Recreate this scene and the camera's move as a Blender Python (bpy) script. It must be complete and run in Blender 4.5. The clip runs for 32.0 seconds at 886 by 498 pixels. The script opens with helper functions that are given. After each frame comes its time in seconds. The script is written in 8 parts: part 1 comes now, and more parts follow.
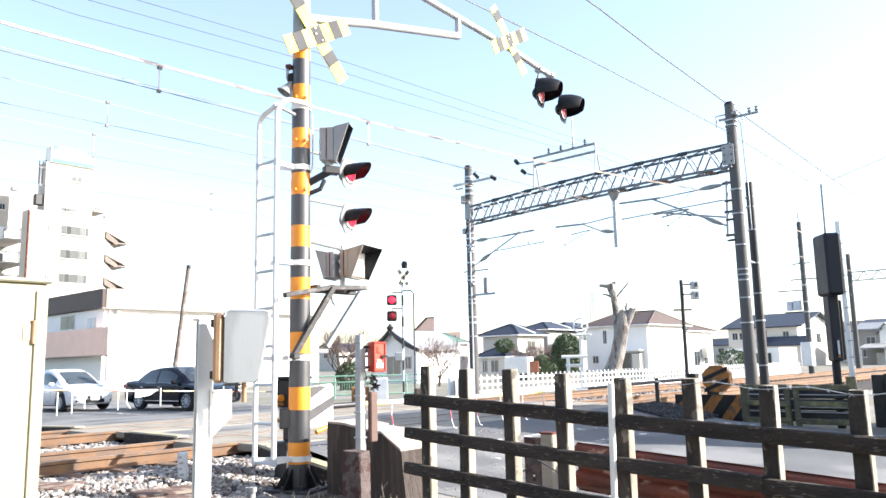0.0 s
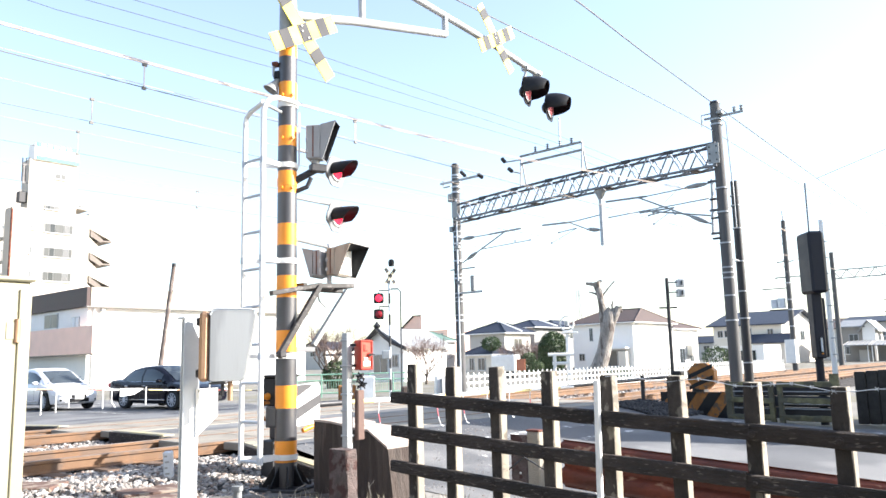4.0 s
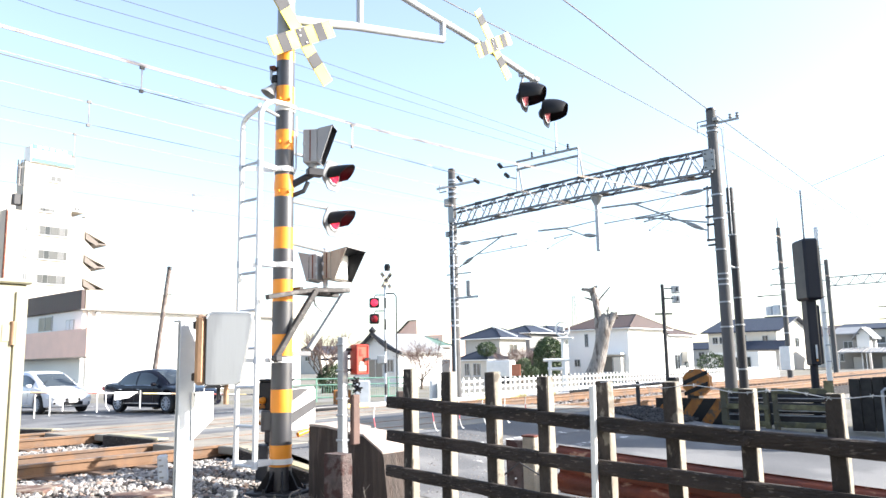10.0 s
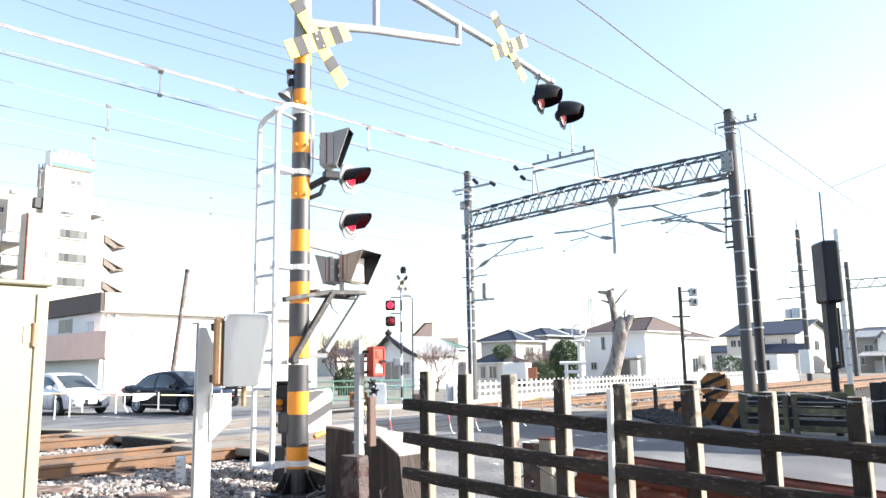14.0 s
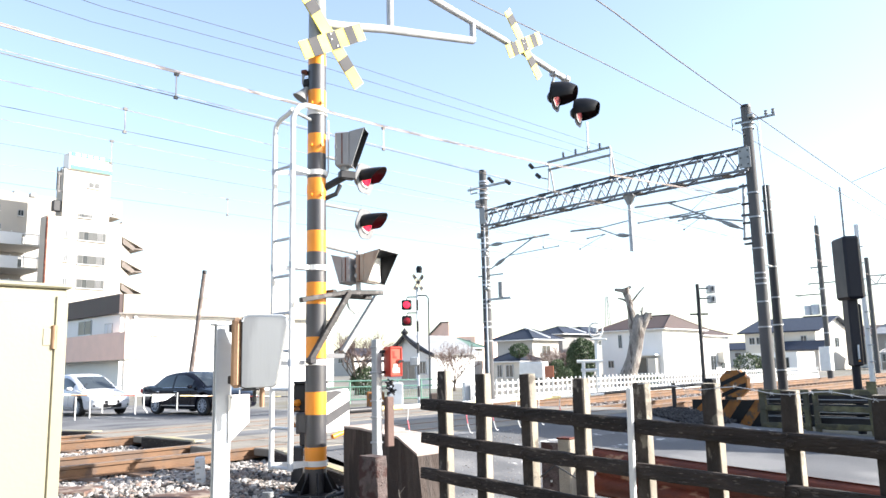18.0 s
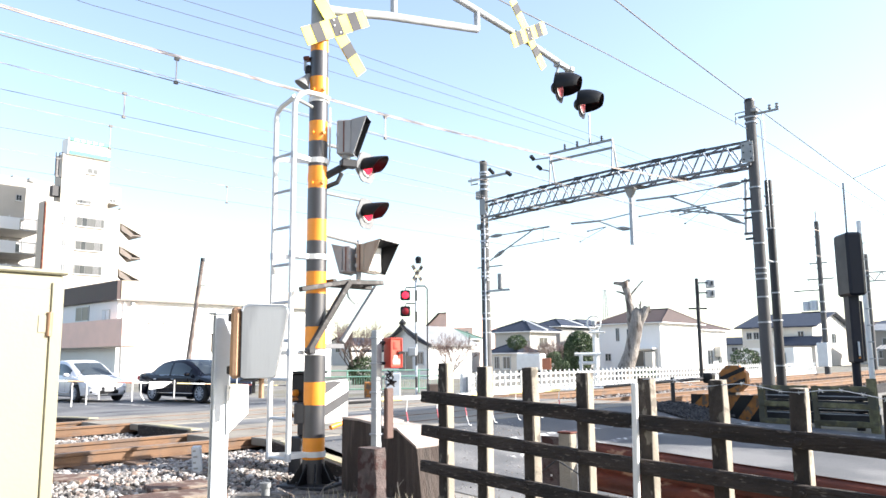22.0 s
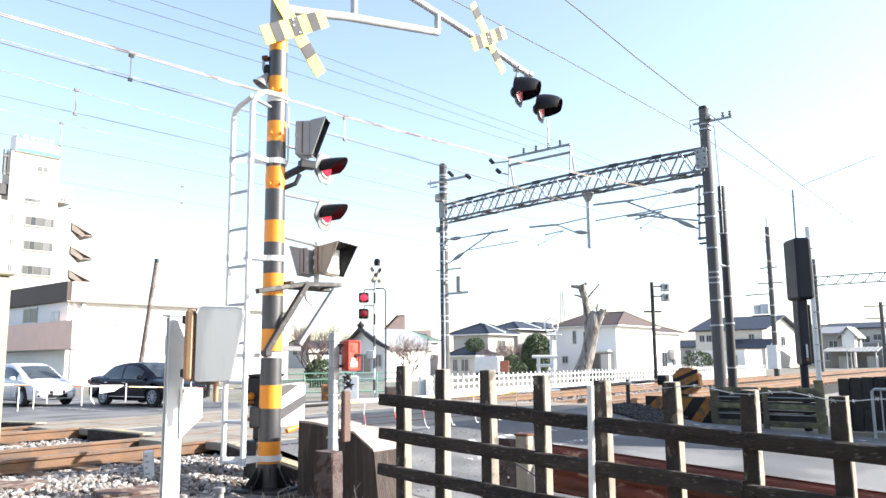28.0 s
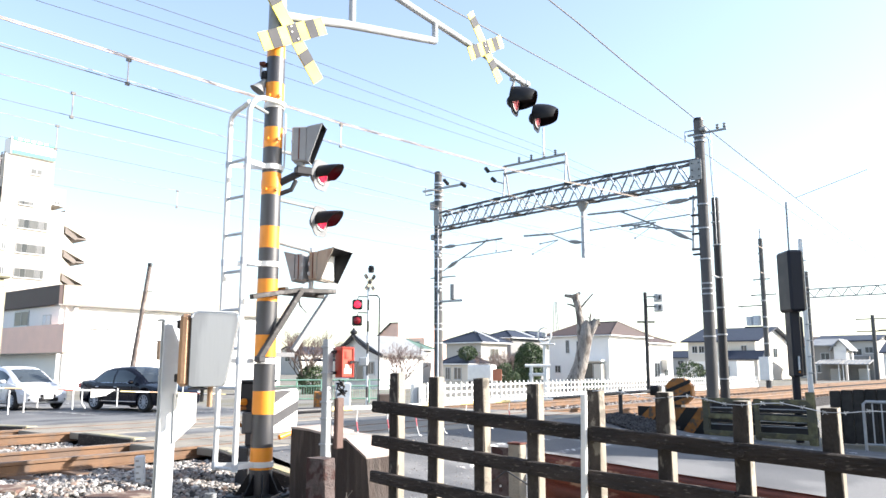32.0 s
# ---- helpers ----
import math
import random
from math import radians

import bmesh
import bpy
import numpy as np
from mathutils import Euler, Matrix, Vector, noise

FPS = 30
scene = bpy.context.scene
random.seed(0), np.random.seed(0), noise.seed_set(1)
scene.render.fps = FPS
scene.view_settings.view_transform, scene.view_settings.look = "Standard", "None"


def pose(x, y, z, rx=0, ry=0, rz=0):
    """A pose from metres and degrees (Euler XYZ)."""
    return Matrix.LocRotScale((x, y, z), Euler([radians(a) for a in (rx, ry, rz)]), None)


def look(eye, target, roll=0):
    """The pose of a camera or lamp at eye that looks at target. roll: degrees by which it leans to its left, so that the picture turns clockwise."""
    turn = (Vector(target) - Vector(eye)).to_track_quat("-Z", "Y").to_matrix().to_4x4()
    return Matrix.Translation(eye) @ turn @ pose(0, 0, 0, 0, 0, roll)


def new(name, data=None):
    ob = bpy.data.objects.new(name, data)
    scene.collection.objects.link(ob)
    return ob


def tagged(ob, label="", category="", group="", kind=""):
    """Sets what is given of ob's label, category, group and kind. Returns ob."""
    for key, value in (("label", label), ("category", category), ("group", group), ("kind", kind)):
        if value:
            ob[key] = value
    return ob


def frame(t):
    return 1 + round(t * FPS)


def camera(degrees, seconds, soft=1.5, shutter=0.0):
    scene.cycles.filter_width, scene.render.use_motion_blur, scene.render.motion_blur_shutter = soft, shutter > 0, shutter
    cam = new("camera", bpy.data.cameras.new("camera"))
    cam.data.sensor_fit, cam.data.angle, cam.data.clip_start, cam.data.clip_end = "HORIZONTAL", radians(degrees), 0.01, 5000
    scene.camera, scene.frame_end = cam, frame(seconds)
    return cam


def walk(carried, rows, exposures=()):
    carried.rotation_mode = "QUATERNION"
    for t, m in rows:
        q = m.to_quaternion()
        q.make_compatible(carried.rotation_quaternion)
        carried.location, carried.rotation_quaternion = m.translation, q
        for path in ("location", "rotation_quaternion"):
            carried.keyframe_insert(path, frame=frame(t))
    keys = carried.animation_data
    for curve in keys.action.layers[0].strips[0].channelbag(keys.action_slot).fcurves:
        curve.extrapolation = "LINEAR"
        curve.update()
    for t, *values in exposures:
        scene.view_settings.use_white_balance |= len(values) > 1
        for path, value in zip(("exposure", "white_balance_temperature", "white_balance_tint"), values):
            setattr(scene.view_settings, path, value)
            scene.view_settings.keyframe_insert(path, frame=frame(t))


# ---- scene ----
# camera: hand-held, turning and swaying on the spot
cam = camera(60.3, 32.0)
# seconds, place, pitch, roll, yaw
ROWS = [
    (0.0, -0.0368, -0.1175, 1.4876, 8.446, 1.236, -48.045),
    (0.5, -0.0402, -0.1153, 1.4841, 8.440, 1.271, -47.839),
    (1.0, -0.0399, -0.1143, 1.4846, 8.332, 1.185, -47.674),
    (1.5, -0.0359, -0.1103, 1.4850, 8.301, 1.229, -48.286),
    (2.0, -0.0388, -0.1191, 1.4832, 8.387, 1.398, -48.585),
    (2.5, -0.0352, -0.1203, 1.4849, 8.351, 1.500, -48.857),
    (3.0, -0.0320, -0.1135, 1.4857, 8.212, 1.521, -48.845),
    (3.5, -0.0410, -0.1251, 1.4862, 8.273, 1.422, -49.072),
    (5.5, -0.0380, -0.1102, 1.4870, 8.338, 1.056, -48.701),
    (6.0, -0.0408, -0.1145, 1.4866, 8.371, 1.177, -48.988),
    (6.5, -0.0391, -0.1050, 1.4840, 8.363, 1.071, -49.170),
    (7.0, -0.0411, -0.1184, 1.4875, 8.361, 1.102, -49.342),
    (7.5, -0.0404, -0.1085, 1.4868, 8.359, 0.923, -48.695),
    (8.0, -0.0439, -0.1072, 1.4867, 8.329, 0.903, -48.574),
    (8.5, -0.0453, -0.1109, 1.4861, 8.420, 0.930, -48.583),
    (9.0, -0.0434, -0.1142, 1.4873, 8.528, 0.987, -49.108),
    (9.5, -0.0474, -0.1189, 1.4895, 8.634, 1.001, -49.551),
    (10.0, -0.0506, -0.1219, 1.4852, 8.645, 1.068, -49.374),
    (10.5, -0.0486, -0.1205, 1.4835, 8.588, 0.900, -48.988),
    (11.0, -0.0444, -0.1061, 1.4863, 8.508, 0.883, -48.882),
    (11.5, -0.0501, -0.1166, 1.4838, 8.463, 0.835, -48.669),
    (12.0, -0.0448, -0.1102, 1.4859, 8.410, 0.800, -48.614),
    (12.5, -0.0544, -0.1245, 1.4844, 8.577, 0.846, -48.998),
    (13.0, -0.0536, -0.1165, 1.4843, 8.699, 0.987, -48.950),
    (13.5, -0.0493, -0.1241, 1.4846, 8.947, 1.238, -48.931),
    (14.0, -0.0525, -0.1193, 1.4828, 8.859, 0.934, -48.190),
    (14.5, -0.0471, -0.1132, 1.4856, 8.741, 1.017, -48.210),
    (16.5, -0.0194, -0.0510, 1.4939, 8.880, 1.181, -49.065),
    (17.0, 0.0052, -0.0167, 1.5010, 8.852, 0.987, -47.939),
    (17.5, 0.0165, -0.0090, 1.5027, 8.833, 0.969, -47.221),
    (18.0, -0.0406, -0.0930, 1.4882, 8.818, 1.249, -46.974),
    (18.5, -0.0581, -0.1174, 1.4816, 8.696, 1.013, -47.371),
    (19.0, -0.0175, -0.0463, 1.4967, 9.277, 1.113, -48.371),
    (19.5, -0.0003, -0.0249, 1.5009, 9.303, 1.106, -48.104),
    (20.0, -0.0018, -0.0189, 1.4979, 9.185, 1.028, -48.304),
    (20.5, 0.0030, -0.0088, 1.5019, 8.907, 0.864, -48.112),
    (21.0, 0.0041, 0.0026, 1.5005, 8.485, 0.387, -47.413),
    (21.5, 0.0082, 0.0057, 1.5006, 8.217, 0.519, -47.182),
    (22.0, 0.0062, 0.0047, 1.5026, 8.125, 0.489, -47.205),
    (22.5, 0.0033, 0.0041, 1.5011, 8.223, 0.264, -47.315),
    (23.0, 0.0059, 0.0035, 1.5017, 8.258, 0.122, -47.717),
    (23.5, 0.0086, 0.0099, 1.5019, 8.201, 0.341, -48.215),
    (24.0, 0.0029, 0.0027, 1.5005, 7.790, 0.040, -47.260),
    (24.5, 0.0147, 0.0158, 1.5016, 7.261, -0.060, -46.692),
    (25.0, 0.0119, 0.0180, 1.5032, 7.600, 0.153, -48.267),
    (25.5, 0.0130, 0.0163, 1.5032, 7.636, 0.071, -48.491),
    (27.5, 0.0111, 0.0081, 1.5033, 8.140, 0.355, -50.661),
    (28.0, 0.0110, 0.0064, 1.5034, 8.286, 0.540, -50.306),
    (28.5, 0.0073, 0.0099, 1.5026, 8.330, 0.255, -50.382),
    (29.0, 0.0165, 0.0076, 1.5020, 8.444, 0.571, -50.483),
    (29.5, 0.0099, 0.0053, 1.5010, 8.541, 0.483, -50.782),
    (30.0, 0.0094, 0.0045, 1.4990, 8.527, 0.540, -49.982),
    (30.5, -0.0000, 0.0034, 1.5044, 8.462, 0.235, -49.460),
    (31.0, -0.0015, 0.0036, 1.5030, 8.566, -0.065, -49.790),
    (31.5, -0.0012, 0.0064, 1.5020, 8.696, 0.037, -50.581),
    (32.0, -0.0088, 0.0035, 1.5009, 8.873, -0.088, -50.848),
]
walk(cam, [(t, pose(x, y, z, 90 + pitch, roll, yaw)) for t, x, y, z, pitch, roll, yaw in ROWS], exposures=[(0.0, 1.51), (13.2, 1.50), (14.0, 1.36), (17.0, 1.33), (32.0, 1.33)])

# ---- world and sun ----
SUN_FROM = Vector((0.63, -0.78, 0.52)).normalized()
sky_world = bpy.data.worlds.new("sky")
scene.world = sky_world
sky_world.use_nodes = True
_nt = sky_world.node_tree
_sky = _nt.nodes.new("ShaderNodeTexSky")
_sky.sky_type = "NISHITA"
_sky.sun_disc = False
_sky.sun_elevation = math.asin(SUN_FROM.z)
_sky.sun_rotation = math.atan2(SUN_FROM.x, SUN_FROM.y)
_sky.air_density, _sky.dust_density, _sky.ozone_density = 1.0, 1.2, 1.0
_haze = _nt.nodes.new("ShaderNodeMix")
_haze.data_type, _haze.blend_type = "RGBA", "ADD"
_haze.inputs[0].default_value = 1.0
_haze.inputs[7].default_value = (0.355, 0.32, 0.305, 1)  # thin bright winter haze
_nt.links.new(_sky.outputs["Color"], _haze.inputs[6])
_nt.links.new(_haze.outputs[2], _nt.nodes["Background"].inputs["Color"])
_nt.nodes["Background"].inputs["Strength"].default_value = 0.14
sun_data = bpy.data.lights.new("sun", "SUN")
sun_data.energy, sun_data.angle, sun_data.color = 5.6, radians(0.55), (1.0, 0.95, 0.89)
sun_lamp = new("sun", sun_data)
sun_lamp.matrix_basis = look(SUN_FROM * 50, (0, 0, 0))


# ---- materials ----
def mat(name, color, rough=0.6, metal=0.0, dark=0.75, scale=6.0, fine=60.0, bump=0.15, second=None, amount=0.35,
        second_scale=1.5, stretch=(1, 1, 1), each=0.0, spec=0.5, depth=0.02):
    """Painted, mineral or metal surface: two scales of tone, fine relief, an optional second colour in worn patches."""
    m = bpy.data.materials.new(name)
    m.use_nodes = True
    nt = m.node_tree
    b = nt.nodes["Principled BSDF"]
    b.inputs["Metallic"].default_value = metal
    b.inputs["Specular IOR Level"].default_value = spec
    co = nt.nodes.new("ShaderNodeTexCoord")
    mp = nt.nodes.new("ShaderNodeMapping")
    mp.inputs["Scale"].default_value = stretch
    nt.links.new(co.outputs["Object"], mp.inputs["Vector"])

    def nz(s, d=4):
        n = nt.nodes.new("ShaderNodeTexNoise")
        n.inputs["Scale"].default_value = s
        n.inputs["Detail"].default_value = d
        nt.links.new(mp.outputs["Vector"], n.inputs["Vector"])
        return n

    def mix(fac, a, c, mode="MIX"):
        n = nt.nodes.new("ShaderNodeMix")
        n.data_type, n.blend_type = "RGBA", mode
        for sock, v in ((n.inputs[0], fac), (n.inputs[6], a), (n.inputs[7], c)):
            if hasattr(v, "links"):
                nt.links.new(v, sock)
            else:
                sock.default_value = v
        return n.outputs[2]

    def ramp(src, lo, hi):
        r = nt.nodes.new("ShaderNodeMapRange")
        r.inputs["From Min"].default_value, r.inputs["From Max"].default_value = lo, hi
        nt.links.new(src, r.inputs["Value"])
        return r.outputs["Result"]

    c4 = (*color, 1)
    low = (*[v * dark for v in color], 1)
    big, small = nz(scale), nz(fine, 6)
    col = mix(ramp(big.outputs["Fac"], 0.35, 0.65), low, c4)
    col = mix(ramp(small.outputs["Fac"], 0.3, 0.7), mix(0.35, col, low), col)
    if second:
        patch = nz(second_scale, 8)
        col = mix(ramp(patch.outputs["Fac"], 0.68 - amount * 0.5, 0.74 - amount * 0.5), col, (*second, 1))
    if each:
        info = nt.nodes.new("ShaderNodeObjectInfo")
        dim = nt.nodes.new("ShaderNodeMapRange")
        dim.inputs["To Min"].default_value, dim.inputs["To Max"].default_value = 1 - each, 1 + each
        nt.links.new(info.outputs["Random"], dim.inputs["Value"])
        hs = nt.nodes.new("ShaderNodeHueSaturation")
        nt.links.new(dim.outputs["Result"], hs.inputs["Value"])
        nt.links.new(col, hs.inputs["Color"])
        col = hs.outputs["Color"]
    nt.links.new(col, b.inputs["Base Color"])
    rr = nt.nodes.new("ShaderNodeMapRange")
    rr.inputs["To Min"].default_value, rr.inputs["To Max"].default_value = max(0.03, rough - 0.12), min(1, rough + 0.12)
    nt.links.new(big.outputs["Fac"], rr.inputs["Value"])
    nt.links.new(rr.outputs["Result"], b.inputs["Roughness"])
    if bump:
        bp = nt.nodes.new("ShaderNodeBump")
        bp.inputs["Strength"].default_value, bp.inputs["Distance"].default_value = bump, depth
        nt.links.new(small.outputs["Fac"], bp.inputs["Height"])
        nt.links.new(bp.outputs["Normal"], b.inputs["Normal"])
    return m


def island_mat(name, colors, rough=0.9, scale=30.0):
    """Stones or leaves whose tone differs from piece to piece."""
    m = bpy.data.materials.new(name)
    m.use_nodes = True
    nt = m.node_tree
    b = nt.nodes["Principled BSDF"]
    g = nt.nodes.new("ShaderNodeNewGeometry")
    r = nt.nodes.new("ShaderNodeValToRGB")
    r.color_ramp.elements.remove(r.color_ramp.elements[1])
    for i, c in enumerate(colors):
        e = r.color_ramp.elements[0] if i == 0 else r.color_ramp.elements.new(i / max(1, len(colors) - 1))
        e.color = (*c, 1)
    nt.links.new(g.outputs["Random Per Island"], r.inputs["Fac"])
    n = nt.nodes.new("ShaderNodeTexNoise")
    n.inputs["Scale"].default_value = scale
    mx = nt.nodes.new("ShaderNodeMix")
    mx.data_type, mx.blend_type = "RGBA", "MULTIPLY"
    mx.inputs[0].default_value = 0.45
    nt.links.new(r.outputs["Color"], mx.inputs[6])
    nt.links.new(n.outputs["Fac"], mx.inputs[7])
    nt.links.new(mx.outputs[2], b.inputs["Base Color"])
    b.inputs["Roughness"].default_value = rough
    return m


def glow_mat(name, color, strength):
    m = bpy.data.materials.new(name)
    m.use_nodes = True
    b = m.node_tree.nodes["Principled BSDF"]
    b.inputs["Base Color"].default_value = (*color, 1)
    b.inputs["Roughness"].default_value = 0.25
    b.inputs["Emission Color"].default_value = (*color, 1)
    b.inputs["Emission Strength"].default_value = strength
    return m


def glass_mat(name, color, rough=0.05):
    m = bpy.data.materials.new(name)
    m.use_nodes = True
    b = m.node_tree.nodes["Principled BSDF"]
    b.inputs["Base Color"].default_value = (*color, 1)
    b.inputs["Roughness"].default_value = rough
    b.inputs["Specular IOR Level"].default_value = 0.4
    b.inputs["Coat Weight"].default_value = 0.1
    return m


ASPHALT = mat("asphalt", (0.135, 0.137, 0.142), 0.85, scale=0.7, fine=90, bump=0.5, dark=0.7, second=(0.17, 0.17, 0.17), amount=0.4, second_scale=0.35)
OLD_ASPHALT = mat("worn_asphalt", (0.30, 0.29, 0.27), 0.9, scale=0.9, fine=110, bump=0.6, dark=0.75, second=(0.24, 0.23, 0.21), amount=0.4, second_scale=0.6)
SOIL = mat("soil", (0.235, 0.222, 0.20), 0.95, scale=0.6, fine=25, bump=0.6, dark=0.6, second=(0.15, 0.14, 0.10), amount=0.4, second_scale=0.3, depth=0.04)
BALLAST_BED = mat("ballast_bed", (0.10, 0.088, 0.075), 0.95, scale=9, fine=28, bump=1.0, dark=0.4, depth=0.06)
DARK_BED = mat("dark_ballast_bed", (0.045, 0.036, 0.031), 0.95, scale=9, fine=28, bump=1.0, dark=0.4, depth=0.06)
STONE = island_mat("ballast_stone", [(0.05, 0.047, 0.045), (0.20, 0.188, 0.178), (0.38, 0.36, 0.34), (0.28, 0.205, 0.165), (0.48, 0.46, 0.44), (0.60, 0.58, 0.56)])
# darker copy of the ballast stone; shade is put into its colour
SHADED_STONE = island_mat("shaded_dark_ballast", [(0.02, 0.02, 0.022), (0.05, 0.05, 0.053), (0.09, 0.088, 0.09)])
RUSTY_RAIL = mat("rusted_rail", (0.215, 0.122, 0.068), 0.75, 0.1, scale=3, fine=70, bump=0.3, dark=0.65, second=(0.13, 0.085, 0.06), amount=0.3, second_scale=2.5)
RAIL_TOP = mat("dull_rail_head", (0.26, 0.195, 0.155), 0.5, 0.5, scale=3, fine=80, bump=0.05)
SLEEPER = mat("sleeper_wood", (0.16, 0.10, 0.065), 0.9, scale=3, fine=40, bump=0.6, dark=0.5, stretch=(1, 0.2, 1), each=0.15)
CROSS_PANEL = mat("crossing_panel", (0.27, 0.245, 0.205), 0.85, scale=2, fine=60, bump=0.4, each=0.08)
EDGE_YELLOW = mat("worn_yellow_edge", (0.44, 0.38, 0.22), 0.75, scale=3, fine=30, second=(0.3, 0.27, 0.2), amount=0.5, second_scale=4)
BLACK_PAINT = mat("black_paint", (0.010, 0.010, 0.012), 0.45, scale=3, fine=40, bump=0.08, dark=0.7, spec=0.3)
YELLOW_PAINT = mat("orange_yellow_paint", (0.84, 0.30, 0.025), 0.4, scale=3, fine=40, bump=0.08, dark=0.88)
SIGN_YELLOW = mat("sign_yellow", (0.80, 0.66, 0.045), 0.6, scale=3, fine=30, bump=0.02, dark=0.92)
STRIPE_GREY = mat("faded_grey_stripe", (0.085, 0.085, 0.09), 0.65, scale=4, fine=30, bump=0.02, spec=0.25)
SIGN_BLACK = mat("sign_grey_black", (0.042, 0.042, 0.047), 0.65, scale=4, fine=30, bump=0.02, spec=0.25)
WHITE_PAINT = mat("white_paint", (0.78, 0.78, 0.76), 0.5, scale=3, fine=40, bump=0.08, dark=0.9)
GREY_PAINT = mat("grey_paint", (0.30, 0.31, 0.31), 0.5, scale=4, fine=50, bump=0.08)
DARK_STEEL = mat("dark_steel", (0.032, 0.032, 0.036), 0.5, 0.2, scale=5, fine=50, bump=0.1)
GALV = mat("galvanised_steel", (0.42, 0.44, 0.46), 0.45, 0.35, scale=7, fine=40, bump=0.06, dark=0.8)
ALU = mat("brushed_aluminium", (0.46, 0.50, 0.56), 0.42, 0.25, scale=2, fine=90, bump=0.04, stretch=(1, 1, 0.12), dark=0.86, second=(0.62, 0.65, 0.68), amount=0.3, second_scale=4)
CASE_ALU = mat("brushed_sheet_aluminium", (0.60, 0.615, 0.63), 0.36, 0.92, scale=2, fine=90, bump=0.04, stretch=(1, 1, 0.12), dark=0.9, second=(0.70, 0.72, 0.73), amount=0.3, second_scale=4)
POLE_BLACK = mat("weathered_black_paint", (0.028, 0.028, 0.034), 0.46, scale=3, fine=40, bump=0.06, dark=0.75, spec=1.0)
ZINC = mat("dull_white_zinc", (0.54, 0.58, 0.63), 0.5, 0.15, scale=5, fine=50, bump=0.05, dark=0.85)
DARK_BEAM = mat("grimy_brown_grey_steel", (0.040, 0.036, 0.035), 0.6, 0.1, scale=6, fine=50, bump=0.2, dark=0.6, second=(0.09, 0.083, 0.08), amount=0.25, second_scale=9)
COPPER = mat("reddish_steel", (0.42, 0.26, 0.16), 0.5, 0.3, scale=6, fine=60)
CREAM = mat("cream_paint", (0.285, 0.27, 0.195), 0.5, scale=2, fine=40, bump=0.05, dark=0.96)
FENCE_WOOD = mat("weathered_sleeper_timber", (0.052, 0.041, 0.036), 0.9, scale=7, fine=55, bump=1.0, dark=0.3, stretch=(1, 0.22, 1), second=(0.11, 0.092, 0.08), amount=0.14, second_scale=60, each=0.15, depth=0.03)
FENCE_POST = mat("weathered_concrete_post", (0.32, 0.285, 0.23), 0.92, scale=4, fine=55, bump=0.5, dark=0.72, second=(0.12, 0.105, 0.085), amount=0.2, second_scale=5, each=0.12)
CONCRETE = mat("stained_concrete", (0.165, 0.122, 0.103), 0.9, scale=2.5, fine=45, bump=0.7, dark=0.5, stretch=(1, 1, 0.6), second=(0.08, 0.058, 0.048), amount=0.34, second_scale=2)
CONCRETE_POLE = mat("grey_concrete_pole", (0.105, 0.104, 0.105), 0.85, scale=2, fine=60, bump=0.3, dark=0.75, stretch=(1, 1, 0.3))
RUST = mat("rust_red_steel", (0.17, 0.038, 0.016), 0.6, 0.15, scale=4, fine=40, bump=0.5, dark=0.4, second=(0.36, 0.20, 0.12), amount=0.13, second_scale=6, stretch=(1, 0.5, 1))
PALE_YELLOW = mat("faded_pale_yellow_paint", (0.74, 0.62, 0.30), 0.6, scale=3, fine=30, bump=0.03, dark=0.85)
GREY_CLAD = mat("blue_grey_cladding", (0.15, 0.165, 0.185), 0.6, scale=1, fine=15, bump=0.1, dark=0.8, stretch=(1, 6, 0.3))
RED = mat("signal_red_paint", (0.46, 0.035, 0.018), 0.4, scale=4, fine=30, bump=0.03, dark=0.88)
RED_LIT = glow_mat("lit_red_lens", (0.95, 0.025, 0.06), 0.8)
RED_DULL = mat("unlit_red_lens", (0.30, 0.012, 0.02), 0.2, scale=8, fine=60, bump=0.2)
WIRE = mat("wire", (0.17, 0.165, 0.16), 0.7, 0.0, bump=0, spec=0.4)
FEEDER = mat("dark_feeder_cable", (0.08, 0.075, 0.07), 0.75, 0.0, bump=0, spec=0.2)
WIRE_BRIGHT = mat("copper_wire_bright", (0.62, 0.52, 0.46), 0.4, 0.7, bump=0)
INSULATOR = mat("brown_porcelain", (0.018, 0.014, 0.014), 0.35, bump=0)
GLASS_DARK = glass_mat("dark_window_glass", (0.03, 0.036, 0.04))
GLASS_PALE = glass_mat("pale_window_glass", (0.06, 0.07, 0.07), 0.12)
TYRE = mat("tyre_rubber", (0.02, 0.02, 0.02), 0.8, bump=0.2)
ORANGE_RED = mat("pale_orange_red_panel", (0.50, 0.085, 0.05), 0.45, scale=4, fine=30, bump=0.02, dark=0.9)
BROWN_BOARD = mat("faded_red_brown_board", (0.15, 0.095, 0.08), 0.85, scale=4, fine=40, bump=0.4)
RUST_SLAB = mat("rust_brown_slab", (0.15, 0.085, 0.065), 0.9, scale=4, fine=45, bump=0.6, dark=0.5, second=(0.24, 0.19, 0.15), amount=0.35, second_scale=5)
BEAM_DARK = mat("grimy_dark_beam_paint", (0.10, 0.097, 0.105), 0.6, 0.1, scale=4, fine=50, bump=0.1)
BEAM_GREY = mat("dull_grey_beam_paint", (0.17, 0.175, 0.185), 0.6, 0.1, scale=4, fine=50, bump=0.1)
PLATE_GREY = mat("dull_grey_plate", (0.17, 0.175, 0.18), 0.55, scale=4, fine=50, bump=0.05)
PEELING = mat("peeling_dark_paint", (0.13, 0.098, 0.092), 0.9, scale=9, fine=45, bump=0.9, dark=0.5, second=(0.055, 0.025, 0.022), amount=0.36, second_scale=6)
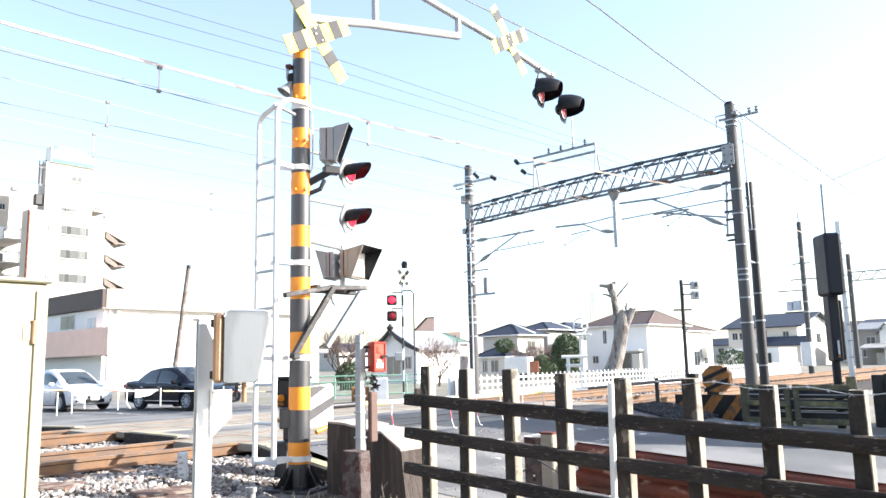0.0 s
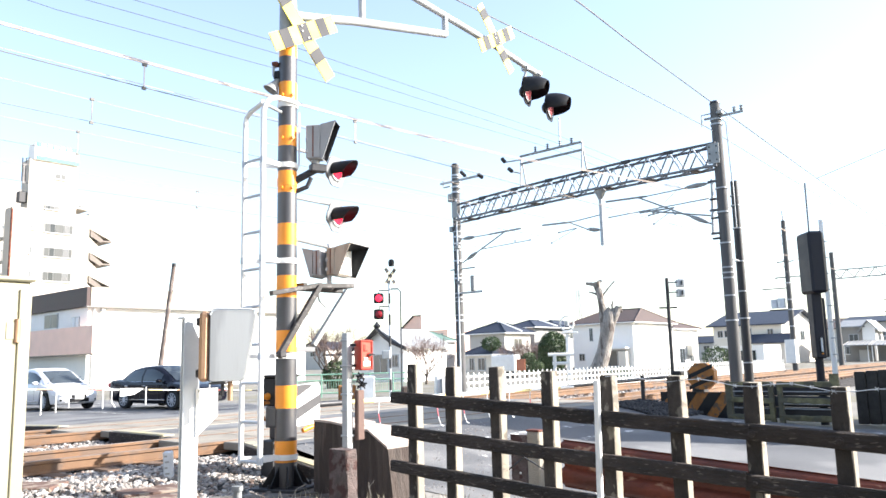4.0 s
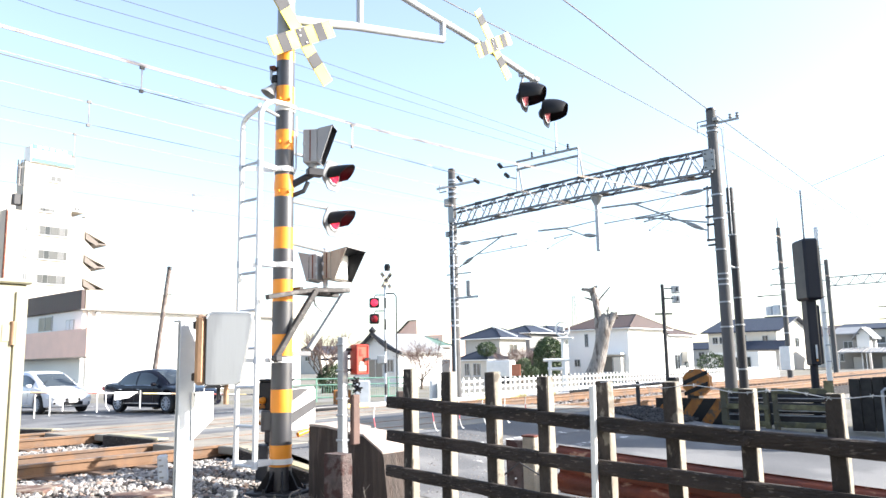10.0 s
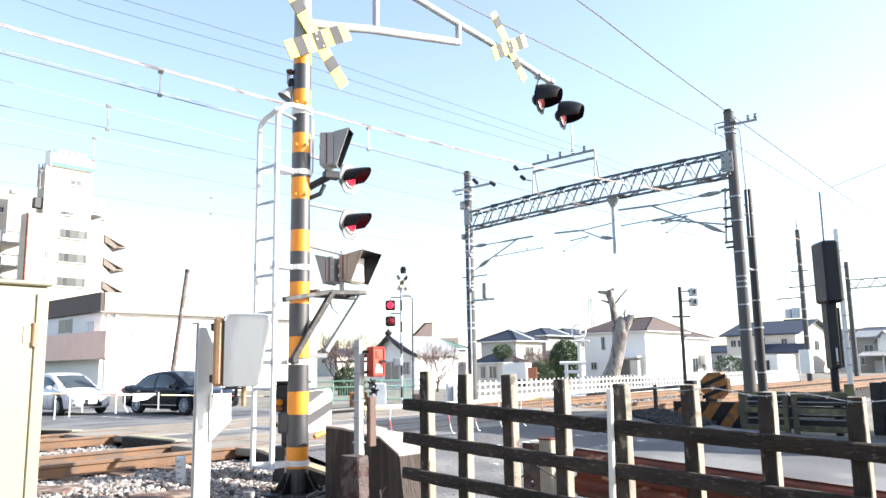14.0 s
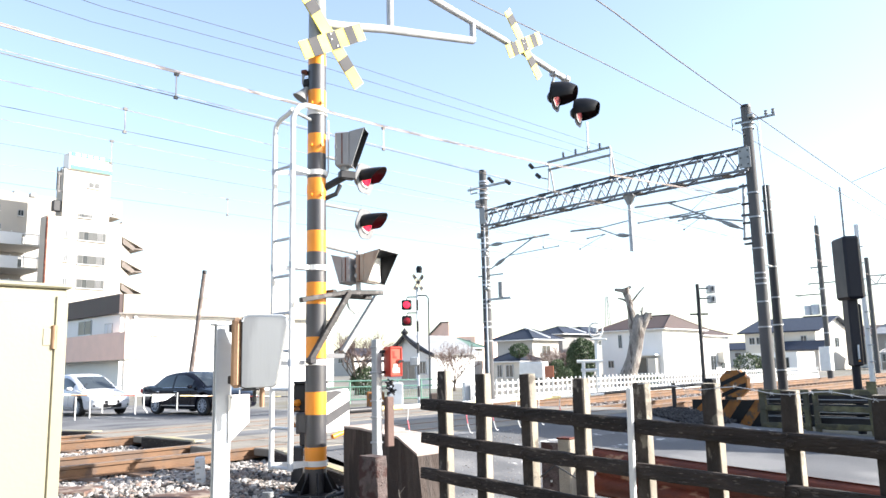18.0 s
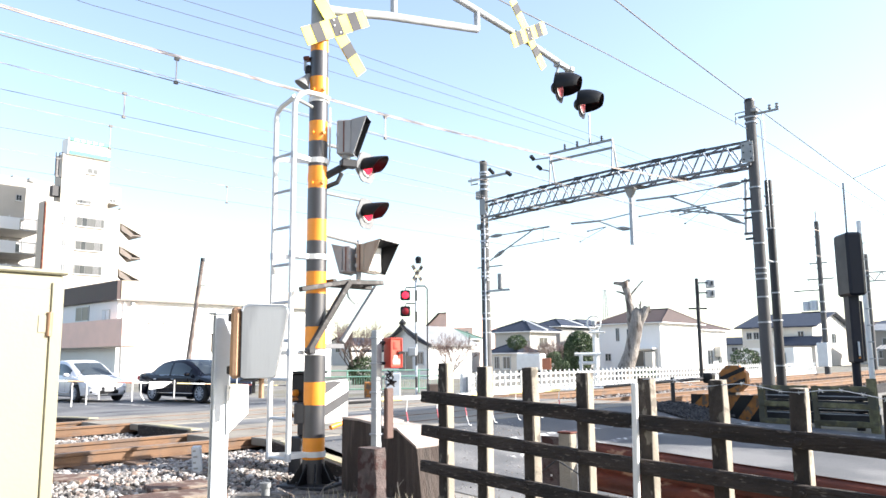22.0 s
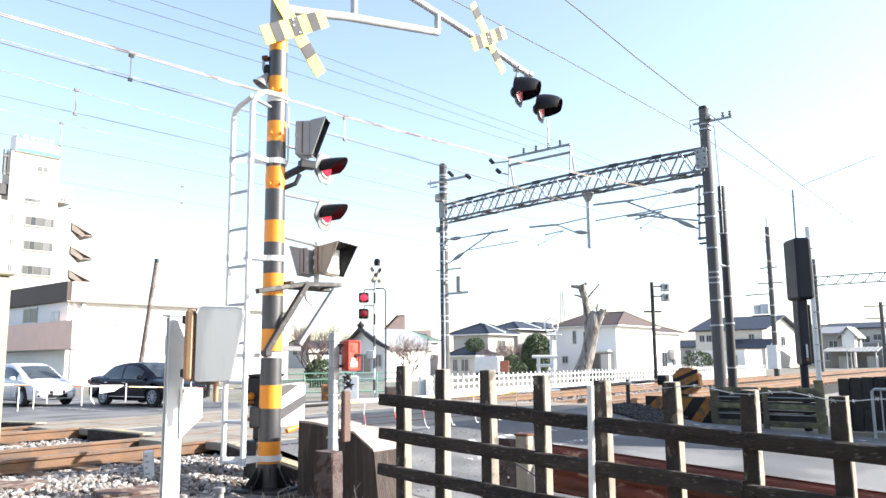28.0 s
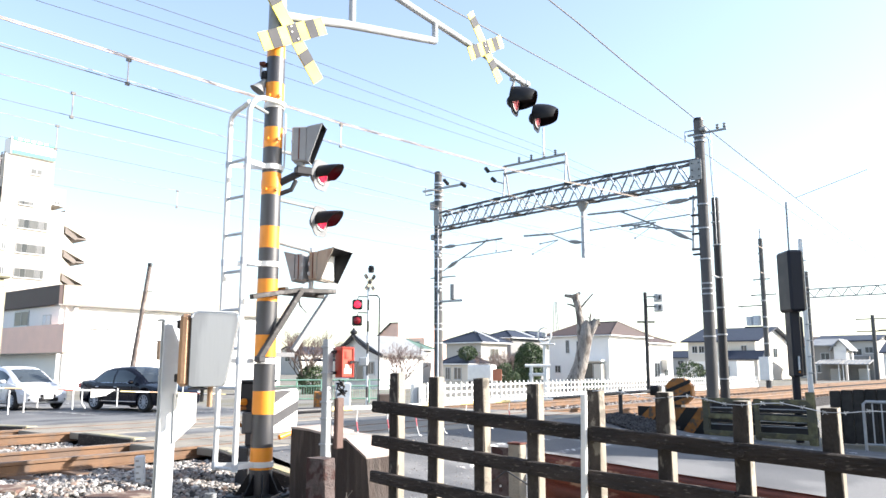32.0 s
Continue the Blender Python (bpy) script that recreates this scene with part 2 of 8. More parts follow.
OLD_ORANGE = mat("grimy_orange_paint", (0.40, 0.155, 0.03), 0.65, scale=5, fine=40, bump=0.2, dark=0.6, second=(0.12, 0.08, 0.05), amount=0.3, second_scale=6)
ARM_GREY = mat("pale_grey_arm_paint", (0.46, 0.47, 0.48), 0.5, scale=4, fine=50, bump=0.06)
WALL_BEIGE = mat("beige_apartment_render", (0.47, 0.43, 0.375), 0.85, scale=0.4, fine=12, bump=0.2, dark=0.9)


# ---- mesh helpers ----
class Shape:
    """Vertices and faces gathered from simple pieces."""

    def __init__(self):
        self.v, self.f = [], []

    def add(self, verts, faces):
        n = len(self.v)
        self.v += [tuple(p) for p in verts]
        self.f += [tuple(i + n for i in f) for f in faces]
        return self

    def box(self, c, s, rz=0.0, ch=0.0, m=None):
        """A box with chamfered edges: centre, size, turn about z in degrees, chamfer."""
        h = [0.5 * k for k in s]
        ch = min(ch, *[0.45 * k for k in s]) if ch else 0
        t = m if m is not None else pose(c[0], c[1], c[2], 0, 0, rz)
        if not ch:
            vs = [t @ Vector((sx * h[0], sy * h[1], sz * h[2])) for sx in (-1, 1) for sy in (-1, 1) for sz in (-1, 1)]
            return self.add(vs, [(0, 1, 3, 2), (4, 6, 7, 5), (0, 4, 5, 1), (2, 3, 7, 6), (0, 2, 6, 4), (1, 5, 7, 3)])
        vs, idx = [], {}
        for sx in (-1, 1):
            for sy in (-1, 1):
                for sz in (-1, 1):
                    for ax in range(3):
                        p = [sx * (h[0] - ch), sy * (h[1] - ch), sz * (h[2] - ch)]
                        p[ax] += (sx, sy, sz)[ax] * ch
                        idx[(sx, sy, sz, ax)] = len(vs)
                        vs.append(t @ Vector(p))
        fs = []
        for ax in range(3):
            o = [a for a in range(3) if a != ax]
            for s0 in (-1, 1):
                q = []
                for a, b in ((-1, -1), (1, -1), (1, 1), (-1, 1)):
                    k = [0, 0, 0]
                    k[ax], k[o[0]], k[o[1]] = s0, a, b
                    q.append(idx[(*k, ax)])
                flip = (s0 > 0) == (ax == 1)
                fs.append(tuple(reversed(q)) if flip else tuple(q))
            for a in (-1, 1):
                for b in (-1, 1):
                    k0, k1 = [0, 0, 0], [0, 0, 0]
                    k0[ax], k1[ax] = -1, 1
                    k0[o[0]] = k1[o[0]] = a
                    k0[o[1]] = k1[o[1]] = b
                    fs.append((idx[(*k0, o[0])], idx[(*k1, o[0])], idx[(*k1, o[1])], idx[(*k0, o[1])]))
        for sx in (-1, 1):
            for sy in (-1, 1):
                for sz in (-1, 1):
                    fs.append(tuple(idx[(sx, sy, sz, a)] for a in range(3)))
        return self.add(vs, fs)

    def tube(self, a, b, r, r2=None, n=12, caps=True):
        a, b = Vector(a), Vector(b)
        r2 = r if r2 is None else r2
        d = (b - a).normalized()
        u = d.orthogonal().normalized()
        w = d.cross(u)
        vs = []
        for p, k in ((a, r), (b, r2)):
            for i in range(n):
                t = math.tau * i / n
                vs.append(p + (u * math.cos(t) + w * math.sin(t)) * k)
        fs = [(i, (i + 1) % n, n + (i + 1) % n, n + i) for i in range(n)]
        if caps:
            fs += [tuple(range(n - 1, -1, -1)), tuple(range(n, 2 * n))]
        return self.add(vs, fs)

    def pipe(self, pts, r, n=8):
        """A tube along a run of points."""
        pts = [Vector(p) for p in pts]
        vs, fs = [], []
        u = None
        for i, p in enumerate(pts):
            d = (pts[min(i + 1, len(pts) - 1)] - pts[max(i - 1, 0)]).normalized()
            u = d.orthogonal().normalized() if u is None else (u - d * u.dot(d)).normalized()
            w = d.cross(u)
            for k in range(n):
                t = math.tau * k / n
                vs.append(p + (u * math.cos(t) + w * math.sin(t)) * r)
        for i in range(len(pts) - 1):
            for k in range(n):
                fs.append((i * n + k, i * n + (k + 1) % n, (i + 1) * n + (k + 1) % n, (i + 1) * n + k))
        fs += [tuple(range(n - 1, -1, -1)), tuple(range(len(vs) - n, len(vs)))]
        return self.add(vs, fs)

    def prism(self, poly, thick, m):
        """A flat polygon in x, y of m, drawn out by thick along m's z."""
        n = len(poly)
        vs = [m @ Vector((x, y, 0)) for x, y in poly] + [m @ Vector((x, y, thick)) for x, y in poly]
        fs = [tuple(range(n - 1, -1, -1)), tuple(range(n, 2 * n))] + [(i, (i + 1) % n, n + (i + 1) % n, n + i) for i in range(n)]
        return self.add(vs, fs)

    def lathe(self, prof, m, n=16):
        """Radius and height pairs turned about m's z."""
        vs = [m @ Vector((r * math.cos(math.tau * k / n), r * math.sin(math.tau * k / n), z)) for r, z in prof for k in range(n)]
        fs = [(i * n + k, i * n + (k + 1) % n, (i + 1) * n + (k + 1) % n, (i + 1) * n + k) for i in range(len(prof) - 1) for k in range(n)]
        return self.add(vs, fs)


def worn_beam(a, b, w, h, n, amp, seed, ch=0.012, side=(1, 0, 0)):
    """A timber from a to b, w along side and h across it, with chamfered edges that waver as old wood does."""
    rnd = random.Random(seed)
    a, b = Vector(a), Vector(b)
    d = (b - a).normalized()
    u = (Vector(side) - d * d.dot(Vector(side))).normalized()
    v = d.cross(u)
    x, y = w / 2, h / 2
    ring = [(x - ch, -y), (x, -y + ch), (x, y - ch), (x - ch, y), (-x + ch, y), (-x, y - ch), (-x, -y + ch), (-x + ch, -y)]
    vs = []
    for i in range(n + 1):
        p = a.lerp(b, i / n)
        k = 0.94 if i in (0, n) else 1.0
        for q, r in ring:
            vs.append(p + u * (q * k + rnd.uniform(-amp, amp)) + v * (r * k + rnd.uniform(-amp, amp)) + d * (rnd.uniform(-amp, amp) if i in (0, n) else 0))
    fs = [(i * 8 + k, i * 8 + (k + 1) % 8, i * 8 + 8 + (k + 1) % 8, i * 8 + 8 + k) for i in range(n) for k in range(8)]
    fs += [tuple(range(7, -1, -1)), tuple(range(n * 8, n * 8 + 8))]
    return Shape().add(vs, fs)


def limb_shape(rows, n=12, rough=0.0, seed=0):
    """A tapering limb through rows of (point, radius)."""
    rnd = random.Random(seed)
    vs, fs, u = [], [], None
    for i, (p, r) in enumerate(rows):
        p = Vector(p)
        d = (Vector(rows[min(i + 1, len(rows) - 1)][0]) - Vector(rows[max(i - 1, 0)][0])).normalized()
        u = d.orthogonal().normalized() if u is None else (u - d * u.dot(d)).normalized()
        w = d.cross(u)
        for k in range(n):
            t = math.tau * k / n
            vs.append(p + (u * math.cos(t) + w * math.sin(t)) * r * (1 + rnd.uniform(-rough, rough)))
    for i in range(len(rows) - 1):
        fs += [(i * n + k, i * n + (k + 1) % n, (i + 1) * n + (k + 1) % n, (i + 1) * n + k) for k in range(n)]
    fs += [tuple(range(n - 1, -1, -1)), tuple(range(len(vs) - n, len(vs)))]
    return Shape().add(vs, fs)


BASE = {}


def mesh_of(shape, material, offset=(0, 0, 0), smooth=35, name="mesh"):
    me = bpy.data.meshes.new(name)
    o = Vector(offset)
    me.from_pydata([Vector(p) - o for p in shape.v], [], shape.f)
    b = bmesh.new()
    b.from_mesh(me)
    bmesh.ops.recalc_face_normals(b, faces=b.faces)
    b.to_mesh(me)
    b.free()
    me.materials.append(material)
    if smooth:
        me.shade_smooth()
        me.set_sharp_from_angle(angle=radians(smooth))
    return me


def thing(name, base, label, category, group="", kind=""):
    """An empty at the thing's base, which carries its parts."""
    ob = new(name)
    ob.location = base
    ob.empty_display_size = 0.1
    BASE[ob] = Vector(base)
    return tagged(ob, label, category, group, kind)


def part(name, shape, material, parent, label="", smooth=35):
    """One mesh under a thing or a part, written in world places."""
    root = parent
    while root.parent:
        root = root.parent
    ob = new(name, mesh_of(shape, material, BASE[root], smooth, name))
    ob.parent = parent
    return tagged(ob, label)


def solid(name, shape, material, base, label, category="", group="", kind="", smooth=35):
    """A thing that is one mesh."""
    ob = new(name, mesh_of(shape, material, base, smooth, name))
    ob.location = base
    BASE[ob] = Vector(base)
    return tagged(ob, label, category, group, kind)


def lerp(rows, x):
    if x <= rows[0][0]:
        return rows[0][1]
    for (a, p), (b, q) in zip(rows, rows[1:]):
        if x <= b:
            t = (x - a) / (b - a)
            t = t * t * (3 - 2 * t)
            return p + (q - p) * t
    return rows[-1][1]


# heights across the railway: x runs along the tracks, y across them
GROUND = [(-60, -0.45), (0, -0.32), (4, -0.16), (6.2, -0.04), (7.6, 0.0), (8.6, 0.16), (15.2, 0.16), (17.2, 0.10), (20, 0.05), (24, -0.04), (40, -0.08)]
ROADZ = [(-60, -0.40), (0, -0.26), (4, -0.10), (6.5, 0.02), (8.7, 0.37), (15.0, 0.37), (17.5, 0.30), (20, 0.16), (24, 0.02), (40, -0.03)]
RAIL_Z = 0.40
TRACKS = (10.33, 14.15)
ROAD_X = (6.6, 17.3)
PANEL_X = (5.85, 17.3)


def sheet(name, xs, ys, zf, material, label, kind="structure", category="ground"):
    s = Shape()
    s.v = [(x, y, zf(x, y)) for y in ys for x in xs]
    nx = len(xs)
    s.f = [(j * nx + i, j * nx + i + 1, (j + 1) * nx + i + 1, (j + 1) * nx + i) for j in range(len(ys) - 1) for i in range(nx - 1)]
    return solid(name, s, material, (0, 0, 0), label, category, kind=kind, smooth=60)


def steps(a, b, d):
    n = max(1, round((b - a) / d))
    return [a + (b - a) * i / n for i in range(n + 1)]


def fine_y():
    return [-3000, -800, -200, -60, -25] + steps(-10, 26, 0.5) + [30, 40, 60, 120, 300, 900, 3000]


# ---- ground, road, railway ----
sheet("ground", [-3000, -600, -120, -40] + steps(-20, 60, 2.0) + [90, 160, 400, 1200, 3000], fine_y(),
      lambda x, y: lerp(GROUND, y) - 0.02 + (0.02 * noise.noise((x * 0.7, y * 0.7, 0)) if abs(x) < 60 and abs(y) < 40 else 0), SOIL, "dry bare soil with thin winter grass")
sheet("road", steps(*ROAD_X, 0.8), [-60, -30] + steps(-12, 40, 0.4) + [60, 100], lambda x, y: lerp(ROADZ, y) + 0.012, ASPHALT,
      "grey asphalt road rising over the railway crossing", category="road")
sheet("pavement", [5.5, 5.8, ROAD_X[0]], [-30] + steps(-12, 6.4, 0.4), lambda x, y: lerp(ROADZ, y) + 0.004, OLD_ASPHALT,
      "pale worn asphalt verge beside the road", category="pavement")
sheet("ballast_bed", [-200, -60] + steps(-20, ROAD_X[0] - 0.25, 0.6), steps(7.9, 16.6, 0.25),
      lambda x, y: 0.20 - 0.16 * max(0, (8.6 - y) / 0.7) - 0.16 * max(0, (y - 15.9) / 0.7) + 0.02 * noise.noise((x * 2, y * 2, 3)), BALLAST_BED, "brown-grey stone ballast between the rails", category="ballast")
sheet("ballast_bed_east", steps(ROAD_X[1] + 0.25, 60, 1.0) + [90, 150, 300, 700], steps(7.9, 16.6, 0.3),
      lambda x, y: 0.20 - 0.16 * max(0, (8.6 - y) / 0.7) - 0.16 * max(0, (y - 15.9) / 0.7) + 0.02 * noise.noise((x * 2, y * 2, 3)), DARK_BED, "dark stone ballast between the rails", category="ballast")


def rail_profile(y):
    z = RAIL_Z
    return [(y - 0.062, z - 0.155), (y + 0.062, z - 0.155), (y + 0.062, z - 0.145), (y + 0.010, z - 0.125), (y + 0.010, z - 0.045), (y + 0.033, z - 0.035),
            (y + 0.033, z - 0.006), (y + 0.026, z), (y - 0.026, z), (y - 0.033, z - 0.006), (y - 0.033, z - 0.035), (y - 0.010, z - 0.045), (y - 0.010, z - 0.125), (y - 0.062, z - 0.145)]


def rail_shape(y, x0, x1):
    p = rail_profile(y)
    n = len(p)
    s = Shape()
    return s.add([(x, a, b) for x in (x0, x1) for a, b in p], [(i, (i + 1) % n, n + (i + 1) % n, n + i) for i in range(n)] + [tuple(range(n)), tuple(range(2 * n - 1, n - 1, -1))])


for yc in TRACKS:
    track = thing("railway_track", (0, yc, 0.2), "railway track with rust-brown rails on wooden sleepers", "railway track", "railway tracks", "structure")
    for sy in (-0.5665, 0.5665):
        r = part("rail", rail_shape(yc + sy, -150, 700), RUSTY_RAIL, track, smooth=0)
        part("rail_head", Shape().box((275, yc + sy, RAIL_Z + 0.001), (850, 0.064, 0.006)), RAIL_TOP, r, "rubbed bright running surface")
    sl = Shape().box((0, 0, 0), (0.22, 2.1, 0.15), ch=0.015)
    sme = mesh_of(sl, SLEEPER, name="sleeper")
    for i in range(110):
        x = -14 + i * 0.62
        if PANEL_X[0] - 0.3 < x < ROAD_X[1] + 0.3:
            continue
        o = new("sleeper", sme)
        o.parent = track
        o.location = (x, 0, -0.025)
    # crossing panels inside and outside the rails
    for (a, b) in ((-0.50, 0.50), (-1.35, -0.63), (0.63, 1.35)):
        for k in range(10):
            xs_ = 6.0 if a < 0 < b else 6.38
            dx = (PANEL_X[1] - xs_) / 10
            x0 = xs_ + dx * k
            part("crossing_panel", Shape().box((x0 + dx / 2, yc + (a + b) / 2, RAIL_Z - 0.06), (dx - 0.012, b - a, 0.11), ch=0.012), CROSS_PANEL, track)



# ---- crossing signal with overhanging arm ----
PX, PY = 5.79, 7.47
signal = thing("crossing_signal", (PX, PY, 0), "black and yellow striped crossing signal post with overhanging arm", "crossing signal")
part("base_flange", Shape().box((PX, PY, 0.03), (0.62, 0.62, 0.05), 20, 0.008), DARK_STEEL, signal)
for k in range(8):
    a = math.tau * k / 8 + 0.2
    c, s = math.cos(a), math.sin(a)
    m = Matrix(((c, 0, -s, PX), (s, 0, c, PY), (0, 1, 0, 0.055), (0, 0, 0, 1)))
    part("gusset", Shape().prism([(0.12, 0), (0.28, 0), (0.26, 0.04), (0.14, 0.23), (0.12, 0.23)], 0.016, m), BLACK_PAINT, signal)
    part("bolt", Shape().tube((PX + c * 0.29, PY + s * 0.29, 0.05), (PX + c * 0.29, PY + s * 0.29, 0.10), 0.018, n=6), DARK_STEEL, signal)
YELLOW_BANDS = [(0.33, 0.58), (0.96, 1.23), (1.63, 1.89), (2.29, 2.56), (2.94, 3.21), (3.60, 3.88), (4.20, 4.46), (4.78, 5.04), (5.38, 5.62)]
BANDS, z_at = [], 0.05
for lo_, hi_ in YELLOW_BANDS:
    BANDS += [(z_at, lo_, 0), (lo_, hi_, 1)]
    z_at = hi_
for a, b, k in BANDS:
    part("pole_band", Shape().tube((PX, PY, a), (PX, PY, b), 0.133 - 0.0035 * a, 0.133 - 0.0035 * b, n=28), YELLOW_PAINT if k else POLE_BLACK, signal, "orange-yellow band" if k else "black band")
part("pole_top", Shape().tube((PX, PY, 5.62), (PX, PY, 8.2), 0.113, 0.10, n=24), GREY_PAINT, signal, "grey upper pole")
# overhanging arm of two pipes over the road
part("arm", Shape().pipe([(PX, PY, 7.30), (8.4, PY, 7.08), (10.2, PY, 6.95), (11.68, PY, 6.775)], 0.056, 12), ARM_GREY, signal, "grey steel arm reaching over the road")
part("arm_brace", Shape().pipe([(PX, PY, 5.98), (6.3, PY, 6.1), (6.96, PY, 6.28), (8.94, PY, 6.72)], 0.06, 12), ARM_GREY, signal)
part("arm_strut", Shape().tube((8.94, PY, 6.70), (8.94, PY, 7.03), 0.05), ARM_GREY, signal)
part("arm_strut", Shape().tube((7.1, PY, 6.3), (7.1, PY, 7.2), 0.05), ARM_GREY, signal)


def crossbuck(x, y, z, length, width, parent):
    """Two crossed boards that face -y, each banded yellow and dark grey."""
    for k, (ang, ln, wd, at) in enumerate(((-48, length * 1.16, width * 0.80, (-0.42, 0.29)), (30, length, width * 0.93, (-0.29, 0.0, 0.29)))):
        m = pose(x, y - 0.14 - 0.02 * k, z, 90, 0, 0) @ pose(0, 0, 0, 0, 0, ang)
        board = part("crossbuck_board", Shape().box((0, 0, 0), (ln, wd, 0.014), m=m), SIGN_YELLOW, parent, "yellow board with dark bands")
        for c in at:
            mm = m @ pose(c * length, 0, 0.0095)
            part("dark_band", Shape().box((0, 0, 0), (length * 0.145, wd * 0.995, 0.006), m=mm), SIGN_BLACK, board)
    part("bracket", Shape().box((x, y - 0.06, z), (0.05, 0.16, 0.2), 0, 0.006), GALV, parent)
    for bx_, bz_ in ((-0.06, 0.07), (-0.045, 0.0), (0.06, -0.06)):
        part("bolt", Shape().tube((x + bx_, y - 0.175, z + bz_), (x + bx_, y - 0.185, z + bz_), 0.011, n=8), WHITE_PAINT, parent)


crossbuck(5.93, PY, 5.73, 1.16, 0.25, signal)
crossbuck(10.13, PY, 6.97, 1.12, 0.24, signal)


PINK_LENS = mat("pale_red_lens", (0.78, 0.20, 0.23), 0.25, scale=8, fine=60, bump=0.1, dark=0.8)
RINGS = (0.0, 0.2, 0.4, 0.58, 0.74, 0.88, 0.96, 1.0)


def red_lamp(x, y, z, parent, lit, bracket_to=None, r=0.21, deep=0.30, yaw=0, rh=0.125, plate_mat=None, rl=0.09, wrap=230, dome=0.0, lens_mat=None):
    """A hooded red lamp that looks towards -y."""
    m = pose(x, y, z, 90, 0, yaw)  # local z points to -y
    edge = [(r * (1 + 0.045 * math.cos(6 * math.tau * k / 48)) * math.cos(math.tau * k / 48), r * (1 + 0.045 * math.cos(6 * math.tau * k / 48)) * math.sin(math.tau * k / 48)) for k in range(48)]
    plate = part("backplate", Shape().prism(edge, 0.014, m @ pose(0, 0, -0.014)), plate_mat or PLATE_GREY, parent, "round backplate with a wavy edge")
    part("lens_ring", Shape().lathe([(rl + 0.004, 0.0), (rl + 0.004, 0.02), (rl + 0.022, 0.02), (rl + 0.026, 0.0)], m, 24), WHITE_PAINT, plate, "pale ring round the lens")
    part("lens", Shape().lathe([(0.001, 0.055), (rl * 0.5, 0.05), (rl * 0.86, 0.035), (rl, 0.01), (rl, 0.0)], m, 24), lens_mat or (RED_LIT if lit else RED_DULL), plate, "red lens")
    hood = Shape()
    n = 18
    vs, fs = [], []
    for j, rr in enumerate((rh, rh - 0.008)):
        for i in range(n + 1):
            a = radians(90 - wrap / 2 + wrap * i / n)
            reach = deep * ((0.80 + 0.20 * (0.5 + 0.5 * math.sin(a))) if dome > 0.3 else (0.30 + 0.70 * (0.5 + 0.5 * math.sin(a))))
            for q in RINGS:
                rq = rr * (math.sqrt(1 - (0.86 * q) ** 2) if dome > 0.3 else 1 - dome * q ** 2.5)
                vs.append(m @ Vector((rq * math.cos(a), rq * math.sin(a), max(0.002, reach * q))))
    nr = len(RINGS)
    st = nr * (n + 1)
    for i in range(n):
        for k in range(nr - 1):
            a0, b0 = nr * i + k, nr * (i + 1) + k
            fs += [(a0, b0, b0 + 1, a0 + 1), (st + a0, st + a0 + 1, st + b0 + 1, st + b0)]
        a0, b0 = nr * i + nr - 1, nr * (i + 1) + nr - 1
        fs.append((a0, b0, st + b0, st + a0))
    for k in range(nr - 1):
        fs += [(k, k + 1, st + k + 1, st + k), (nr * n + k, st + nr * n + k, st + nr * n + k + 1, nr * n + k + 1)]
    hood.add(vs, fs)
    part("hood", hood, BLACK_PAINT, plate, "black sheet-metal hood")
    part("housing", Shape().lathe([(0.11, -0.012), (0.105, -0.10), (0.06, -0.14), (0.001, -0.14)], m, 20), plate_mat or GREY_PAINT, plate, "grey lamp housing")
    if bracket_to is not None:
        part("bracket", Shape().pipe([bracket_to, (x, y + 0.1, bracket_to[2] - 0.01), (x, y + 0.1, z)], 0.022), GREY_PAINT, parent)
    return plate


red_lamp(6.60, PY, 4.02, signal, True, (PX, PY + 0.1, 4.24), yaw=14, deep=0.33, wrap=228, rl=0.10, rh=0.135, dome=0.12)
red_lamp(6.61, PY, 3.40, signal, True, (PX, PY + 0.1, 3.60), yaw=14, deep=0.33, wrap=228, rl=0.10, rh=0.135, dome=0.12)
for x, z in ((11.24, 6.35), (11.98, 6.22)):
    plate = red_lamp(x, PY, z, signal, True, None, 0.275, 0.42, 16, 0.268, BLACK_PAINT, 0.17, 222, 0.42, PINK_LENS)
    part("lens_rim", Shape().lathe([(0.198, 0.004), (0.225, 0.004), (0.225, 0.02), (0.198, 0.02)], pose(x, PY, z, 90, 0, 16), 24), DARK_STEEL, plate, "dark lens rim")
    part("hanger", Shape().pipe([(x, PY + 0.06, z + 0.1), (x, PY + 0.04, z + 0.28), (min(x, 11.6), PY, 6.78)], 0.025), GALV, signal)
    part("clamp", Shape().box((min(x, 11.6), PY, 6.79), (0.12, 0.15, 0.08), 0, 0.01), GALV, signal)


